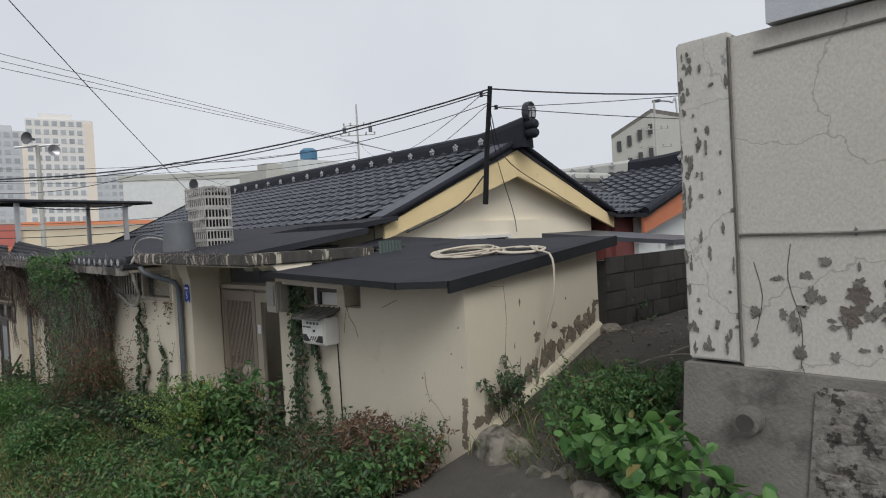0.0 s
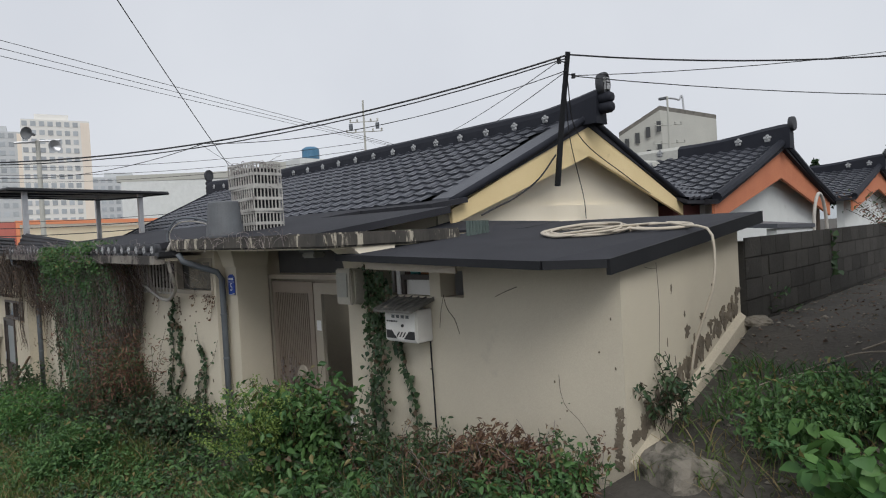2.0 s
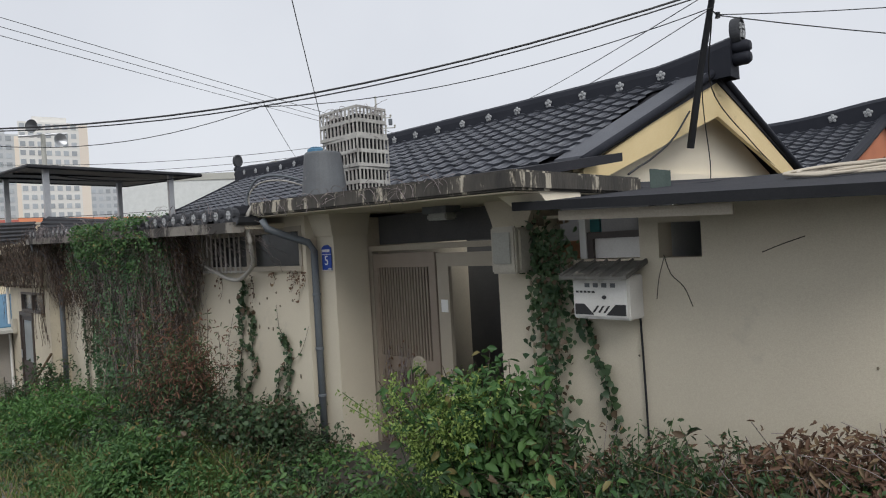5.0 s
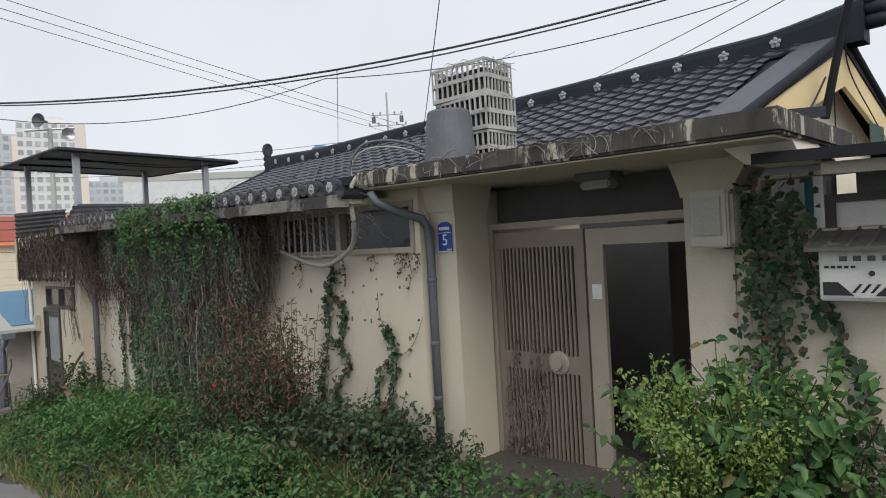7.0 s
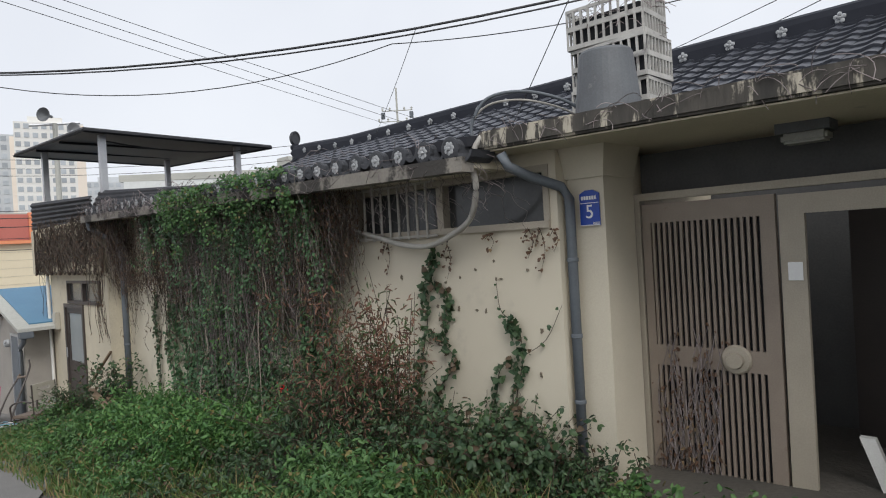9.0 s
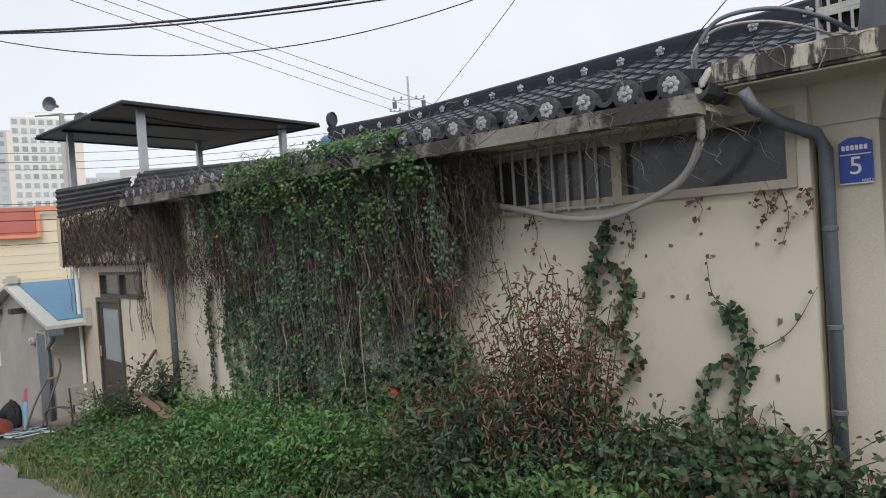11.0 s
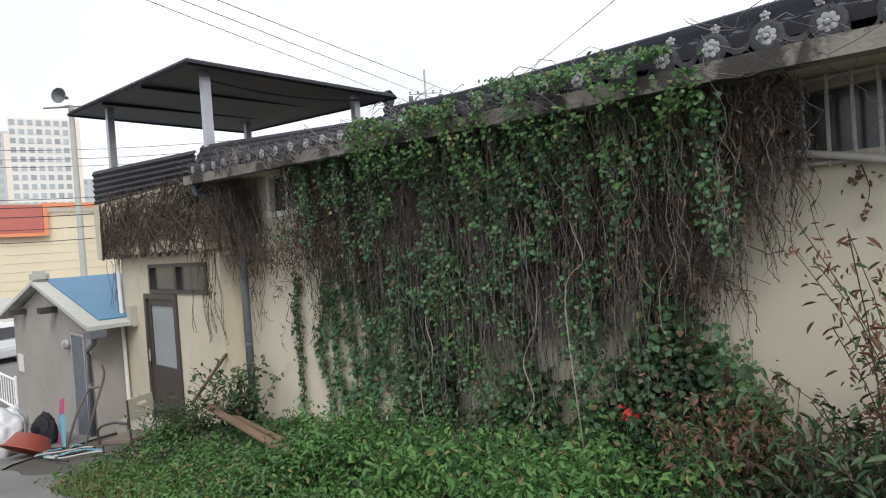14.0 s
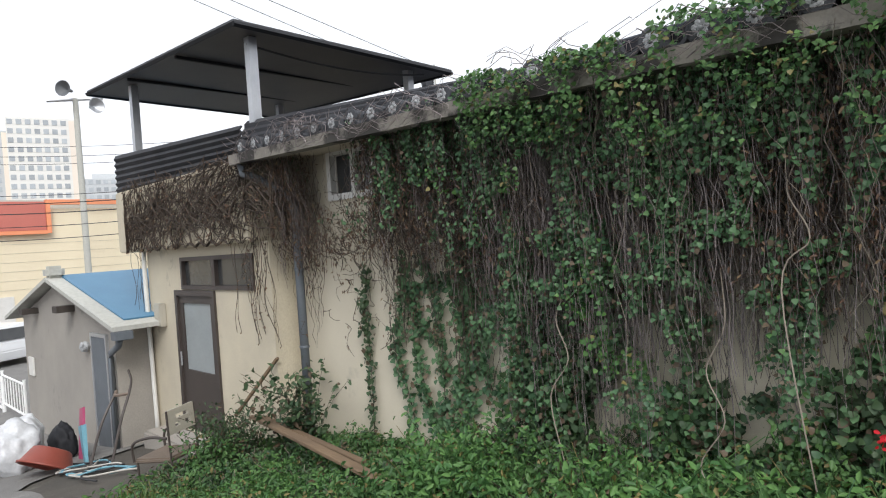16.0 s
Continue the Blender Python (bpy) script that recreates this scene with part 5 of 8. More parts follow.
CZ = z_at(-8.3) + .125
for i, (dx, tw) in enumerate(((0, 2), (.012, -1), (-.014, 3))):
    crate((-8.42 + dx, 3.74, CZ + .286 * i), .56, .36, .282, tw, "dirty white slatted plastic crate, stacked", 2)
# added black filling: makes the crate holes as dark as their shaded inside
box_in = thing("crate_shade_bundle", "dark netting bundle standing in for shade inside the crates", "bundle", (-8.42, 3.74, CZ))
bm = bmesh.new()
bmesh.ops.create_icosphere(bm, subdivisions=3, radius=1)
for v in bm.verts:
    k = 1 + .12 * noise.noise(v.co * 3)
    v.co = Vector((-8.42 + max(-.25, min(.25, v.co.x * .48 * k)), 3.74 + max(-.155, min(.155, v.co.y * .36 * k)), CZ + .42 + max(-.375, min(.36, v.co.z * .72 * k))))
part("netting", bm, BLACK_METAL, box_in)
pot = thing("grey_tub", "grey round plastic tub with scuffed side", "tub", (-8.24, 3.24, CZ))
part("tub", lathe([(.20, 0), (.205, .02), (.165, .385), (.155, .40), (.02, .405)], (-8.24, 3.24, z_at(-8.2) + .125), "z", 32), GREY_PLASTIC, pot, smooth=False)

# dry runners tangled over the crates and the slab's edge
tw = thing("dry_runner_tangle", "dry brown runners tangled over the crates", "vine", (-8.42, 3.7, CZ))
lines = []
for i in range(150):
    a0 = random.uniform(0, 6.28)
    if i < 95:
        c0 = Vector((-8.42 + .29 * math.cos(a0), 3.74 + .195 * math.sin(a0), CZ + .865 - abs(random.gauss(0, .12))))
    else:
        c0 = Vector((random.uniform(-9.0, -6.4), 2.93, z_at(-8) + random.uniform(.03, .16)))
    d0 = Vector((random.gauss(0, 1), random.gauss(0, .35), random.gauss(0, .18) if i < 95 else random.gauss(0, .5))).normalized()
    e0 = Vector((random.gauss(0, .5), random.gauss(0, .3), -abs(random.gauss(0, 1)))).normalized()
    ln = random.uniform(.05, .13)
    lines.append([tuple(c0 + d0 * ln * u + e0 * ln * .6 * (u * u - .3)) for u in (-1, -.66, -.33, 0, .33, .66, 1)])
tagged(part("stemwork", strands(np.array(lines), .0024, STEM), STEM, tw), kind="stuff")

# conduit loops
def pipe_thing(name, label, category, pts, r, mat, steps_=8, n=8):
    t = single(name, tubed(curve_points(pts, steps_), r, n), mat, label, category, smooth=True)
    return t


pipe_thing("sagging_conduit", "pale corrugated conduit sagging below the eave", "conduit",
           [(-9.05, 2.96, 1.50), (-9.12, 2.92, 1.36), (-9.12, 2.95, 1.15), (-9.28, 3.05, .95), (-9.55, 3.12, .84), (-9.85, 3.17, .77), (-10.2, 3.2, .79), (-10.55, 3.22, .87), (-10.95, 3.25, .95)], .022, TUBE)
pipe_thing("roof_conduit", "pale cable loop rising over the slab edge", "conduit",
           [(-9.1, 2.95, 1.42), (-9.12, 2.94, 1.58), (-9.02, 3.0, 1.75), (-8.8, 3.1, 1.77), (-8.6, 3.25, 1.70), (-8.45, 3.35, 1.58)], .012, PIPE)
pipe_thing("roof_conduit", "pale cable loop rising over the slab edge", "conduit",
           [(-9.13, 2.99, 1.42), (-9.15, 2.98, 1.6), (-9.05, 3.05, 1.72), (-8.85, 3.16, 1.73), (-8.65, 3.28, 1.66), (-8.5, 3.4, 1.56)], .008, TUBE)
dp = thing("downpipe", "grey plastic downpipe beside the gate pillar", "downpipe", (-8.64, 3.2, -.9))
part("pipe", tubed([(-8.635, 3.35, -1.0), (-8.635, 3.35, 1.04), (-8.665, 3.31, 1.12), (-8.805, 3.15, 1.20), (-8.87, 3.0, 1.27), (-8.9, 2.97, 1.36)], .035, 14), PIPE, dp, smooth=True)
for z in (.1, .62, -.35):
    part("clamp", lathe([(.036, -.015), (.041, -.01), (.041, .01), (.036, .015)], (-8.635, 3.35, z), "z", 14), PIPE, dp)
dp2 = thing("downpipe", "grey downpipe with an offset bend under the eave", "downpipe", (-16.7, 3.1, -1.4))
part("pipe", tubed([(-16.68, 3.13, -1.6), (-16.68, 3.13, 1.0), (-16.75, 3.1, 1.08), (-17.0, 2.92, 1.26), (-17.14, 2.84, 1.33), (-17.16, 2.82, 1.48)], .045, 14), PIPE, dp2, smooth=True)
for z in (-.5, .3, .9):
    part("clamp", lathe([(.046, -.015), (.052, -.01), (.052, .01), (.046, .015)], (-16.68, 3.13, z), "z", 14), PIPE, dp2)
dp3 = single("downpipe", tubed(curve_points([(-20.27, 2.95, .62), (-20.27, 2.94, .2), (-20.22, 2.94, -2.0)]), .03, 10), WHITE_PLASTIC, "thin white drain pipe at the bay corner", "downpipe", smooth=True)
eb = thing("electric_box", "small beige electric box on the bay wall", "electric box", (-19.9, 2.96, -.3))
part("body", boxes((-19.99, -19.78, 2.92, 3.0, -.42, -.10), bevel=.01), BEIGE_PLASTIC, eb)
part("cover", boxes((-19.97, -19.80, 2.912, 2.922, -.30, -.12)), BEIGE_PLASTIC, eb)

# hose on the lean-to roof
def store_roof_z(x, y):
    return 1.202 + (y - 3.3) * .105 - .025 * (x + 4.4) + .008


hp = []
for k in range(5 * 26):
    a = 2 * math.pi * k / 26
    r = 1 + .12 * math.sin(a * 1.37 + 1) + .06 * math.sin(a * .61)
    x = -4.45 + .36 * r * math.cos(a) + .02 * math.sin(k)
    y = 4.62 + .26 * r * math.sin(a)
    hp.append((x, y, store_roof_z(x, y) + .012 + .05 * (k / 130) * abs(math.sin(a * .5 + k * .01))))
for k in range(3 * 22):
    a = 2 * math.pi * k / 22 + 2
    x = -3.88 + .22 * (1 + .2 * math.sin(a * .7)) * math.cos(a)
    y = 4.78 + .17 * (1 + .2 * math.sin(a * .7)) * math.sin(a)
    hp.append((x, y, store_roof_z(x, y) + .016 + .012 * abs(math.sin(a * .5))))
hp += [(-3.62, 4.70, store_roof_z(-3.6, 4.7) + .03), (-3.45, 4.66, 1.34), (-3.40, 4.65, 1.20), (-3.41, 4.62, .9), (-3.55, 4.60, .5), (-3.60, 4.58, .15)]
single("garden_hose", tubed(curve_points(hp, 2), .0105, 6), HOSE, "beige hose coiled on the lean-to roof", "hose", smooth=True)

# bent pole on the gable with wires
pw = thing("service_pole", "leaning black service pole fixed to the gable", "pole", (-6.75, 7.5, 2.1))
part("pole", tubed([(-6.76, 7.52, 2.02), (-6.52, 7.36, 2.9), (-6.26, 7.2, 3.74)], .045, 8, .035), BLACK_METAL, pw)
for dz, dy in ((-.10, -.16), (-.25, .16)):
    part("insulator", lathe([(.012, -.03), (.03, -.03), (.022, 0), (.03, .03), (.012, .03)], (-6.30, 7.2 + dy, 3.70 + dz), "z", 10), BLACK_METAL, pw)
    part("arm", tubed([(-6.28, 7.2, 3.70 + dz), (-6.30, 7.2 + dy, 3.70 + dz)], .008, 5), BLACK_METAL, pw)


def cable(a, b, drop, r=.012, label="thin black overhead cable"):
    return single("overhead_cable", tubed(sag(a, b, drop, 30), r, 5), CABLE, label, "cable", "overhead cables")


PT = (-6.26, 7.2, 3.70)
C1_END = (-23.84, -4.01, 5.52)
cable(PT, C1_END, 1.50, .013, "thick black overhead service cable")
cable((-6.27, 7.2, 3.66), (-24.0, -4.2, 5.75), 1.62, .009)
cable((-6.30, 7.04, 3.6), (-40, 30, 9.5), 1.2, .006)
cable((-6.28, 7.2, 3.5), (-42, 31, 9.2), 1.6, .006)
cable((-10.8, 5.26, 1.75), (.88, -4.3, 6.55), .35, .004)
cable((-19.5, -2.24, 5.75), (-11.84, 4.67, 3.17), 1.39, .006)
cable((-11.84, 4.67, 3.17), (-6.3, 7.2, 3.5), .25, .006)
cable((-10.94, 4.21, 3.01), (-17.6, 9.0, 3.2), .05, .004)
cable((-6.26, 7.2, 3.70), (5.63, 19.75, 6.33), 1.19, .012)
cable((-6.28, 7.36, 3.45), (6.5, 22, 7.2), 1.0, .006)
cable((-6.28, 7.36, 3.44), (7.5, 28, 5.4), 1.1, .007)
for p0, p1 in (((-26.5, -4.4, 9.28), (-41.3, 35.9, 8.78)), ((-28.0, -4.5, 10.5), (-31.5, 37.0, 5.7)), ((-27.2, -4.4, 9.85), (-36.4, 36.4, 7.3))):
    cable(p0, p1, .05, .012)
for dz in (0, .45, 1.0):
    cable((-41.5, 31.0, 8.2 + dz), (-75, 6, 9.2 + dz * 1.4), 1.0, .02)
for dz, r in ((0, .022), (.3, .02), (.55, .014), (-.4, .016), (-.8, .016)):
    cable((-30, 14, 2.8 + dz), (-62, -6, 5.6 + dz * 2), 1.2, r)
# drop wires on the gable
single("drop_wire", tubed(curve_points([(-6.72, 7.46, 2.45), (-6.78, 7.1, 2.1), (-6.8, 6.6, 1.85), (-6.7, 6.1, 1.72), (-6.6, 5.7, 1.62)]), .012, 5), CABLE, "black drop wire sagging along the gable", "cable", "drop wires")
single("drop_wire", tubed(curve_points([(-6.4, 7.3, 3.4), (-6.7, 7.8, 2.7), (-6.85, 8.3, 1.9), (-6.95, 8.5, 1.55)]), .007, 5), CABLE, "thin black drop wire down the gable", "cable", "drop wires")
single("drop_wire", tubed(curve_points([(-6.3, 7.2, 3.45), (-6.62, 7.9, 2.75), (-6.64, 9.2, 2.2), (-6.6, 10.4, 1.75)]), .008, 5), CABLE, "thin black wire across the bargeboard", "cable", "drop wires")

# flower pots and shrub tops behind, a loose sheet roof below the gable
single("lean_to_sheet", prism(([(-6.5, 8.6, 1.42), (-4.3, 8.8, 1.25), (-4.3, 10.4, 1.22), (-6.5, 10.2, 1.42)], [(-6.5, 8.6, 1.50), (-4.3, 8.8, 1.31), (-4.3, 10.4, 1.28), (-6.5, 10.2, 1.50)])), TILE, "small dark shingled lean-to roof", "roof")
single("lean_to_wall", boxes((-4.45, -4.32, 8.85, 10.35, .3, 1.25)), WHITE_WALL, "white wall under the small lean-to", "wall")

# ---- tiles of the main roof ----
PITCH = math.atan2(APEX - EAVE_Z, RIDGE_Y - EAVE_Y)
LEN = math.hypot(APEX - EAVE_Z, RIDGE_Y - EAVE_Y)


def tile_shape(w, h):
    """One pressed tile: a pan, a round roll, and a turned-down nose."""
    xs_ = [(0, 0), (.30, .0), (.45, .1), (.60, .55), (.75, .85), (.9, .55), (1, 0.05)]
    v, f = [], []
    lift = .034
    for x, up in xs_:
        nose = -.10 * h * max(0, up - .3)
        v += [(x * w, nose, lift * up + .036), (x * w, h * 1.06, lift * up + .004), (x * w, nose, lift * up + .002)]
    n = len(xs_)
    for i in range(n - 1):
        a, b = 3 * i, 3 * i + 3
        f += [(a, b, b + 1, a + 1), (a + 2, b + 2, b, a)]
    return np.array(v), f


TW, TH = .29, .247
tv, tf = tile_shape(TW, TH)
slope = Matrix.Translation((0, EAVE_Y, EAVE_Z)) @ Matrix.Rotation(PITCH, 4, "X")
tme = bpy.data.meshes.new("mesh")
tme.from_pydata([tuple(p) for p in tv], [], tf)
tme.materials.append(TILE)
rows_n = int(LEN / TH) + 1
cols_n = int((GABLE_X - END_X - .15) / TW)
near_cols = 300 // rows_n + 1
far_v, far_f = [], []
for c in range(cols_n):
    x = GABLE_X - .12 - (c + 1) * TW
    for r in range(rows_n):
        if x + TW > GABLE_X - .34 + skew(EAVE_Y + r * TH * math.cos(PITCH)):
            continue
        m = slope @ Matrix.Translation((x, r * TH, .004 + .0015 * ((c * 7 + r * 3) % 5)))
        if c < near_cols:
            o = new("tile", tme)
            o.parent = roof
            o.matrix_parent_inverse = Matrix.Identity(4)
            o.matrix_basis = m
        else:
            k = len(far_v)
            far_v += [tuple(m @ Vector(p)) for p in tv]
            far_f += [tuple(i + k for i in q) for q in tf]
fme = bpy.data.meshes.new("mesh")
fme.from_pydata(far_v, [], far_f)
fme.materials.append(TILE_FAR)
tagged(part("roof_tiles", fme, TILE_FAR, roof), kind="stuff")


# ---- neighbouring houses ----
def tiled_slope(name, parent, corner, along, up, cols, rows):
    """A field of pressed tiles on a slope: corner at the eave, vectors along the eave and up the slope."""
    a, u = Vector(along), Vector(up)
    nrm = a.cross(u).normalized()
    if nrm.z < 0:
        nrm = -nrm
    v, f = [], []
    for c in range(cols):
        for r in range(rows):
            k = len(v)
            for p in tile_shape(1, 1)[0]:
                q = Vector(corner) + a * ((c + p[0]) / cols) + u * ((r + p[1]) / rows) + nrm * (p[2] * 1.3)
                v.append(tuple(q))
            f += [tuple(i + k for i in q) for q in tf]
    me = bpy.data.meshes.new("mesh")
    me.from_pydata(v, [], f)
    me.materials.append(TILE_FAR)
    return tagged(part(name, me, TILE_FAR, parent), kind="stuff")


def orange_house(at, half, depth, eave, apex, label):
    """A gabled house: white wall, orange boards, dark tiles, upswept ridge."""
    x, y = at
    t = thing("gabled_house", label, "house", (x - depth / 2, y, .3))
    part("gable_wall", prism(([(x - .55, y - half + .3, -1), (x - .55, y + half - .3, -1), (x - .55, y + half - .3, eave - .1), (x - .55, y, apex - .3), (x - .55, y - half + .3, eave - .1)],
                              [(x - .35, y - half + .3, -1), (x - .35, y + half - .3, -1), (x - .35, y + half - .3, eave - .1), (x - .35, y, apex - .3), (x - .35, y - half + .3, eave - .1)])), WHITE_WALL, t, "white rendered gable wall")
    for s in (-1, 1):
        lo = [(x - .1, y + s * half, eave - .08), (x - .1, y, apex - .1), (x - .1, y, apex - .72), (x - .1, y + s * half, eave - .42)]
        part("bargeboard", prism((lo, [(q[0] + .06, q[1], q[2]) for q in lo])), ORANGE, t, "wide orange bargeboard")
        lo = [(x - depth, y, apex - .1), (x + .05, y, apex - .1), (x + .05, y + s * (half + .05), eave - .1), (x - depth, y + s * (half + .05), eave - .1)]
        rf = part("roof", prism((lo, [(q[0], q[1], q[2] + .08) for q in lo])), DARK_SHEET, t, "dark tiled roof slope")
        tiled_slope("roof_tiles", rf, (x - depth, y + s * half, eave), (depth, 0, 0), (0, -s * half, apex - eave), int(depth / .3), int(math.hypot(half, apex - eave) / .28))
        part("verge_cap", tubed([(x + .02, y, apex + .06), (x + .02, y + s * half * .5, (apex + eave) / 2 + .0), (x + .02, y + s * (half + .05), eave + .02)], .09, 8), RIDGE, rf)
    # a dark upswept ridge at the gable, a grey capped one behind it
    for x0, x1, mat, note in ((x + .2, x - 2.3, RIDGE, "dark upswept ridge end"), (x - 2.3, x - depth, PALE_CONC, "grey capped ridge with pale rosettes")):
        bm, prev = bmesh.new(), None
        for i in range(14):
            xx = x0 + (x1 - x0) * i / 13
            z = apex + .10 + .16 * smooth(x - 2.2, x + .2, xx) ** 1.6
            ring = [bm.verts.new((xx, y + dy, z + dz if dz > -.2 else apex - .1)) for dy, dz in ((-.15, -.2), (-.12, .1), (0, .18), (.12, .1), (.15, -.2))]
            if prev:
                for k in range(4):
                    bm.faces.new((prev[k], ring[k], ring[k + 1], prev[k + 1]))
            else:
                bm.faces.new(ring)
            prev = ring
        bm.faces.new(prev[::-1])
        rp = part("ridge", bm, mat, t, note)
        for i in range(5 if mat == PALE_CONC else 2):
            rosette((x0 - .45 - i * .62, y - .14, apex + .16), .10, Matrix.Rotation(radians(90), 4, "X"), 5, CAP, rp)
    part("ridge_disc", lathe([(.15, -.05), (.16, 0), (.15, .05), (.1, .06)], (x + .22, y, apex + .42), "x", 20), CAP_DARK, t, "pale round ridge-end face")
    return t


h2 = orange_house((-6.15, 15.1), 3.6, 9.0, 1.80, 2.98, "white house with orange gable boards and dark tiles")
# its cross wing
wing = thing("house_wing", "low wing with grey capped ridge and dark tiles", "house", (-8.5, 12, .3))
lo = [(-8.9, 10.9, 2.66), (-8.9, 14.6, 2.66), (-6.35, 12.0, 1.72), (-6.35, 10.75, 1.72)]
wr = part("roof", prism((lo, [(q[0], q[1], q[2] + .06) for q in lo])), DARK_SHEET, wing)
tiled_slope("roof_tiles", wr, (-6.35, 10.8, 1.79), (0, 1.6, 0), (-2.55, .4, .93), 7, 9)
tiled_slope("roof_tiles", wr, (-6.35, 12.3, 1.79), (-1.2, 1.2, .43), (-1.35, 1.0, .50), 5, 5)
part("wall", boxes((-8.6, -6.7, 10.9, 11.1, -.5, 1.72)), RED_BROWN, wing, "red-brown boarded end wall")
part("wall", boxes((-6.75, -6.6, 11.1, 12.2, -.5, 1.72)), RED_BROWN, wing)
wrd = part("ridge", tubed([(-8.9, 10.8, 2.80), (-8.9, 12.5, 2.78), (-8.9, 14.7, 2.82)], .13, 8), PALE_CONC, wing, "grey capped ridge")
for i in range(6):
    rosette((-8.76, 11.1 + i * .62, 2.80), .09, Matrix.Rotation(radians(90), 4, "Y"), 5, CAP, wrd)
h3 = orange_house((-6.4, 25.5), 3.4, 8.0, 1.9, 2.9, "further white house with orange gable boards")

# flat-roofed concrete building beyond, with its windows
fb = thing("concrete_building", "pale concrete building with a sloped flat roof", "building", (-33, 66, 0))
lo = [(-36.8, 62, -3), (-32.0, 63.5, -3), (-29.6, 70, -3), (-36, 78, -3)]
hi = [(-36.8, 62, 11.1), (-32.8, 63.5, 13.4), (-29.6, 70, 12.5), (-36, 78, 11.5)]
part("wall", prism((lo, hi)), PALE_CONC, fb)
part("roof", prism(([(x * 1.0, y, z) for x, y, z in hi], [(x, y, z + .45) for x, y, z in hi])), GREY_BASE, fb, "dark roof edge")
for i in range(4):
    k = .12 + .22 * i
    p = Vector(lo[0]).lerp(Vector(lo[1]), k)
    d = (Vector(lo[1]) - Vector(lo[0])).normalized()
    nn = Vector((d.y, -d.x, 0))
    for zz in (9.4, 7.0):
        q = p + nn * .03
        z = zz + 2.2 * k
        a = [(q.x, q.y, z), (q.x + d.x * .45, q.y + d.y * .45, z), (q.x + d.x * .45, q.y + d.y * .45, z + 1.1), (q.x, q.y, z + 1.1)]
        part("window", prism((a, [(x + nn.x * .06, y + nn.y * .06, zz_) for x, y, zz_ in a])), WINDOW_DARK, fb)


# ---- the shed and clutter past the bay ----
shed = thing("block_shed", "grey rendered shed with a blue sheet roof", "shed", (-23, 4, -2.4))
SY = 2.5
SDX = (-21.2, -20.62)
gable = [(-25.2, -2.7), (-20.32, -2.7), (-20.32, -.36), (-22.85, .22), (-25.2, -.40)]
part("gable_wall", prism(([(x, SY, z) for x, z in gable], [(x, SY + .15, z) for x, z in gable])), SHED_WALL, shed)
part("side_wall", boxes((-20.48, -20.32, SY + .15, 5.4, -2.7, -.36)), SHED_WALL, shed)
for (xa, za), (xb, zb) in (((-22.8, .26), (-19.85, -.40)), ((-22.8, .26), (-25.8, -.48))):
    lo = [(xa, 2.32, za), (xb, 2.32, zb), (xb, 5.6, zb), (xa, 5.6, za)]
    part("roof", prism((lo, [(x, y, z + .06) for x, y, z in lo])), PALE_CONC, shed, "pale concrete roof slab")
    inset = .22 if xb > xa else -.22
    zi = zb + (za - zb) * .22 / abs(xb - xa)
    lo = [(xa, 2.55, za + .064), (xb - inset, 2.55, zi + .064), (xb - inset, 5.6, zi + .064), (xa, 5.6, za + .064)]
    part("roof_sheet", prism((lo, [(x, y, z + .02) for x, y, z in lo])), BLUE_SHEET, shed, "faded blue roof sheet")
part("eave_gutter", boxes((-19.98, -19.78, 2.34, 2.56, -.52, -.405), bevel=.01), PIPE, shed, "dark gutter end under the eave")
part("ridge_finial", boxes((-22.92, -22.68, 2.32, 2.6, .30, .50), bevel=.05), PALE_CONC, shed)
sd = part("door", boxes((SDX[0], SDX[1], SY - .03, SY + .0, -2.35, -.55)), PIPE, shed, "grey sheet door")
part("door_frame", boxes((SDX[0] - .05, SDX[0], SY - .04, SY, -2.38, -.5), (SDX[1], SDX[1] + .05, SY - .04, SY, -2.38, -.5), (SDX[0], SDX[1], SY - .04, SY, -.55, -.5)), GALV, shed)
part("wall_lamp", lathe([(.03, -.12), (.07, -.1), (.08, -.04), (.06, 0)], (-21.45, SY, -.72), "y", 14), CAP, shed)
part("vent", boxes((-24.95, -24.6, SY - .03, SY, -1.5, -1.15), bevel=.01), WHITE_PLASTIC, shed, "small pale wall vent")
part("downpipe", tubed([(-19.88, 2.42, -.50), (-19.95, 2.42, -.60), (-20.28, 2.43, -.72), (-20.34, 2.44, -.80), (-20.38, 2.44, -2.4)], .042, 10), PIPE, shed, smooth=True)
for x, z in ((-24.2, -.22), (-22.1, -.12)):
    part("rafter_end", boxes((x - .12, x + .12, 2.25, SY, z - .1, z - .0)), DARK_WOOD, shed)


def gz(x, y):
    return ground_z(x, y)


# basin, bag and oddments
bx, by = -19.9, 1.58
bz = gz(bx, by)
bas = thing("clay_red_basin", "large red-brown plastic basin tipped on its side", "basin", (bx, by, bz))
bm = lathe([(.30, 0), (.36, .02), (.50, .26), (.54, .27), (.54, .30), (.48, .29), (.34, .05), (.02, .04)], (0, 0, 0), "z", 36)
bmesh.ops.scale(bm, vec=(.60, .60, .75), verts=bm.verts)
bmesh.ops.transform(bm, matrix=Matrix.Translation((bx, by, bz + .28)) @ Matrix.Rotation(radians(150), 4, "X") @ Matrix.Rotation(radians(12), 4, "Y"), verts=bm.verts)
part("bowl", bm, CLAY, bas, smooth=True)


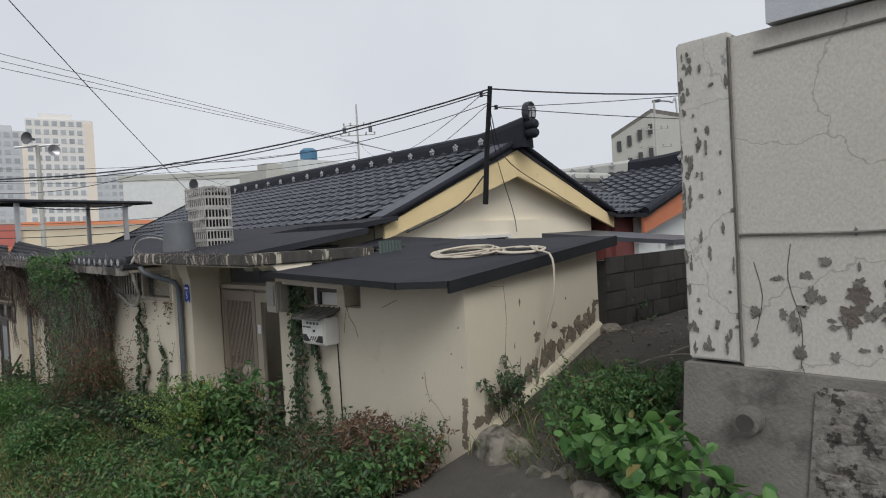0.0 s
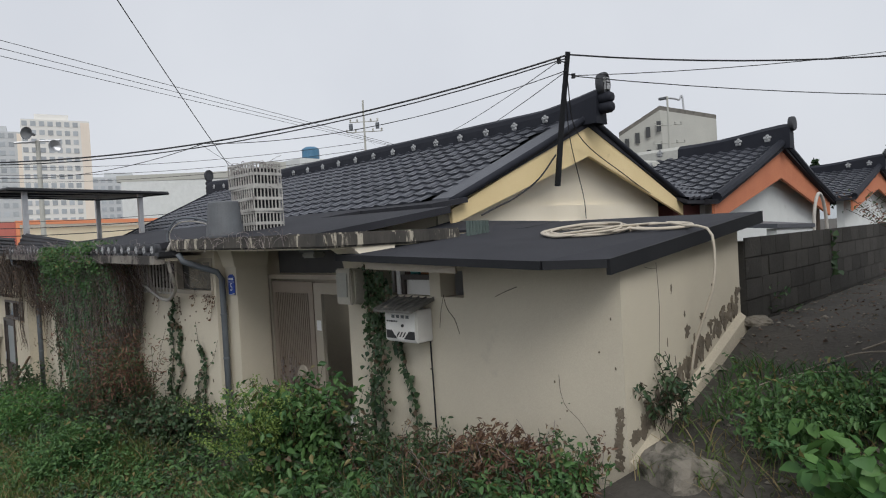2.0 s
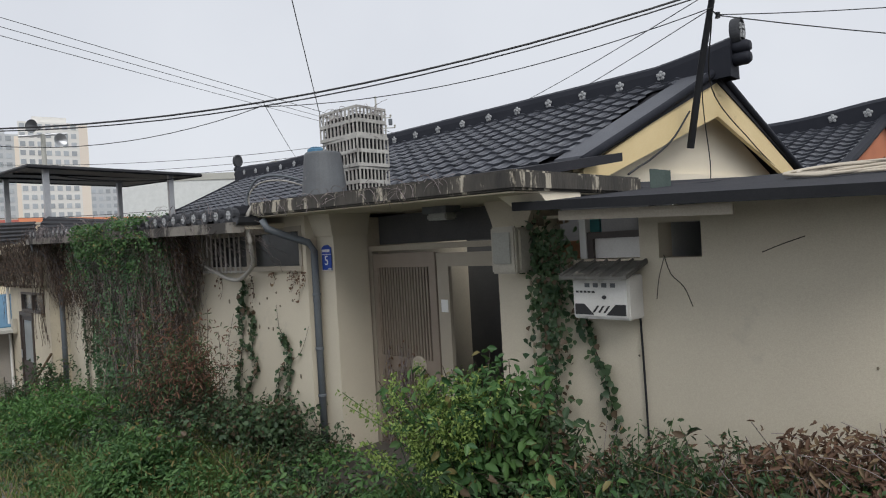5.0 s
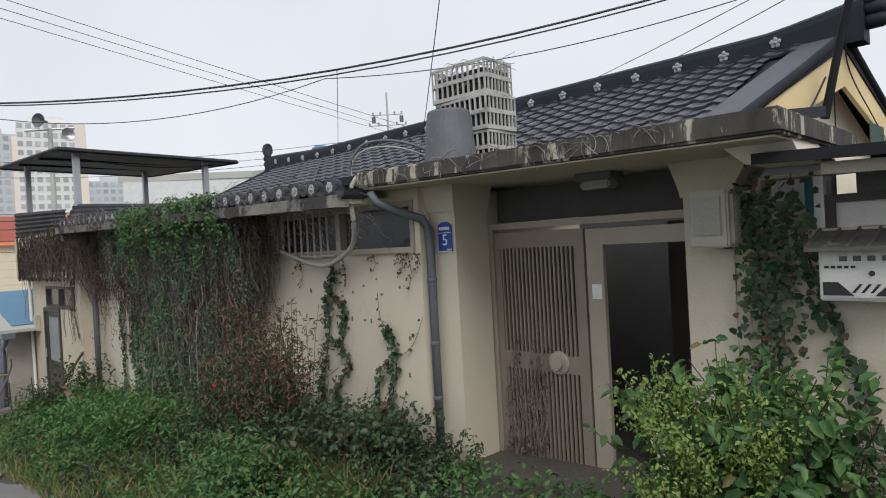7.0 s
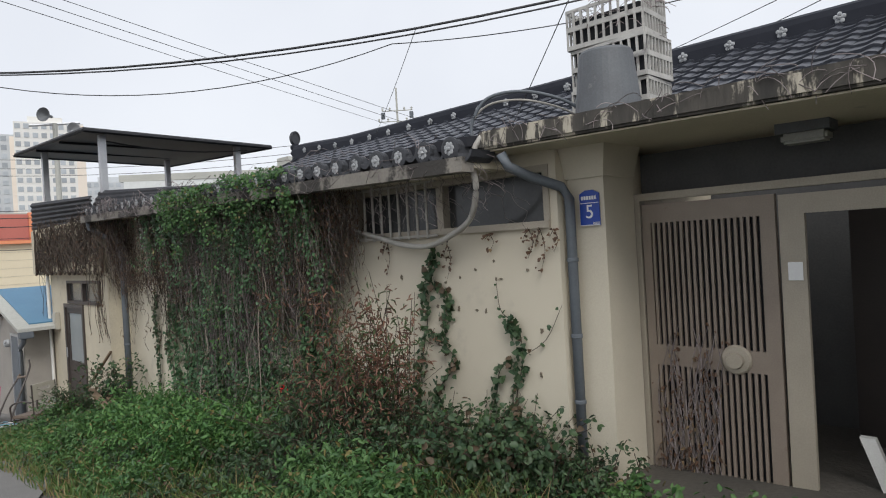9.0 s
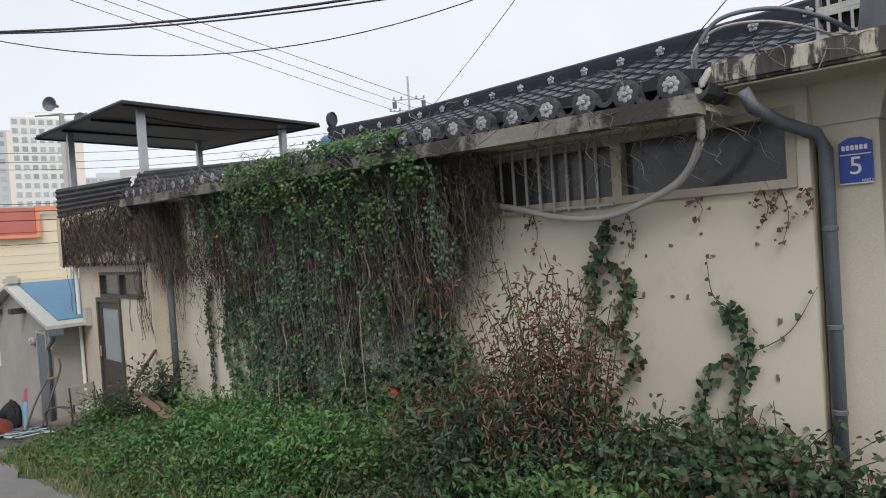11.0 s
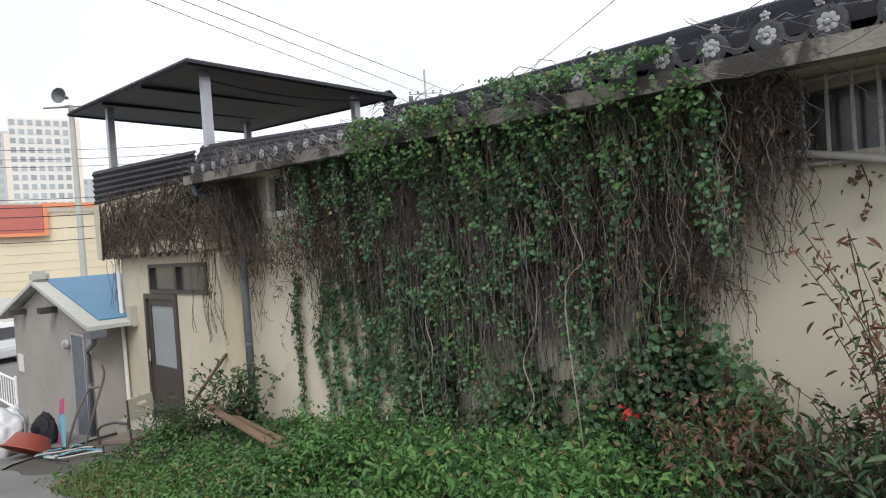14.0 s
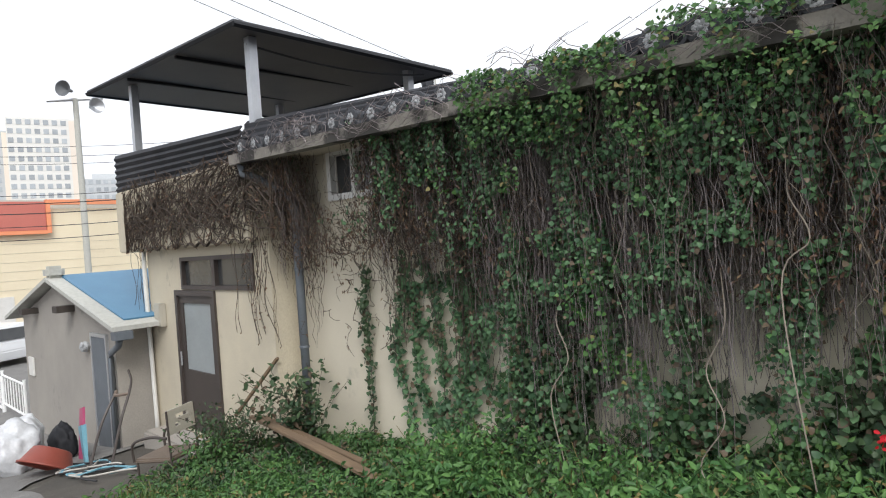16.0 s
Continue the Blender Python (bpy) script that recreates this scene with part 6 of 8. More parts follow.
def lumpy(name, label, category, at, size, mat, seed, amp=.25):
    bm = bmesh.new()
    bmesh.ops.create_icosphere(bm, subdivisions=4, radius=1)
    for v in bm.verts:
        k = 1 + amp * noise.noise(v.co * 1.8 + Vector((seed, 0, 0))) + amp * .5 * noise.noise(v.co * 5 + Vector((seed, 3, 0)))
        v.co = Vector((at[0] + v.co.x * size[0] * k, at[1] + v.co.y * size[1] * k, at[2] + max(-.9, v.co.z) * size[2] * k + size[2] * .8))
    return single(name, bm, mat, label, category, smooth=True)


lumpy("plastic_sack", "pale translucent plastic sack full of rubbish", "sack", (-20.75, 1.32, gz(-20.75, 1.0)), (.34, .30, .36), BAG, 1)
lumpy("plastic_sack", "crumpled grey plastic sack by the shed", "sack", (-21.5, 1.62, gz(-21.5, 1.0)), (.30, .24, .36), BAG, 5)
lumpy("rubbish_sack", "dark rubbish sack behind the basin", "sack", (-20.95, 1.95, gz(-20.95, 1.0)), (.26, .16, .27), BLACK_METAL, 9)
lid_z = gz(-20.4, 1.9)
single("pink_shovel", prism(([(-20.42, 1.98, lid_z + .02), (-20.24, 1.98, lid_z + .02), (-20.24, 2.02, lid_z + .02), (-20.42, 2.02, lid_z + .02)], [(-20.66, 2.10, lid_z + .62), (-20.52, 2.10, lid_z + .66), (-20.52, 2.13, lid_z + .66), (-20.66, 2.13, lid_z + .62)])), PINK, "pink plastic lid leaning on the shed", "lid")
single("blue_scoop", prism(([(-19.98, 1.92, lid_z + .05), (-19.86, 1.90, lid_z + .05), (-19.86, 1.94, lid_z + .05), (-19.98, 1.96, lid_z + .05)], [(-20.34, 1.98, lid_z + .46), (-20.20, 1.98, lid_z + .50), (-20.20, 2.04, lid_z + .50), (-20.34, 2.04, lid_z + .46)])), TEAL, "pale blue plastic scoop leaning by the basin", "scoop")
for k, (mat, lab, r) in enumerate(((TEAL, "pale green hose lying in loops", .013), (TUBE, "pale hose lying in loops", .011), (CABLE, "black cable lying on the ground", .012))):
    pts = []
    for i in range(14):
        x = -18.5 - .09 * i + .25 * math.sin(i * 1.1 + k)
        y = 1.75 + .25 * math.sin(i * .9 + 2 * k)
        pts.append((x, y, gz(x, 1) + .04 + .02 * (i % 2)))
    single("ground_hose", tubed(curve_points(pts, 4), r, 6), mat, lab, "hose", smooth=True)

# broken chair
ch = thing("broken_chair", "rusty steel chair with a worn brown seat", "chair", (-18.9, 2.2, -1.9))
cx, cy = -17.65, 2.08
cz = gz(cx, 1.5) - .24
turn = Matrix.Translation((cx, cy, cz)) @ Matrix.Rotation(radians(-62), 4, "Z") @ Matrix.Rotation(radians(4), 4, "X")


def turned(bm):
    bmesh.ops.transform(bm, matrix=turn, verts=bm.verts)
    return bm


part("seat", turned(boxes((-.22, .22, -.22, .22, .42, .47), bevel=.015)), CHAIR_SEAT, ch, "worn brown vinyl seat")
part("backrest", turned(pierced(-.19, .19, .2, .225, .68, .92, [(-.12, -.05, .74, .78), (.03, .10, .74, .78), (-.10, .08, .82, .86)])), BEIGE_PLASTIC, ch, "pale cracked backrest")
for x in (-.2, .2):
    part("leg", turned(tubed([(x, -.2, 0), (x, -.2, .42)], .012, 6)), DOOR_BROWN, ch)
    part("back_post", turned(tubed([(x, .24, 0), (x, .21, .45), (x, .22, .92)], .012, 6)), DOOR_BROWN, ch)
    part("armrest", turned(tubed(curve_points([(x * 1.1, .2, .66), (x * 1.15, 0, .68), (x * 1.15, -.2, .62), (x * 1.1, -.22, .44)]), .014, 6)), DOOR_BROWN, ch)
tr = thing("hand_cart_frame", "rusty bent hand-cart frame beside the chair", "cart", (-19.6, 2.3, -1.9))
z0 = gz(-19.6, 1.5)
part("frame", tubed(curve_points([(-19.1, 1.95, z0 + .03), (-19.4, 2.2, z0 + .5), (-19.55, 2.4, z0 + .9), (-19.75, 2.45, z0 + 1.05)]), .016, 6), DOOR_BROWN, tr)
part("frame", tubed(curve_points([(-19.35, 1.8, z0 + .03), (-19.65, 2.05, z0 + .45), (-19.8, 2.3, z0 + .8)]), .016, 6), DOOR_BROWN, tr)
part("handle", tubed(curve_points([(-19.5, 2.35, z0 + .8), (-19.65, 2.25, z0 + .78), (-19.8, 2.3, z0 + .8)]), .022, 6), CHAIR_SEAT, tr)
step = single("door_step", boxes((-19.9, -18.0, 2.62, 3.0, -2.3, -1.76), bevel=.03), SHED_WALL, "worn concrete step below the brown door", "step")


# planks leaning in the weeds
def plank(a, b, w, t_, label):
    a, b = Vector(a), Vector(b)
    d = (b - a).normalized()
    s = d.cross(Vector((0, 0, 1))).normalized() * (w / 2)
    u = s.cross(d).normalized() * t_
    bm = prism(([a - s, a + s, a + s + u, a - s + u], [b - s, b + s, b + s + u, b - s + u]))
    bmesh.ops.bevel(bm, geom=list(bm.edges), offset=.006, segments=1, affect="EDGES")
    return single("timber_plank", bm, WOOD, label, "plank", "planks in the weeds")


plank((-16.95, 2.66, -1.16), (-13.95, 2.15, -1.13), .085, .035, "long weathered timber plank lying in weeds")
plank((-17.0, 2.80, -1.22), (-15.0, 2.50, -1.20), .06, .04, "split weathered timber batten in weeds")
plank((-17.5, 2.75, -1.25), (-16.95, 2.98, -.62), .045, .03, "short batten leaning on the wall")

# white car on the far lot
car = thing("parked_car", "white parked estate car with dark windows", "car", (-38, 5.0, -3))


def car_shell():
    """A hood, cabin and tail from stations across the width."""
    prof = [(-2.2, .45, .75), (-2.1, .35, .95), (-1.2, .3, 1.02), (-.5, .3, 1.45), (.9, .3, 1.55), (1.9, .3, 1.42), (2.2, .4, .95), (2.25, .5, .7)]
    bm, prev = bmesh.new(), None
    for x, lo, hi in prof:
        ring = [bm.verts.new(p) for p in ((x, -.82, lo), (x, -.88, (lo + min(hi, .95)) / 2), (x, -.84, min(hi, .95)), (x, -.62, hi), (x, .62, hi), (x, .84, min(hi, .95)), (x, .88, (lo + min(hi, .95)) / 2), (x, .82, lo))]
        if prev:
            for k in range(8):
                bm.faces.new((prev[k], ring[k], ring[(k + 1) % 8], prev[(k + 1) % 8]))
        else:
            bm.faces.new(ring)
        prev = ring
    bm.faces.new(prev[::-1])
    bmesh.ops.bevel(bm, geom=list(bm.edges), offset=.04, segments=2, affect="EDGES")
    return bm


CAR_AT = Matrix.Translation((-38.0, 4.0, -2.98)) @ Matrix.Rotation(radians(115), 4, "Z")


def carred(bm):
    bmesh.ops.transform(bm, matrix=CAR_AT, verts=bm.verts)
    return bm


part("body", carred(car_shell()), CAR_PAINT, car, smooth=False)
part("windscreen", carred(prism(([(-1.12, -.62, 1.07), (-1.12, .62, 1.07), (-.56, .56, 1.44), (-.56, -.56, 1.44)], [(-1.15, -.62, 1.085), (-1.15, .62, 1.085), (-.59, .56, 1.455), (-.59, -.56, 1.455)]))), WINDOW_DARK, car, "dark windscreen")
for s in (-1, 1):
    part("side_window", carred(prism(([(-.45, s * .80, 1.0), (1.8, s * .80, 1.0), (1.6, s * .68, 1.38), (-.2, s * .68, 1.40)], [(-.45, s * .86, 1.0), (1.8, s * .86, 1.0), (1.6, s * .73, 1.38), (-.2, s * .73, 1.40)]))), WINDOW_DARK, car)
    part("headlight", carred(boxes((-2.25, -2.1, s * .65 - .14, s * .65 + .14, .72, .86), bevel=.03)), CAP, car, "clear headlight")
    for x in (-1.4, 1.4):
        wheel = part("wheel", carred(lathe([(.2, -.1), (.32, -.1), (.34, -.06), (.34, .06), (.32, .1), (.2, .1)], (x, s * .80, .33), "y", 20)), BLACK_PAINT, car, "black tyre")
        part("rim", carred(lathe([(.02, -.115), (.19, -.115), (.19, .115), (.02, .115)], (x, s * .80, .33), "y", 14)), GALV, wheel)
part("grille", carred(boxes((-2.27, -2.18, -.45, .45, .55, .75), bevel=.02)), BLACK_PAINT, car)
part("bumper", carred(boxes((-2.3, -2.1, -.8, .8, .3, .5), bevel=.04)), CAR_PAINT, car)
part("number_plate", carred(boxes((-2.315, -2.30, -.25, .25, .36, .47))), WHITE_PAINT, car)

# white railings on the lot
for k in range(3):
    fx, fy = -27.5 - k * 2.1, 2.7
    fn = thing("white_railing", "low white tubular steel railing", "railing", (fx, fy, -2.7), "railings on the lot")
    zf = gz(fx, 1) + .02
    for z in (.15, .8):
        part("rail", tubed([(fx - 1, fy, zf + z), (fx + 1, fy, zf + z)], .025, 6), WHITE_PAINT, fn)
    for i in range(9):
        part("upright", tubed([(fx - 1 + i * .25, fy, zf + .15), (fx - 1 + i * .25, fy, zf + .8)], .012, 5), WHITE_PAINT, fn)
    for x in (-1, 1):
        part("post", tubed([(fx + x, fy, zf - .05), (fx + x, fy, zf + .9)], .03, 8), WHITE_PAINT, fn)

# ---- across the lot: shop building with a red and orange sign band ----
shop = thing("shop_building", "pale yellow shop with a red and orange sign band", "building", (-52, 14, -3))
SXF = -48.0
part("wall", boxes((SXF - 10, SXF, -14, 40, -3.2, 3.4)), YELLOW_PANEL, shop)
part("sign_band", boxes((SXF - .02, SXF + .25, -14, 8.6, 2.3, 3.75), bevel=.03), RED_SIGN, shop, "red sign band")
part("sign_border", boxes((SXF, SXF + .30, 8.6, 8.80, 2.15, 3.85)), ORANGE_SIGN, shop, "orange sign border")
part("sign_border", boxes((SXF, SXF + .30, -14, 8.6, 2.12, 2.3)), ORANGE_SIGN, shop)
part("sign_top", boxes((SXF, SXF + .28, 8.80, 40, 3.6, 3.85)), ORANGE_SIGN, shop, "orange upper trim")
for z in np.arange(-.6, 2.0, .45):
    part("cladding_joint", boxes((SXF - .01, SXF + .012, -14, 40, z, z + .012)), BEIGE_PLASTIC, shop)
for y0 in (-10, -4, 2):
    part("shutter", boxes((SXF - .01, SXF + .05, y0, y0 + 5, -3, -.9)), WHITE_PLASTIC, shop, "white roller shutter")
for y0 in (8.2, 12.5, 17):
    part("window", boxes((SXF - .01, SXF + .04, y0, y0 + 3, -1.6, -.7)), WINDOW_DARK, shop)
part("upstand", boxes((SXF - 9.5, SXF - .6, -12, 39, 3.4, 3.9)), PALE_CONC, shop)

# loudspeaker pole
sp = thing("loudspeaker_pole", "concrete pole with two horn loudspeakers", "pole", (-44, 9.3, -3))
part("pole", tubed([(-44.2, 9.3, -3), (-44.2, 9.3, 8.3)], .16, 12, .12), PALE_CONC, sp)
part("crossbar", tubed([(-44.6, 8.2, 8.15), (-43.8, 10.4, 8.35)], .07, 6), GALV, sp)
for y, z, s in ((9.0, 8.62, 1), (9.95, 7.95, -1)):
    bm = lathe([(.07, -.2), (.09, 0), (.14, .2), (.34, .42), (.37, .44), (.30, .38), (.02, .1)], (0, 0, 0), "x", 18)
    bmesh.ops.transform(bm, matrix=Matrix.Translation((-44.0, y, z)) @ Matrix.Rotation(radians(-50 if s > 0 else 10), 4, "Z"), verts=bm.verts)
    part("horn", bm, GREY_PLASTIC if s > 0 else GALV, sp, "grey loudspeaker horn", smooth=True)


def power_pole(x, y, z0, z1, label, arms):
    t = thing("power_pole", label, "pole", (x, y, z0), "power poles")
    part("pole", tubed([(x, y, z0), (x, y, z1)], .12, 10, .07), PALE_CONC, t)
    for k, (z, half) in enumerate(arms):
        a, b = (x - half * .7, y - half * .7, z), (x + half * .7, y + half * .7, z)
        part("crossarm", tubed([a, b], .04, 5), PALE_CONC, t)
        for u in (-1, -.5, .5, 1):
            part("insulator", lathe([(.03, 0), (.09, .04), (.05, .12), (.09, .18), (.03, .26)], (x + half * .7 * u, y + half * .7 * u, z), "z", 8), PALE_CONC, t)
    return t


pp = power_pole(-41.8, 31.4, -3, 12.6, "tall power pole with crossarms and transformers", ((10.9, 1.1), (10.1, 1.4)))
for u in (-1, 1):
    part("transformer", lathe([(.05, -.25), (.15, -.23), (.16, 0), (.15, .23), (.05, .25)], (-41.8 + u * .75, 31.4 + u * .75, 10.55), "z", 12), PIPE, pp)
# pale all over, fittings too: the haze is in this pole's colour
pp2 = power_pole(-24, 47, 0, 11.2, "haze-paled grey power pole with crossarms beyond the houses", ((9.0, 1.0), (7.6, 1.2)))
st = thing("street_lamp", "tall grey street lamp with a bent arm", "street lamp", (-36, 76, 0))
part("pole", tubed(curve_points([(-36.2, 76.7, -2), (-36.2, 76.7, 15.5), (-36.6, 76.2, 16.6), (-37.6, 75, 16.9)]), .12, 8), GALV, st)
part("lantern", boxes((-38.4, -37.4, 74.6, 75.1, 16.7, 17.0), bevel=.05), GREY_PLASTIC, st)

# white low building and rooftop water tanks behind the roofs
wbld = thing("white_building", "long white flat-roofed building behind the roofs", "building", (-100, 37, -3))
part("wall", prism(([(-106, 33.5, -3), (-84, 62, -3), (-90, 68, -3), (-112, 40, -3)], [(-106, 33.5, 12.6), (-84, 62, 12.6), (-90, 68, 12.6), (-112, 40, 12.6)])), WHITE_WALL, wbld)
part("parapet", prism(([(-106.4, 33, 12.6), (-83.5, 62, 12.6), (-90, 68.5, 12.6), (-112.5, 40, 12.6)], [(-106.4, 33, 13.6), (-83.5, 62, 13.6), (-90, 68.5, 13.6), (-112.5, 40, 13.6)])), PALE_CONC, wbld)
wb2 = thing("grey_building", "low grey building behind the tiled ridge", "building", (-60, 50, -3))
part("wall", boxes((-66, -60, 33, 40, -3, 9.4)), PALE_CONC, wb2)
part("roof_room", boxes((-62, -60.0, 33.1, 35, 9.4, 10.1)), PALE_CONC, wb2)
tank = thing("water_tank", "blue-capped rooftop water tank", "water tank", (-70, 58, 13))
part("house", boxes((-74, -70, 43, 49.3, -3.2, 12.2)), WHITE_WALL, tank)
part("tank", lathe([(1.0, 0), (1.1, .2), (1.1, 1.3), (.7, 1.6), (.2, 1.65)], (-71.2, 45.4, 12.2), "z", 18), BLUE_SHEET, tank)


# ---- apartment towers far off, haze painted into their colours ----
def tower(at, w, d, h, yaw, label, floors, bays, mat):
    t = thing("apartment_tower", label, "apartment building", at, "apartment towers")
    m = Matrix.Translation(at) @ Matrix.Rotation(radians(yaw), 4, "Z")

    def put(bm):
        bmesh.ops.transform(bm, matrix=m, verts=bm.verts)
        return bm
    part("wall", put(boxes((-w / 2, w / 2, -d / 2, d / 2, 0, h))), mat, t)
    part("roof", put(boxes((-w * .3, w * .2, -d * .3, d * .3, h, h + 2.2))), mat, t)
    part("corner_band", put(boxes((w / 2 - 2.6, w / 2 + .12, -d / 2 - .12, -d / 2 + 2.2, 0, h - .6))), APART_SIDE, t, "warm beige corner band")
    fh = h / floors
    win = mesh_of(boxes((0, (w - 2.8) / bays * .62, -.12, .1, 0, fh * .55)), HAZED_WINDOW)
    for i in range(bays):
        for j in range(max(0, floors - 14), floors):
            o = new("window", win)
            o.parent = t
            o.matrix_parent_inverse = t.matrix_world.inverted()
            o.matrix_basis = m @ Matrix.Translation((-w / 2 + (w - 2.8) / bays * (i + .14), -d / 2, j * fh + fh * .25))
    return t


tower((-252, 60, -5), 20, 10, 53.5, 78, "high-rise apartment tower paled by haze in its colours", 18, 7, APART)
tower((-262, 44, -5), 18, 12, 50, 78, "grey high-rise apartment tower with haze in its colours", 17, 6, APART_GREY)
tower((-300, 96, -5), 22, 12, 40, 70, "lower apartment block with haze in its colours", 13, 7, APART_GREY)
# far wooded hill, its haze put into the base colour
hill = bmesh.new()
rows_ = []
for i in range(60):
    a = radians(100 + i * 2.2)
    dist = 900
    x, y = dist * math.cos(a), dist * math.sin(a)
    h = 30 + 22 * noise.noise((i * .16, 3, 0)) + 8 * noise.noise((i * .6, 9, 0))
    rows_.append((hill.verts.new((x, y, -8)), hill.verts.new((x * 1.03, y * 1.03, h * .7)), hill.verts.new((x * 1.1, y * 1.1, h))))
for a, b in zip(rows_, rows_[1:]):
    for k in range(2):
        hill.faces.new((a[k], b[k], b[k + 1], a[k + 1]))
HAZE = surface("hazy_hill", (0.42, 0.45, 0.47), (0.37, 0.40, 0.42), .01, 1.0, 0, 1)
single("backdrop_hill", hill, HAZE, "low wooded hills on the horizon, haze in their colour", "hill", kind="structure", smooth=True)


# ---- plants ----
def np_ground(x, y):
    return np.array([ground_z(a, b) for a, b in zip(x, y)])


def foliage(name, label, category, pts, out, size, mat, stems=None, stem_mat=None, stem_r=.003, kind="", group="", **kw):
    """A plant: one mesh of leaves and one of stems under it."""
    c = pts.mean(axis=0)
    t = thing(name, label, category, (float(c[0]), float(c[1]), float(pts[:, 2].min())), group, kind)
    tagged(part("foliage", leaves(pts, out, size, mat, **kw), mat, t), kind="stuff")
    if stems is not None:
        tagged(part("stemwork", strands(stems, stem_r, stem_mat), stem_mat, t), kind="stuff")
    return t


def stems_up(n, sample, height, lean=.25, bends=5):
    """n stems rooted at sample() -> (x, y), rising by height(x, y) with a lean; (n, bends, 3)."""
    xy = sample(n)
    z = np_ground(xy[:, 0], xy[:, 1])
    h = height(xy[:, 0], xy[:, 1]) * rng.uniform(.55, 1.12, n)
    tilt = rng.normal(0, lean, (n, 2))
    tilt[:, 1] -= .10
    s = np.linspace(0, 1, bends)[None, :, None]
    line = np.zeros((n, bends, 3))
    line[:, :, 0] = xy[:, :1] + (tilt[:, :1] * h[:, None]) * s[:, :, 0] ** 1.6
    line[:, :, 1] = xy[:, 1:] + (tilt[:, 1:] * h[:, None]) * s[:, :, 0] ** 1.6
    line[:, :, 2] = z[:, None] + h[:, None] * (s[:, :, 0] - .12 * s[:, :, 0] ** 3)
    return line


def leaves_on(lines, per, low=.35, spread=.05):
    """Leaf points along lines, with directions away from the stem."""
    n, k, _ = lines.shape
    s = rng.uniform(low, 1.0, (n, per)) * (k - 1)
    i = np.clip(s.astype(int), 0, k - 2)
    f = (s - i)[..., None]
    p = lines[np.arange(n)[:, None], i] * (1 - f) + lines[np.arange(n)[:, None], i + 1] * f
    p = p.reshape(-1, 3)
    a = rng.uniform(0, 2 * math.pi, len(p))
    out = np.stack([.55 * np.cos(a), .55 * np.sin(a) - .25, np.full(len(p), .75)], axis=1)
    off = np.stack([np.cos(a), np.sin(a), rng.uniform(-.3, .5, len(p))], axis=1) * rng.uniform(0, spread, (len(p), 1))
    return p + off, out


def in_band(x0, x1, y0, y1, power=1.0):
    def sample(n):
        x = rng.uniform(x0, x1, n)
        return np.stack([x, y0 + (y1 - y0) * rng.uniform(0, 1, n) ** power], axis=1)
    return sample


def patchy(x, y, f, seed):
    return np.array([noise.noise((a * f, b * f, seed)) for a, b in zip(x, y)])


def bank_height(x, y):
    """How high the weeds stand: low by the lane, high by the wall."""
    base = np.interp(y, (1.0, 1.3, 1.8, 2.4, 3.2), (.10, .22, .42, .56, .56))
    base = base * np.interp(x, (-19.5, -18, -17, -14.6, -14, -9, -8.4, -8.1, -6.9, -6.5, -5.5, -4.2, -3.6), (.2, .3, .42, .5, .95, .9, .55, .3, .3, .75, .85, .9, .8))
    return base * (1 + .35 * patchy(x, y, 1.3, 4.0))


def clear(lines, depth=.0):
    """Keeps plants out of the porch mouth and behind the walls."""
    x, y = lines[:, 0, 0], lines[:, 0, 1]
    ok = ~((x > -8.1) & (x < -6.7) & (y > 2.75))
    return lines[ok]


# carpet of weeds along the lane, species by species
L = clear(stems_up(2900, in_band(-16.8, -3.55, 1.15, 3.35, .8), bank_height))
keep = patchy(L[:, 0, 0], L[:, 0, 1], .9, 1.0) + np.interp(L[:, 0, 0], (-16, -12, -9, -6), (.25, .15, -.1, 0)) > -.02
G = L[keep]
p, o = leaves_on(G, 26, .3, .07)
foliage("green_weeds", "dense fresh green broad-leaved weeds along the wall", "weeds", p, o, .043, LEAF_WEED, G, LEAF_WEED, .0028, kind="stuff", wide=.6)
D_ = L[~keep]
p, o = leaves_on(D_, 20, .25, .07)
foliage("dark_weeds", "dark tangled weeds below the wall", "weeds", p, o, .045, LEAF_DARK, D_, BARK, .0028, kind="stuff", wide=.55)
# low fresh growth near the lane
B = stems_up(1500, in_band(-17.0, -11.3, 1.3, 2.35, .9), lambda x, y: bank_height(x, y) * .95)
B = B[patchy(B[:, 0, 0], B[:, 0, 1], .8, 8.0) > -.15]
p, o = leaves_on(B, 22, .3, .06)
foliage("fresh_weeds", "bright green young weeds beside the lane", "weeds", p, o, .042, LEAF_BRIGHT, B, LEAF_BRIGHT, .0025, kind="stuff", wide=.5)
B = stems_up(420, in_band(-17.5, -14.5, 1.7, 2.9, 1), lambda x, y: bank_height(x, y) * .9)
p, o = leaves_on(B, 12, .3, .06)
foliage("bank_weeds", "mixed weeds round the fallen planks", "weeds", p, o, .05, LEAF_DARK, B, STEM_PALE, .003, kind="stuff", wide=.5)
# creeping mat that hides the soil
n = 15000
xy = in_band(-17.5, -3.6, 1.05, 3.3, .9)(n)
z = np_ground(xy[:, 0], xy[:, 1])
p = np.column_stack([xy, z + rng.uniform(.02, .16, n) * np.interp(xy[:, 1], (1.05, 1.7), (.3, 1))])
o = np.tile([0, -.25, .8], (n, 1))
foliage("ground_cover", "low creeping green ground cover", "ground cover", p, o, .055, LEAF_WEED, kind="stuff")


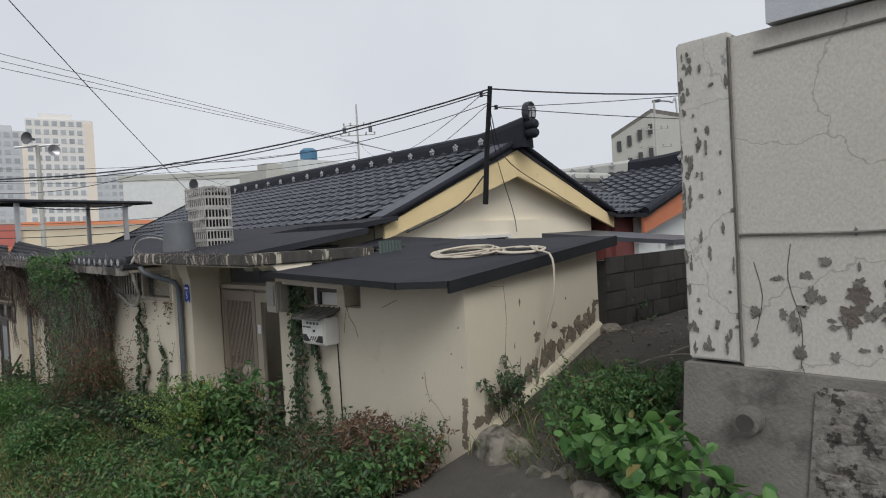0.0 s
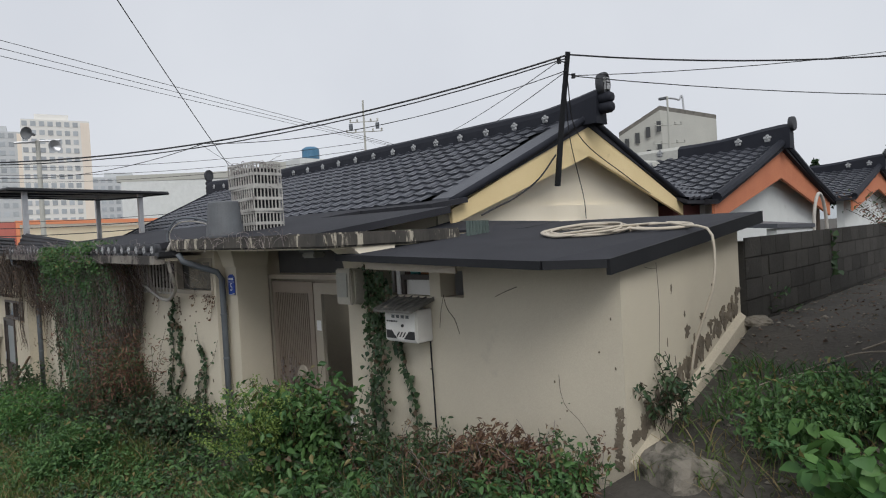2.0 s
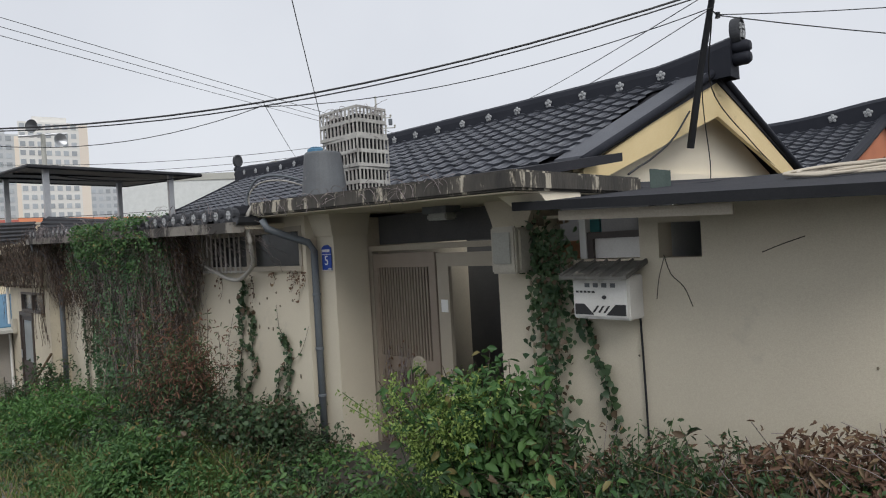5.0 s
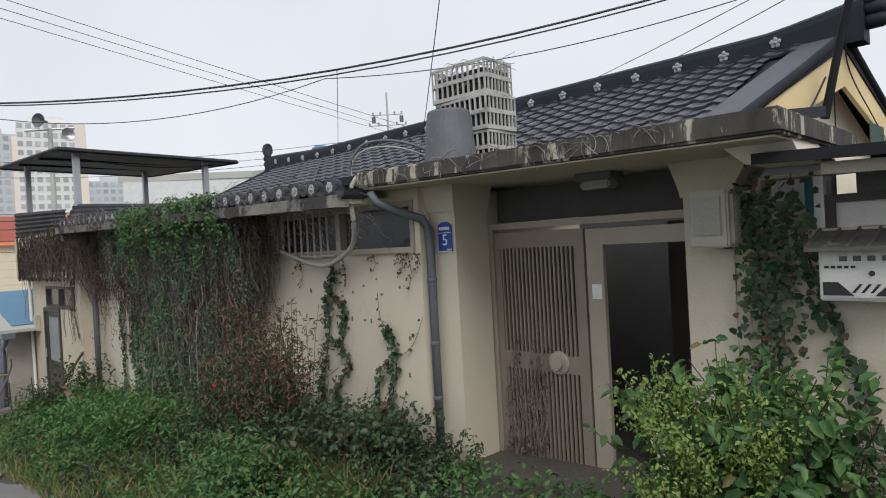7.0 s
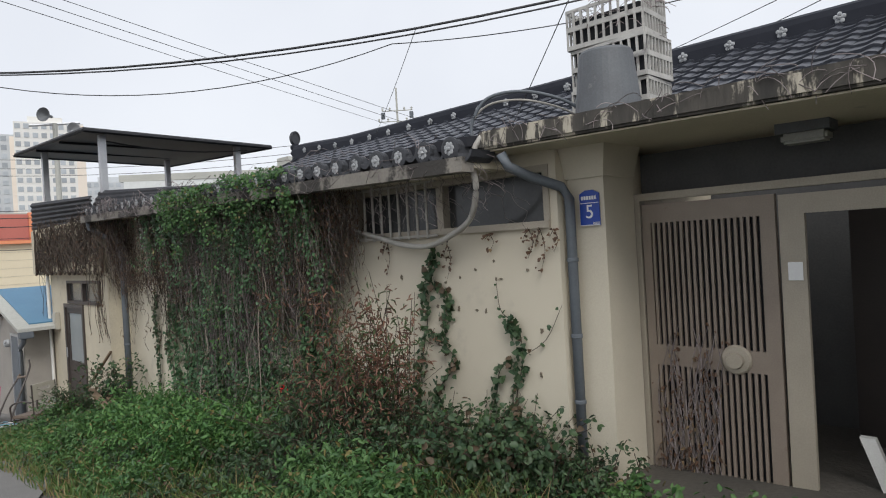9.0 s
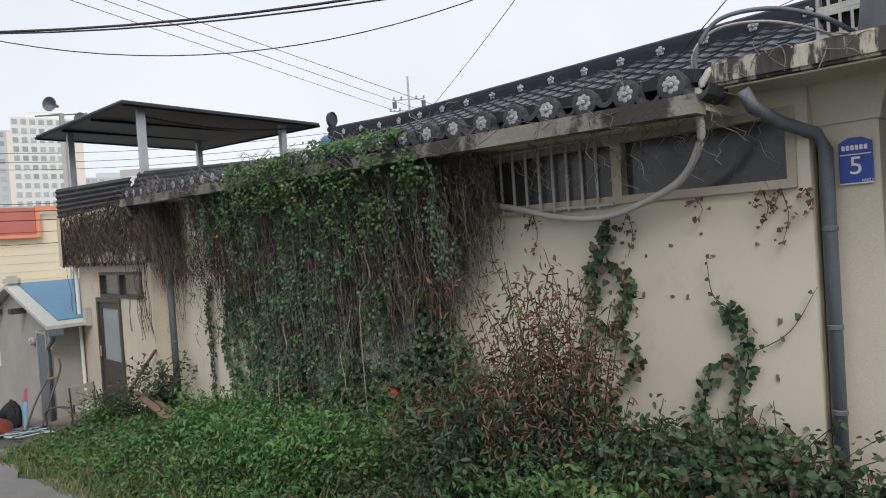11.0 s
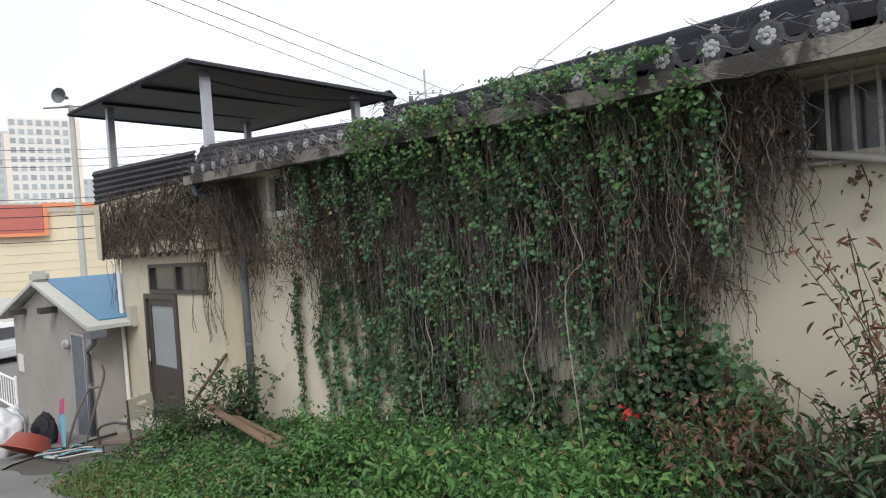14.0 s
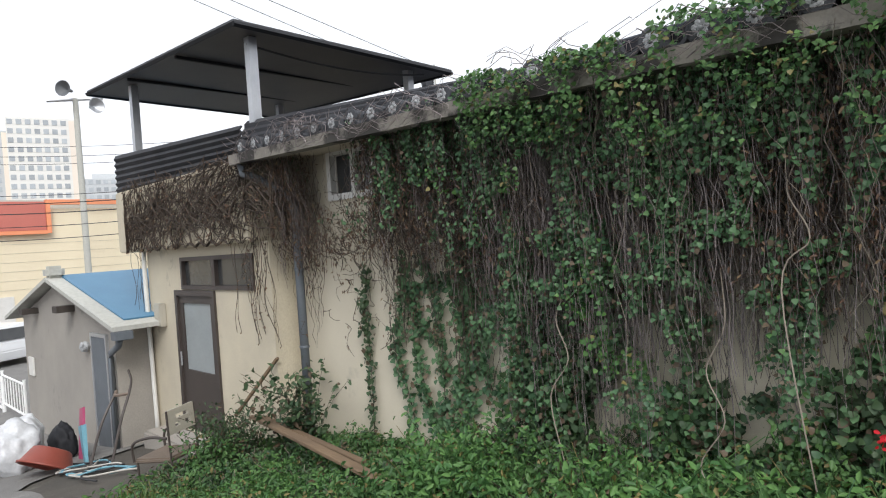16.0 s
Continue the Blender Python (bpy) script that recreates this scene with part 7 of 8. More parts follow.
def blades(n, sample, height, mat, name, label, lean=.35):
    g = stems_up(n, sample, height, lean, 4)
    w = rng.uniform(.003, .0065, n)
    side = rng.normal(0, 1, (n, 1, 3)) * np.array([1, 1, 0])
    side /= np.linalg.norm(side, axis=2)[..., None]
    taper = np.array([1, .9, .6, .05])[None, :, None] * w[:, None, None]
    v = np.stack([g - side * taper, g + side * taper], axis=2).reshape(-1, 3)
    b = (np.arange(n) * 8)[:, None] + (np.arange(3) * 2)[None, :]
    f = np.stack([b, b + 1, b + 3, b + 2], axis=-1).reshape(-1, 4)
    return single(name, array_mesh(v, f, mat), mat, label, "grass", kind="stuff")


blades(5200, in_band(-9.6, -6.6, 1.15, 2.6, .9), lambda x, y: bank_height(x, y) * .95, GRASS, "tall_grass", "tall yellowing grass blades by the gate")
blades(7500, in_band(-17, -3.7, 1.0, 1.8, 1), lambda x, y: .10 + bank_height(x, y) * .55, GRASS, "verge_grass", "short yellow-green grass along the lane edge")
blades(1500, in_band(-6.4, -3.8, 1.6, 3.2, 1), lambda x, y: bank_height(x, y) * 1.05, GRASS, "wall_grass", "long grass under the store wall")


def bush(name, label, at, radius, height, stems_n, per, leaf, mat, stem_mat, low=.3, lean=.5, wide=.6, category="shrub", droop=.35, sr=.0026):
    def sample(k):
        a, r = rng.uniform(0, 2 * math.pi, k), radius * .45 * np.sqrt(rng.uniform(0, 1, k))
        return np.stack([at[0] + r * np.cos(a), at[1] + r * np.sin(a)], axis=1)
    g = stems_up(stems_n, sample, lambda x, y: np.full(len(x), height), lean)
    p, o = leaves_on(g, per, low, radius * .16)
    return foliage(name, label, category, p, o, leaf, mat, g, stem_mat, sr, wide=wide, droop=droop)


# shrubs that stand out
bush("leafy_shrub", "lush green shrub growing in front of the open gate", (-5.95, 2.72), .58, 1.12, 120, 34, .072, LEAF_WEED, BARK, .25, .2)
bush("leafy_shrub", "dark green bush between the gate and the meter box", (-5.75, 2.9), .5, .9, 50, 24, .065, LEAF_DARK, BARK, .25, .32)
b = bush("seeding_shrub", "yellow-green seeding weed beside the gate", (-6.0, 2.45), .40, 1.12, 90, 60, .022, LEAF_LIME, LEAF_WEED, .72, .2)
bush("reddish_shrub", "sparse bamboo-leaved shrub turning red-brown", (-10.0, 2.62), .85, 1.62, 70, 40, .055, LEAF_RED, BARK, .42, .17, .26, droop=.5)
bush("leafy_shrub", "dark leafy undergrowth below the reddish shrub", (-10.2, 2.5), .8, .95, 90, 26, .065, LEAF_DARK, BARK, .2, .34, .34)
bush("leafy_shrub", "reddish dry shrub against the vines", (-11.0, 2.85), .6, .85, 60, 22, .05, LEAF_RED, BARK, .3, .36, .4)
bush("leafy_shrub", "dense dark green shrub covering the wall foot", (-9.7, 2.6), .8, .70, 130, 36, .046, LEAF_DARK, BARK, .15, .34, .5)
bush("leafy_shrub", "round dark ivy clump at the downpipe foot", (-8.95, 2.85), .5, .62, 120, 36, .046, LEAF_DARK, BARK, .1, .45, .9)
bush("leafy_shrub", "young dark shrub beside the bay downpipe", (-16.35, 2.85), .4, .95, 34, 22, .07, LEAF_DARK, BARK, .2, .3)
bush("leafy_shrub", "low green bush in front of the bay", (-17.0, 2.2), .45, .42, 50, 20, .05, LEAF_WEED, BARK, .2, .4)
for x, y, h in ((-5.2, 2.45, .66), (-5.3, 1.8, .42), (-4.7, 2.2, .5), (-4.2, 2.4, .45), (-3.9, 2.7, .45)):
    bush("leafy_weed", "green nettle-like weed clump by the lane", (x, y), .55, h, 46, 22, .065, LEAF_WEED, LEAF_WEED, .2, .36, .5)
for x, y, h, m in ((-11.6, 2.0, .72, LEAF_BRIGHT), (-12.6, 2.1, .70, LEAF_BRIGHT), (-13.6, 2.2, .72, LEAF_BRIGHT), (-9.2, 1.9, .6, LEAF_WEED), (-8.9, 1.75, .42, LEAF_WEED), (-13.9, 1.9, .5, LEAF_WEED)):
    bush("leafy_weed", "fresh green weed clump beside the wall", (x, y), .7, h, 70, 34, .05, m, LEAF_WEED, .2, .36, .5)

bush("leafy_shrub", "dark tangled bush beside the fallen planks", (-17.15, 2.55), .5, .62, 70, 26, .045, LEAF_DARK, BARK, .15, .45, .5)

WF = stems_up(420, in_band(-5.6, -3.72, 2.75, 3.6, 1), lambda x, y: np.full(len(x), .60) * np.interp(x, (-5.6, -4.2, -3.7), (1.0, 1.0, .7)))
p, o = leaves_on(WF[:260], 22, .25, .06)
foliage("wall_foot_weeds", "mixed weeds along the store wall's foot", "weeds", p, o, .045, LEAF_DARK, WF[:260], LEAF_WEED, .0025, kind="stuff", wide=.45)
p, o = leaves_on(WF[260:], 20, .25, .06)
foliage("dying_weeds", "half-dead weeds along the store wall's foot", "weeds", p, o, .045, LEAF_DRY, WF[260:], STEM, .0025, kind="stuff", wide=.35)

# dry brown heap under the store wall
hn = 4200
a = rng.uniform(0, 2 * math.pi, hn)
r = np.sqrt(rng.uniform(0, 1, hn))
hx, hy = -4.3 + .72 * r * np.cos(a), 3.15 + .45 * r * np.sin(a)
hz = np_ground(hx, hy) + (1 - r ** 2) * .66 * rng.uniform(.5, 1.05, hn)
p = np.column_stack([hx, hy, hz])
tw = []
for i in range(170):
    q = p[rng.integers(hn)]
    d = rng.normal(0, 1, 3) * np.array([1, .6, .35])
    d /= np.linalg.norm(d)
    ln = rng.uniform(.15, .5)
    tw.append([q + d * ln * s + np.array([0, 0, -.1 * (s * 2) ** 2 * ln]) for s in (-.5, -.17, .17, .5)])
foliage("dry_plant_heap", "heap of dead brown stems and leaves", "dead plants", p, np.tile([0, -.5, .6], (hn, 1)), .055, LEAF_DRY, np.array(tw), STEM, .0022, wide=.35)

# yard by the side wall
bush("leafy_weed", "green weed clump on the yard slope", (-2.72, 4.12), .55, .42, 80, 24, .045, LEAF_WEED, LEAF_WEED, .2, .5, .5)
bush("leafy_weed", "green weed clump on the yard slope", (-2.45, 4.4), .45, .38, 60, 22, .045, LEAF_WEED, LEAF_WEED, .2, .5, .5)
bush("leafy_weed", "small weed at the wall corner", (-3.5, 4.1), .3, .5, 24, 16, .05, LEAF_DARK, BARK, .2, .3, .5)
bush("broad_leaf_plant", "vine with broad fresh green leaves", (-2.0, 3.66), .55, .52, 44, 10, .115, LEAF_BRIGHT, LEAF_WEED, .35, .7, .95, category="plant")
bush("broad_leaf_plant", "low vine with broad fresh green leaves", (-1.55, 3.3), .45, .30, 26, 9, .11, LEAF_BRIGHT, LEAF_WEED, .35, .6, .95, category="plant")
bush("bamboo_bush", "feathery olive bush in the dark yard", (-2.15, 7.2), .9, 1.15, 90, 30, .05, LEAF_DARK, BARK, .15, .35, .25)
bush("leafy_shrub", "garden bush behind the block wall", (-4.3, 7.0), .6, 1.35, 60, 26, .06, LEAF_DARK, BARK, .5, .25, .5)
bush("leafy_shrub", "garden bush behind the block wall", (-4.35, 8.1), .7, 1.25, 60, 26, .06, LEAF_WEED, BARK, .5, .3, .5)
bush("leafy_shrub", "garden bush behind the block wall", (-4.4, 10.4), .9, 1.25, 70, 26, .06, LEAF_DARK, BARK, .5, .3, .5)
bush("leafy_shrub", "dry reddish creeper over the block wall", (-4.0, 12.4), 1.2, 1.35, 90, 26, .06, LEAF_RED, BARK, .4, .4, .5)
single("garden_arch", tubed(curve_points([(-5.0, 12.9, .6), (-5.0, 12.95, 1.4), (-4.98, 13.15, 1.78), (-4.96, 13.35, 1.70), (-4.95, 13.5, 1.3), (-4.95, 13.55, .6)]), .03, 8), TUBE, "pale bent hoop of a garden arch", "arch", smooth=True)


def boulder(at, size, seed, label):
    bm = bmesh.new()
    bmesh.ops.create_icosphere(bm, subdivisions=4, radius=1)
    for v in bm.verts:
        k = 1 + .3 * noise.noise(v.co * 1.3 + Vector((seed, 0, 0))) + .12 * noise.noise(v.co * 4 + Vector((seed, 0, 0))) + .06 * noise.noise(v.co * 11 + Vector((seed, 0, 0)))
        v.co = Vector((at[0] + v.co.x * size[0] * k, at[1] + v.co.y * size[1] * k, at[2] + v.co.z * size[2] * k))
    return single("boulder", bm, ROCK, label, "rock")


boulder((-3.3, 3.72, -.35), (.33, .3, .40), 2, "rough grey rock at the yard's edge")
boulder((-2.75, 3.65, -.45), (.35, .28, .32), 5, "rough dark rock under the weeds")
boulder((-2.3, 3.5, -.4), (.3, .25, .26), 8, "small rough rock in the bank")
boulder((-3.5, 5.72, .50), (.12, .10, .06), 11, "flat stone at the wall's foot")

# litter on the dark yard
n = 1500
xy = in_band(-3.5, -1.2, 4.2, 11, 1.3)(n)
p = np.column_stack([xy, np_ground(xy[:, 0], xy[:, 1]) + .012])
tagged(part("fallen_leaf_litter", leaves(p, np.tile([0, 0, 1.0], (n, 1)), .035, LEAF_DRY, spread=.4), LEAF_DRY), "scattered dead leaves on the dark yard", "leaf litter", kind="stuff")
for k in range(7):
    x, y = -3.2 + .28 * k, 4.6 + .33 * k
    single("fallen_twig", tubed(curve_points([(x, y, ground_z(x, y) + .03), (x + .3, y + .25, ground_z(x + .3, y + .25) + .05), (x + .7, y + .35, ground_z(x + .7, y + .35) + .04)]), .008, 5, .004), STEM_PALE, "pale dead branch lying on the yard", "twig", "twigs in the yard")
bush("leafy_weed", "sparse weeds on the dark yard", (-2.0, 5.6), .6, .3, 30, 16, .04, LEAF_DARK, STEM_PALE, .2, .5, .4)

# dead grass round the rocks and gravel on the yard
blades(420, in_band(-3.5, -1.9, 3.5, 4.2, 1), lambda x, y: np.full(len(x), .18), GRASS, "dead_grass", "dead brown grass round the yard rocks", lean=.9)
blades(700, in_band(-3.4, -2.3, 4.2, 5.0, 1), lambda x, y: np.full(len(x), .16), LEAF_WEED, "yard_grass", "sparse green grass on the yard slope", lean=.7)
gv, gf = [], []
for k in range(900):
    x, y = rng.uniform(-3.5, -.6), 3.7 + 6.5 * rng.uniform() ** 1.5
    q = rng.uniform(.006, .022) * (2.2 if k % 23 == 0 else 1)
    b0 = len(gv)
    z = ground_z(x, y) + q * .25
    for dx, dy, dz in ((1, 0, 0), (-.3, .9, 0), (-.8, -.6, 0), (.2, -.9, .1), (0, 0, .7)):
        gv.append((x + q * dx * rng.uniform(.7, 1.3), y + q * dy * rng.uniform(.7, 1.3), z + q * dz))
    gf += [(b0, b0 + 1, b0 + 4), (b0 + 1, b0 + 2, b0 + 4), (b0 + 2, b0 + 3, b0 + 4), (b0 + 3, b0, b0 + 4)]
gm = bpy.data.meshes.new("gravel")
gm.from_pydata(gv, [], gf)
gm.materials.append(ROCK)
tagged(new("gravel", gm), "loose stones scattered on the dark yard", "gravel", kind="stuff")

# red flowers
for x, y, z in ((-6.35, 2.72, -.38), (-6.28, 2.7, -.41), (-6.22, 2.68, -.46), (-11.67, 2.84, -.525)):
    k = 14
    p = np.array([x, y, z]) + rng.normal(0, .02, (k, 3))
    foliage("red_flower", "small bright red flower head among weeds", "flower", p, np.tile([0, -.6, .5], (k, 1)), .035, PETAL, np.array([[[x, y + .02, z - .4], [x, y + .01, z - .2], [x, y, z]]]), LEAF_WEED, .003, group="red flowers", wide=.8)


# ---- climbers on the street wall ----
def curtain(n, x0, x1, z_top, drop, y0=2.80, y1=3.2, k=11, wave=.03, bias=None, ropes=0):
    """Stems that start at the eave and hang or cling down the wall; (n, k, 3)."""
    x = rng.uniform(x0, x1, n)
    if bias is not None:
        x = x[rng.uniform(0, 1, n) < bias(x)]
        n = len(x)
    reach = np.ones(n)
    if ropes:
        centre, long_ = rng.uniform(x0, x1, ropes), rng.uniform(.55, 1.1, ropes)
        near = np.argmin(np.abs(x[:, None] - centre[None]), axis=1)
        x = centre[near] + (x - centre[near]) * .45 + rng.normal(0, .02, n)
        reach = long_[near]
    zt = np.array([eave_z(a) for a in x]) + z_top + rng.uniform(-.05, .1, n)
    d = drop(x) * reach * rng.uniform(.45, 1.1, n)
    s = np.linspace(0, 1, k)[None, :]
    y = rng.uniform(y0, y1, n)
    line = np.zeros((n, k, 3))
    ph = rng.uniform(0, 6, (n, 1))
    line[:, :, 0] = x[:, None] + wave * (np.sin(s * 9 + ph) + .6 * np.sin(s * 21 + ph * 3)) + rng.normal(0, .05, (n, 1)) * s
    pull = rng.uniform(.1, 1, (n, 1))
    line[:, :, 1] = np.minimum(y[:, None] + (3.2 - y[:, None]) * s * pull, 3.24) + .012 * np.sin(s * 13 + ph * 2)
    line[:, :, 2] = zt[:, None] - d[:, None] * s
    return line


ivy = thing("hanging_ivy", "thick curtain of ivy hanging from the eave", "vine", (-13.5, 3.0, -1))
# bare stems, brown and grey
def off_window(lines):
    """Leaves the small window mostly open."""
    near = (np.abs(lines[:, :, 0] + 15.9) < .44) & (lines[:, :, 2] > .95)
    return lines[~near.any(axis=1) | (rng.uniform(0, 1, len(lines)) < .05)]


def kinked(lines, amount):
    """Gives stems the small kinks of dead runners."""
    n_, k_, _ = lines.shape
    lines = lines.copy()
    lines[:, 1:, 0] += np.cumsum(rng.normal(0, amount, (n_, k_ - 1)), axis=1)
    lines[:, :, 1] = np.minimum(lines[:, :, 1] + rng.normal(0, amount * .5, (n_, k_)), 3.27)
    return lines


S1 = off_window(kinked(curtain(1500, -17.0, -10.75, -.02, lambda x: np.interp(x, (-17.0, -14.4, -13.6, -13, -11.6, -10.7), (1.25, 1.25, 1.7, 1.8, 1.7, .9)), k=16), .014))
for half, mat, note in ((S1[::2], STEM, "bare brown hanging stems"), (S1[1::2], BARK, "bare dark hanging stems")):
    part("stemwork", strands(half, rng.uniform(.0010, .0028, len(half)), mat), mat, ivy, note)
S2 = kinked(curtain(130, -13.9, -10.95, -.02, lambda x: np.interp(x, (-13.4, -11.6, -10.9), (1.5, 1.6, 1.1)), 2.70, 2.95, k=16, wave=.035), .016)
part("pale_stemwork", strands(S2, rng.uniform(.0010, .0024, len(S2)), STEM_PALE), STEM_PALE, ivy, "pale dry hanging stems")
# long thin runners down the pale wall beside the bay
S4 = off_window(kinked(curtain(150, -16.75, -14.0, -.3, lambda x: np.full(len(x), 1.75), 3.1, 3.24, k=18, wave=.02), .022))
part("thin_stemwork", strands(S4, rng.uniform(.0012, .0034, len(S4)), BARK), BARK, ivy, "thin dark runners on pale wall")
# dead tangle in the upper half, away from the green growth
def tangle(n, x0, x1, u0, u1, length, y0=2.95, y1=3.25):
    """Short stems lying every way, u metres under the eave."""
    x = rng.uniform(x0, x1, n)
    z = np.array([eave_z(q) for q in x]) - rng.uniform(u0, u1, n)
    ang = rng.normal(-1.2, .7, n)
    ln = rng.uniform(.3, 1, n) * length
    ss = np.linspace(-.5, .5, 7)[None, :]
    g = np.zeros((n, 7, 3))
    ph = rng.uniform(0, 6, (n, 1))
    g[:, :, 0] = x[:, None] + ln[:, None] * ss * np.cos(ang)[:, None] + .03 * np.sin(ss * 8 + ph)
    g[:, :, 2] = z[:, None] + ln[:, None] * ss * np.sin(ang)[:, None] + .03 * np.cos(ss * 7 + ph * 2)
    g[:, :, 1] = rng.uniform(y0, y1, (n, 1)) + .015 * np.sin(ss * 9 + ph)
    return g


W_ = off_window(np.concatenate([tangle(760, -16.9, -14.0, .25, 1.1, .5), tangle(40, -16.5, -14.2, 1.2, 1.9, .4), tangle(260, -14.4, -11.1, .65, 1.3, .5), tangle(150, -12.3, -11.0, .3, 1.2, .55)]))
part("dead_tangle", strands(W_, rng.uniform(.0015, .004, len(W_)), BARK), BARK, ivy, "tangled dark dead stems")
dead = np.concatenate([W_.reshape(-1, 3), S1[:, 2:13].reshape(-1, 3)])
dead = dead[rng.integers(0, len(dead), 15000)] + rng.normal(0, .018, (15000, 3))
dead = dead[~((np.abs(dead[:, 0] + 15.9) < .42) & (dead[:, 2] > .95))]
share = np.interp(dead[:, 0], (-17, -14.6, -13.8, -12.5, -12.0, -11), (.75, .75, .3, .3, 1, 1))
dead = dead[rng.uniform(0, 1, len(dead)) < share]
dead[:, 1] = np.minimum(dead[:, 1], 3.27)
part("withered_foliage", leaves(dead, np.tile([0, -.8, .2], (len(dead), 1)), .036, LEAF_DRY, droop=.9, wide=.4), LEAF_DRY, ivy, "shrivelled brown leaves")
# leafy strands
dens = lambda x: np.interp(x, (-17.0, -15.3, -14.9, -13.8, -12.4, -12.0, -11.4, -10.9), (.0, .05, .4, .9, .95, .85, .5, .12))
S3 = curtain(1700, -17.0, -10.95, .02, lambda x: np.interp(x, (-17, -14.5, -13.9, -12.2, -11.2), (.95, 1.1, 2.2, 2.4, 1.8)), bias=dens, ropes=64)
part("leafy_stemwork", strands(off_window(S3), .002, STEM), BARK, ivy)
s = rng.uniform(0, 1, (len(S3), 84)) ** .9 * 10
i = np.clip(s.astype(int), 0, 9)
f = (s - i)[..., None]
p = (S3[np.arange(len(S3))[:, None], i] * (1 - f) + S3[np.arange(len(S3))[:, None], i + 1] * f).reshape(-1, 3) + rng.normal(0, .03, (len(S3) * 84, 3))
p[:, 1] = np.minimum(p[:, 1], 3.26)
under = np.array([eave_z(q) for q in p[:, 0]]) - p[:, 2]
clump = np.array([noise.noise((q[0] * 3.2, q[2] * 1.7, 2.0)) + .5 * noise.noise((q[0] * 8, q[2] * 5, 6.0)) for q in p])
want = np.interp(under, (0, .55, .8, 1.25, 1.5, 2.6), (-.42, -.32, .02, .16, .0, .0))
ok = (clump > want) & ~((np.abs(p[:, 0] + 15.9) < .45) & (p[:, 2] > .85)) & ~((p[:, 0] < -14.2) & (p[:, 2] < .25))
p, clump = p[ok], clump[ok]
tone = np.array([noise.noise((q[0] * 1.1, q[2] * 1.6, 9.0)) for q in p]) + rng.normal(0, .12, len(p))
for sel, mat, note in ((tone <= .42, LEAF_VINE, "dark green ivy leaves"), (tone > .42, LEAF_BRIGHT, "fresher green ivy leaves")):
    q = p[sel]
    part("foliage", leaves(q, np.tile([0, -.8, .45], (len(q), 1)), np.full(len(q), .031), mat, droop=.7, lobed=True), mat, ivy, note)
# ivy that climbs from below and leaves bare patches of wall
n = 21000
x = rng.uniform(-14.3, -10.85, n)
z = rng.uniform(-1.2, .42, n)
gap = np.array([noise.noise((a_ * 2.3, c_ * .9, 14.0)) + .35 * noise.noise((a_ * 7, c_ * 5, 3.0)) for a_, c_ in zip(x, z)])
ok = (gap < np.interp(z, (-1.2, -.7, -.2, .2, .42), (.5, .24, .05, -.05, -.14))) & (z < np.interp(x, (-11.7, -11.2, -10.85), (.5, -.1, -.6)))
x, z = x[ok], z[ok]
p = np.column_stack([x, 3.26 - rng.uniform(0, 1, len(x)) ** 2 * .22, z])
tone = patchy(x, z, 1.4, 21.0) + rng.normal(0, .15, len(x))
for sel, mat, note in ((tone <= -.02, LEAF_DARK, "dark climbing ivy leaves"), ((tone > -.02) & (tone < .3), LEAF_VINE, "green climbing ivy leaves"), (tone >= .3, LEAF_WEED, "pale green climbing leaves")):
    q = p[sel]
    part("foliage", leaves(q, np.tile([0, -.75, .5], (len(q), 1)), .044, mat, droop=.6, lobed=True), mat, ivy, note)
# bright growth over the eave
n = 5200
x = rng.uniform(-13.9, -11.05, n)
sz = rng.uniform(0, 1, n)
top = np.interp(x, (-13.9, -13.2, -12.2, -11.4, -11.05), (.10, .16, .17, .15, .10)) * (1 + .8 * patchy(x, x * 0, 2.2, 6.0))
z = np.array([eave_z(a) for a in x]) + top * (1 - sz ** 1.6 * (3.4 + 5.0 * np.maximum(0, patchy(x, x * 0, 3.5, 2.0))))
y = 2.72 - .08 * np.sin(sz * 3.1) + np.where(z > np.array([eave_z(a) for a in x]) + .12, rng.uniform(0, .45, n), rng.uniform(-.05, .06, n))
p = np.column_stack([x, y, z])
keep = patchy(p[:, 0], p[:, 2], 4.0, 3.0) > -.12
p = p[keep]
n = len(p)
part("fresh_foliage", leaves(p, np.tile([0, -.6, .6], (n, 1)), .030, LEAF_WEED, droop=.6, lobed=True), LEAF_WEED, ivy, "fresh green leaves over the eave")
# runners tangled over the tile caps
n = 150
x = -9.2 - 7.8 * rng.uniform(0, 1, n) ** .6
ln = rng.uniform(.2, .7, n)
kk = 7
ss = np.linspace(-.5, .5, kk)[None, :]
R_ = np.zeros((n, kk, 3))
R_[:, :, 0] = x[:, None] + ss * ln[:, None] + .03 * np.sin(ss * 14 + x[:, None] * 9)
R_[:, :, 1] = rng.uniform(2.66, 2.75, (n, 1)) + .02 * np.sin(ss * 11 + x[:, None] * 5)
R_[:, :, 2] = np.array([eave_z(a) for a in x])[:, None] + rng.uniform(-.08, .17, (n, 1)) + .06 * np.sin(ss * 7 + x[:, None] * 3)
part("runner_tangle", strands(R_, rng.uniform(.0015, .003, n), STEM), STEM, ivy)
# twigs hanging below the eave near the porch
T_ = curtain(60, -10.9, -8.8, -.06, lambda x: np.full(len(x), .42), 2.76, 2.95, wave=.04)
part("twig_tangle", strands(T_, rng.uniform(.0014, .0028, len(T_)), STEM), STEM, ivy)

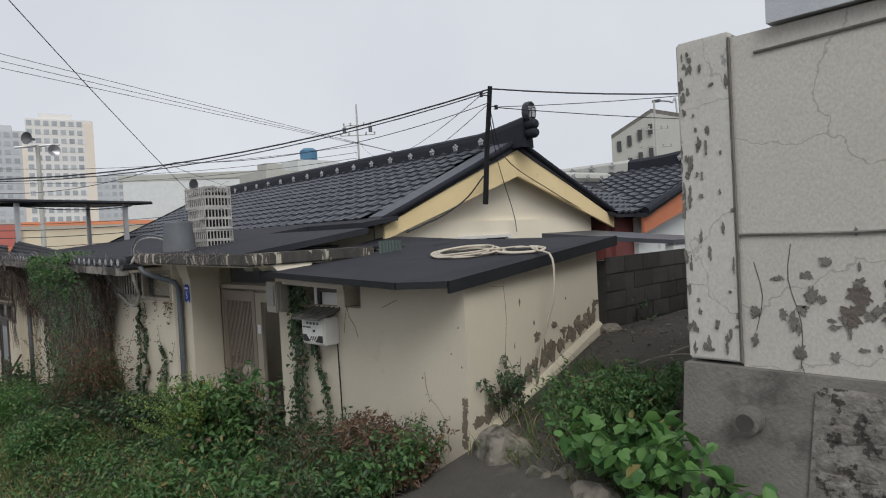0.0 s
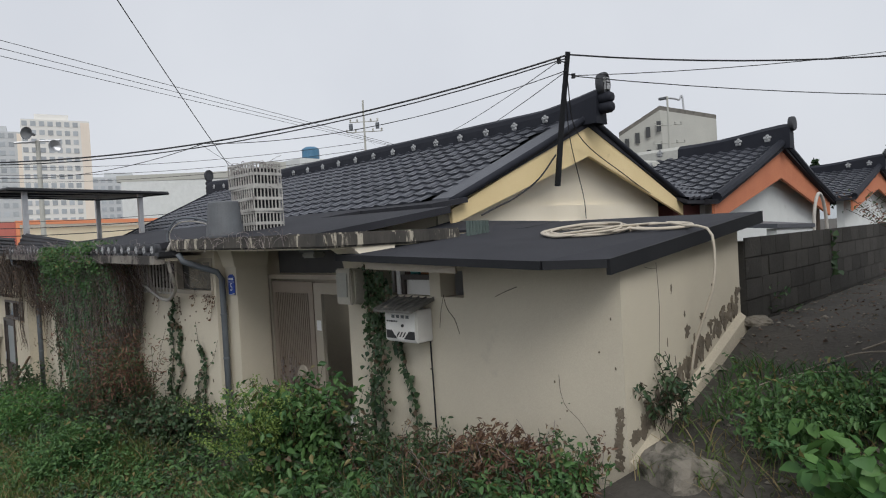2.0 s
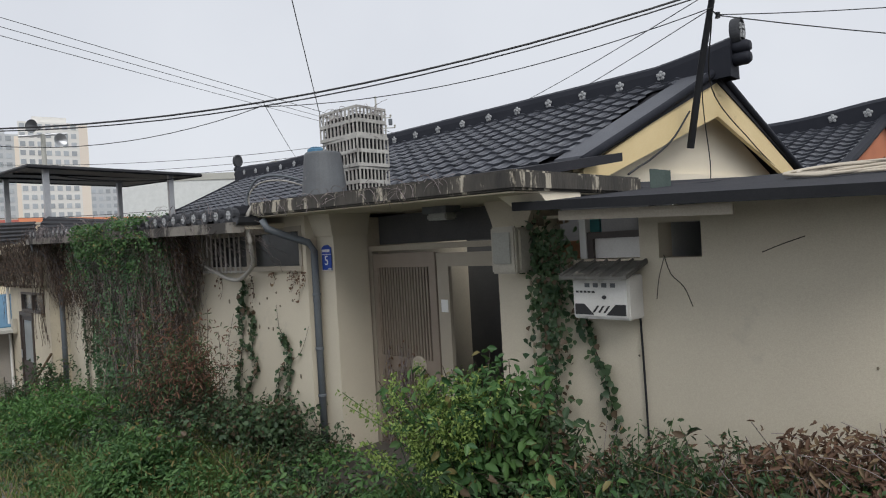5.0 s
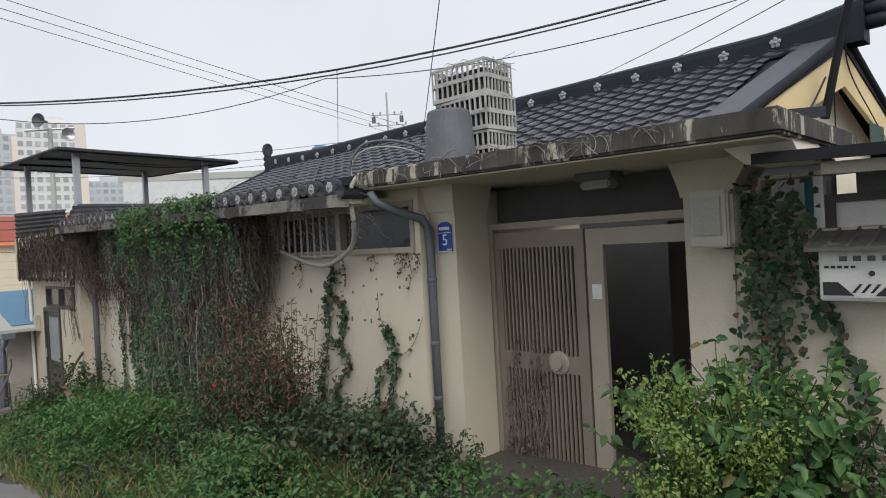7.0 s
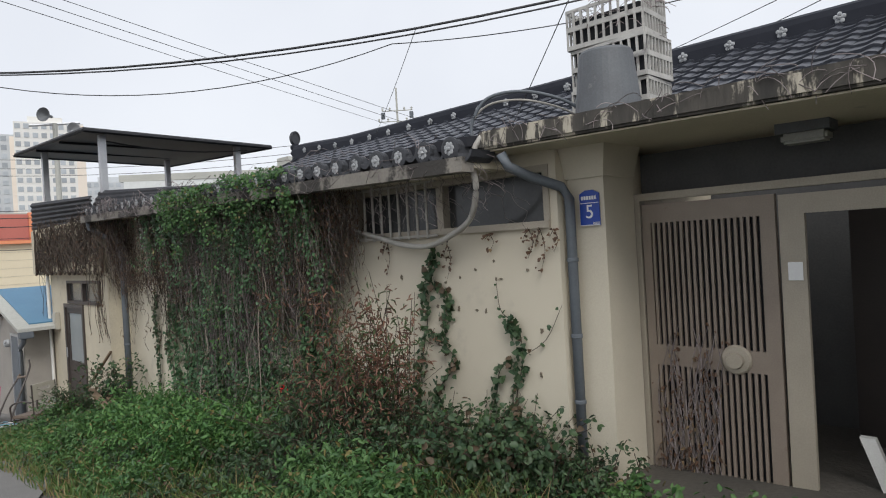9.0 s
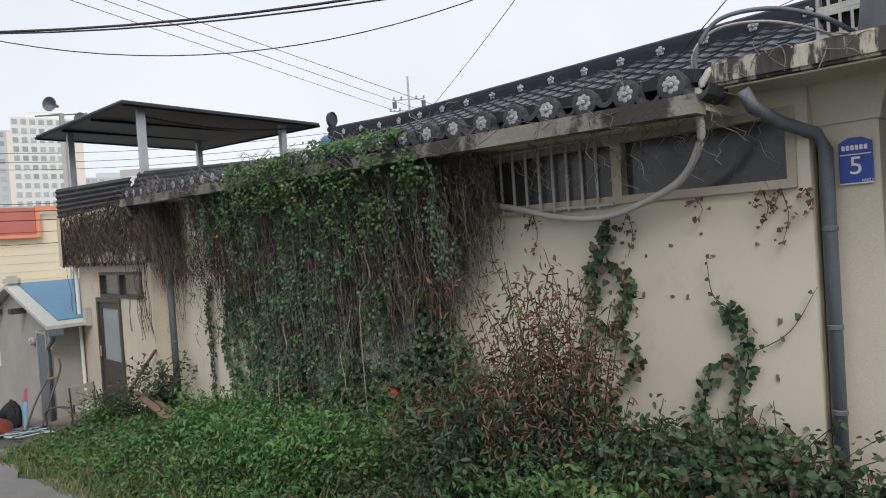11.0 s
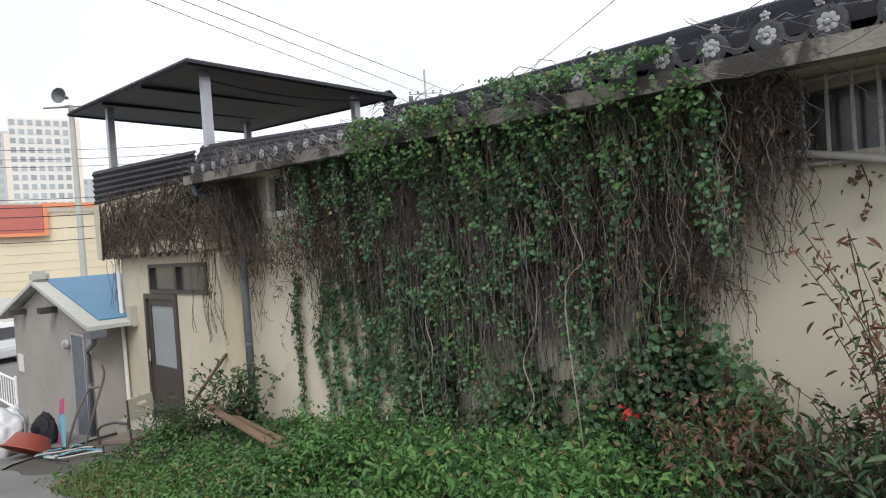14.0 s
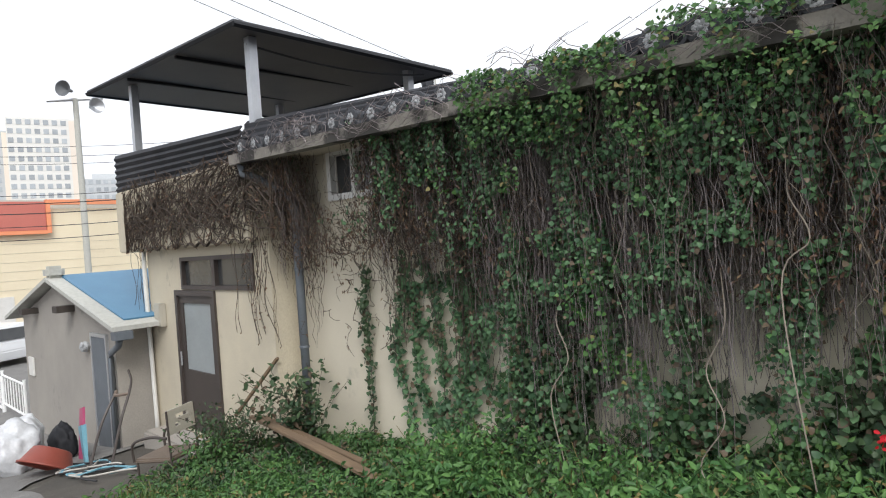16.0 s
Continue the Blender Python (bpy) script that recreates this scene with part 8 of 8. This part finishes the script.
dry = thing("dry_creeper", "dry leafless creeper over the bay overhang", "vine", (-19, 2.85, 1))
n, kk = 460, 14
x = rng.uniform(-20.5, -16.7, n)
zt = rng.uniform(.95, 1.62, n)
ss = np.linspace(0, 1, kk)[None, :]
amp = rng.uniform(.01, .05, (n, 1))
Q = np.zeros((n, kk, 3))
Q[:, :, 0] = np.clip(x[:, None] + rng.normal(0, .8, (n, 1)) * ss + amp * np.sin(ss * 10 + x[:, None] * 40), -20.52, -16.62)
Q[:, :, 1] = 2.845 - rng.uniform(0, .035, (n, 1)) + .006 * np.sin(ss * 9 + x[:, None])
Q[:, :, 2] = zt[:, None] - rng.uniform(.1, .8, (n, 1)) * ss + amp * np.cos(ss * 11 + x[:, None] * 31)
Q[:, :, 2] = np.maximum(Q[:, :, 2], .64 + .03 * np.sin(Q[:, :, 0] * 23))
part("stemwork", strands(Q, rng.uniform(.0025, .0075, n), BARK), BARK, dry)
# loose ends below the overhang
H_ = np.zeros((34, kk, 3))
hx = np.concatenate([rng.uniform(-17.6, -16.75, 24), rng.uniform(-20.5, -20.2, 10)])
H_[:, :, 0] = hx[:, None] + .06 * np.sin(ss * 8 + hx[:, None] * 17) + rng.normal(0, .12, (34, 1)) * ss
H_[:, :, 1] = rng.uniform(2.83, 3.0, (34, 1)) + .02 * np.sin(ss * 6 + hx[:, None])
H_[:, :, 2] = .66 - rng.uniform(.25, 1.15, (34, 1)) * ss
part("hanging_stemwork", strands(H_, rng.uniform(.002, .004, 34), BARK), BARK, dry)
p = np.concatenate([Q.reshape(-1, 3)[rng.integers(0, n * kk, 1900)], H_[:24].reshape(-1, 3)[rng.integers(0, 24 * kk, 160)]])
part("foliage", leaves(p, np.tile([0, -.9, .2], (len(p), 1)), .032, LEAF_DRY), LEAF_DRY, dry, "shrivelled brown leaves")


def climber(label, routes, leaf=.075, mat=LEAF_DARK, per=26, spread=.05, y=3.275, sr=.006):
    """A single vine that climbs a wall along routes of (x, z)."""
    t = thing("climbing_vine", label, "vine", (routes[0][0][0], y, routes[0][0][1]), "small climbers on the wall")
    lines = [curve_points([(a, y + random.uniform(-.01, .01), c) for a, c in route], 6) for route in routes]
    bm = bmesh.new()
    pts = []
    for ln_ in lines:
        tube(bm, ln_, sr, 5, sr * .4)
        m = len(ln_)
        for _ in range(int(per * sum((b_ - a_).length for a_, b_ in zip(ln_, ln_[1:])) * 4)):
            u = random.random() * (m - 1)
            i_ = min(int(u), m - 2)
            pts.append(ln_[i_].lerp(ln_[i_ + 1], u - i_) + Vector((random.gauss(0, spread), random.uniform(-.03, 0), random.gauss(0, spread * .8))))
    part("stem", bm, BARK, t)
    p = np.array([tuple(q) for q in pts])
    part("foliage", leaves(p, np.tile([0, -.9, .3], (len(p), 1)), leaf, mat, droop=.7, lobed=True), mat, t)
    return t


climber("dark ivy climbing the cream wall in two strands", [[(-10.17, -.55), (-10.17, -.4), (-10.11, -.13), (-10.02, .19), (-10.03, .42), (-9.93, .6), (-9.89, .77)], [(-9.95, -.6), (-9.93, -.41), (-9.73, -.17), (-9.84, -.03), (-9.79, .19), (-9.8, .38), (-9.96, .47)], [(-9.86, .04), (-10.01, .05)]], spread=.03, per=34, leaf=.05)
climber("thin dark ivy climbing beside the downpipe", [[(-9.15, -.6), (-9.13, -.34), (-9.06, -.11), (-9.07, .09), (-9.16, .2)], [(-9.33, -.6), (-9.33, -.44), (-9.26, -.16), (-9.12, -.11)]], spread=.026, per=28, leaf=.048)
climber("bare tip of ivy on the cream wall", [[(-9.16, .2), (-9.24, .28), (-9.26, .51)]], spread=.01, per=8, leaf=.03, sr=.004)
climber("nearly bare runner reaching for the downpipe", [[(-9.1, -.06), (-9.01, -.04), (-8.83, .08), (-8.69, .32)]], spread=.012, per=6, leaf=.03, sr=.004)
for k, (x, z0, z1) in enumerate(((-8.94, .86, .64), (-8.84, .86, .54), (-8.72, .84, .68), (-9.3, .84, .70), (-9.75, .80, .50), (-10.5, .82, .55))):
    climber("dry reddish twig spray hanging under the window", [[(x, z0), (x + .03, (z0 + z1) / 2), (x - .01, z1)], [(x, z0), (x - .05, (z0 + z1) / 2 + .02)]], spread=.02, per=14, leaf=.028, mat=LEAF_DRY, sr=.003)
climber("dense ivy column beside the outdoor lamp", [[(-6.28, -.9), (-6.25, -.3), (-6.2, .3), (-6.22, .8), (-6.2, 1.15)], [(-6.1, -.6), (-6.12, 0), (-6.1, .5), (-6.15, 1.0)], [(-6.15, .5), (-6.05, .85), (-6.0, 1.12)]], y=3.66, spread=.07, per=60, leaf=.045)
climber("ivy strand hanging below the meter box", [[(-5.98, .85), (-5.9, .55), (-5.82, .3), (-5.72, 0), (-5.66, -.5)]], y=3.69, spread=.03, per=26, leaf=.05, mat=LEAF_DARK)
climber("wispy dry creeper on the store wall", [[(-4.15, .36), (-4.14, .24), (-4.1, .14), (-4.0, .06), (-3.92, -.05), (-3.9, -.2)]], y=3.71, spread=.02, per=2, leaf=.02, sr=.002)
climber("ivy climbing the cream wall in branching columns", [[(-15.16, -1.3), (-15.29, -.79), (-15.38, -.39), (-15.25, .06), (-15.2, .4)], [(-14.84, -1.2), (-14.82, -.55), (-14.84, -.07), (-14.98, .39)],
    [(-15.25, .06), (-14.96, .14), (-14.64, .2)], [(-14.94, -1.1), (-15.05, -.76), (-15.12, -.31), (-15.17, .16)], [(-15.17, .16), (-15.06, -.17), (-14.87, -.36)]], leaf=.05, mat=LEAF_VINE, per=52, spread=.042, y=3.265)
climber("thin dark ivy column on the cream wall", [[(-15.79, -1.3), (-15.79, -.56), (-15.8, -.06), (-15.75, .3)]], leaf=.045, mat=LEAF_DARK, per=44, spread=.045, y=3.265)
climber("broad ivy column on the cream wall", [[(-14.76, -1.15), (-14.58, -.59), (-14.44, -.08), (-14.45, .46)], [(-14.28, -.74), (-14.4, -.33), (-14.25, .07), (-14.29, .45)], [(-14.6, -1.1), (-14.5, -.5), (-14.6, 0), (-14.55, .4)]], leaf=.05, mat=LEAF_VINE, per=70, spread=.06, y=3.26)
climber("fresh green ivy column on the cream wall", [[(-14.24, -.9), (-14.04, -.53), (-13.97, -.18), (-13.98, .2)], [(-13.88, -.8), (-13.78, -.29), (-13.85, .1)]], leaf=.05, mat=LEAF_WEED, per=48, spread=.045, y=3.265)
climber("small vine hanging over the block wall", [[(-3.645, 1.2), (-3.64, .9), (-3.63, .7)]], y=8.6, spread=.03, per=14, leaf=.07)
for k in range(3):
    zx = ((-12.35, -.75), (-11.9, .2), (-13.3, -.5))[k]
    single("pale_runner", tubed(curve_points([(zx[0], 2.75, -.95), (zx[0] - .15, 2.85, zx[1] - .05), (zx[0] - .02, 2.88, zx[1] + .2), (zx[0] - .12, 2.92, zx[1] + .45), (zx[0] - .02, 2.95, zx[1] + .7), (zx[0] - .06, 3.05, zx[1] + 1.0)], 6), .004, 5), STEM_PALE, "pale bare runner looping in front of the ivy", "vine", "bare runners")

# trees far behind the roofs
for x, y, h in ((-30, 88, 9), (-24, 84, 7.5), (-14, 70, 7)):
    t = thing("tree", "dark distant tree behind the roofs", "tree", (x, y, 0))
    part("trunk", tubed([(x, y, -1), (x + .1, y, h * .5), (x, y + .1, h * .85)], .25, 8, .08), BARK, t)
    nn = 1500
    a, r = rng.uniform(0, 6.28, nn), np.sqrt(rng.uniform(0, 1, nn))
    zz = rng.uniform(0, 1, nn)
    w = 2.6 * np.sin(np.clip(zz * .9 + .15, 0, 1) * 3.14) * (1 + .4 * np.sin(a * 3 + zz * 9))
    p = np.column_stack([x + w * r * np.cos(a), y + w * r * np.sin(a), h * .3 + zz * h * .75])
    part("crown", leaves(p, np.tile([0, -.3, .8], (nn, 1)), .45, PINE), PINE, t)

for plant in (ivy, dry):
    for piece in plant.children:
        tagged(piece, kind="stuff")
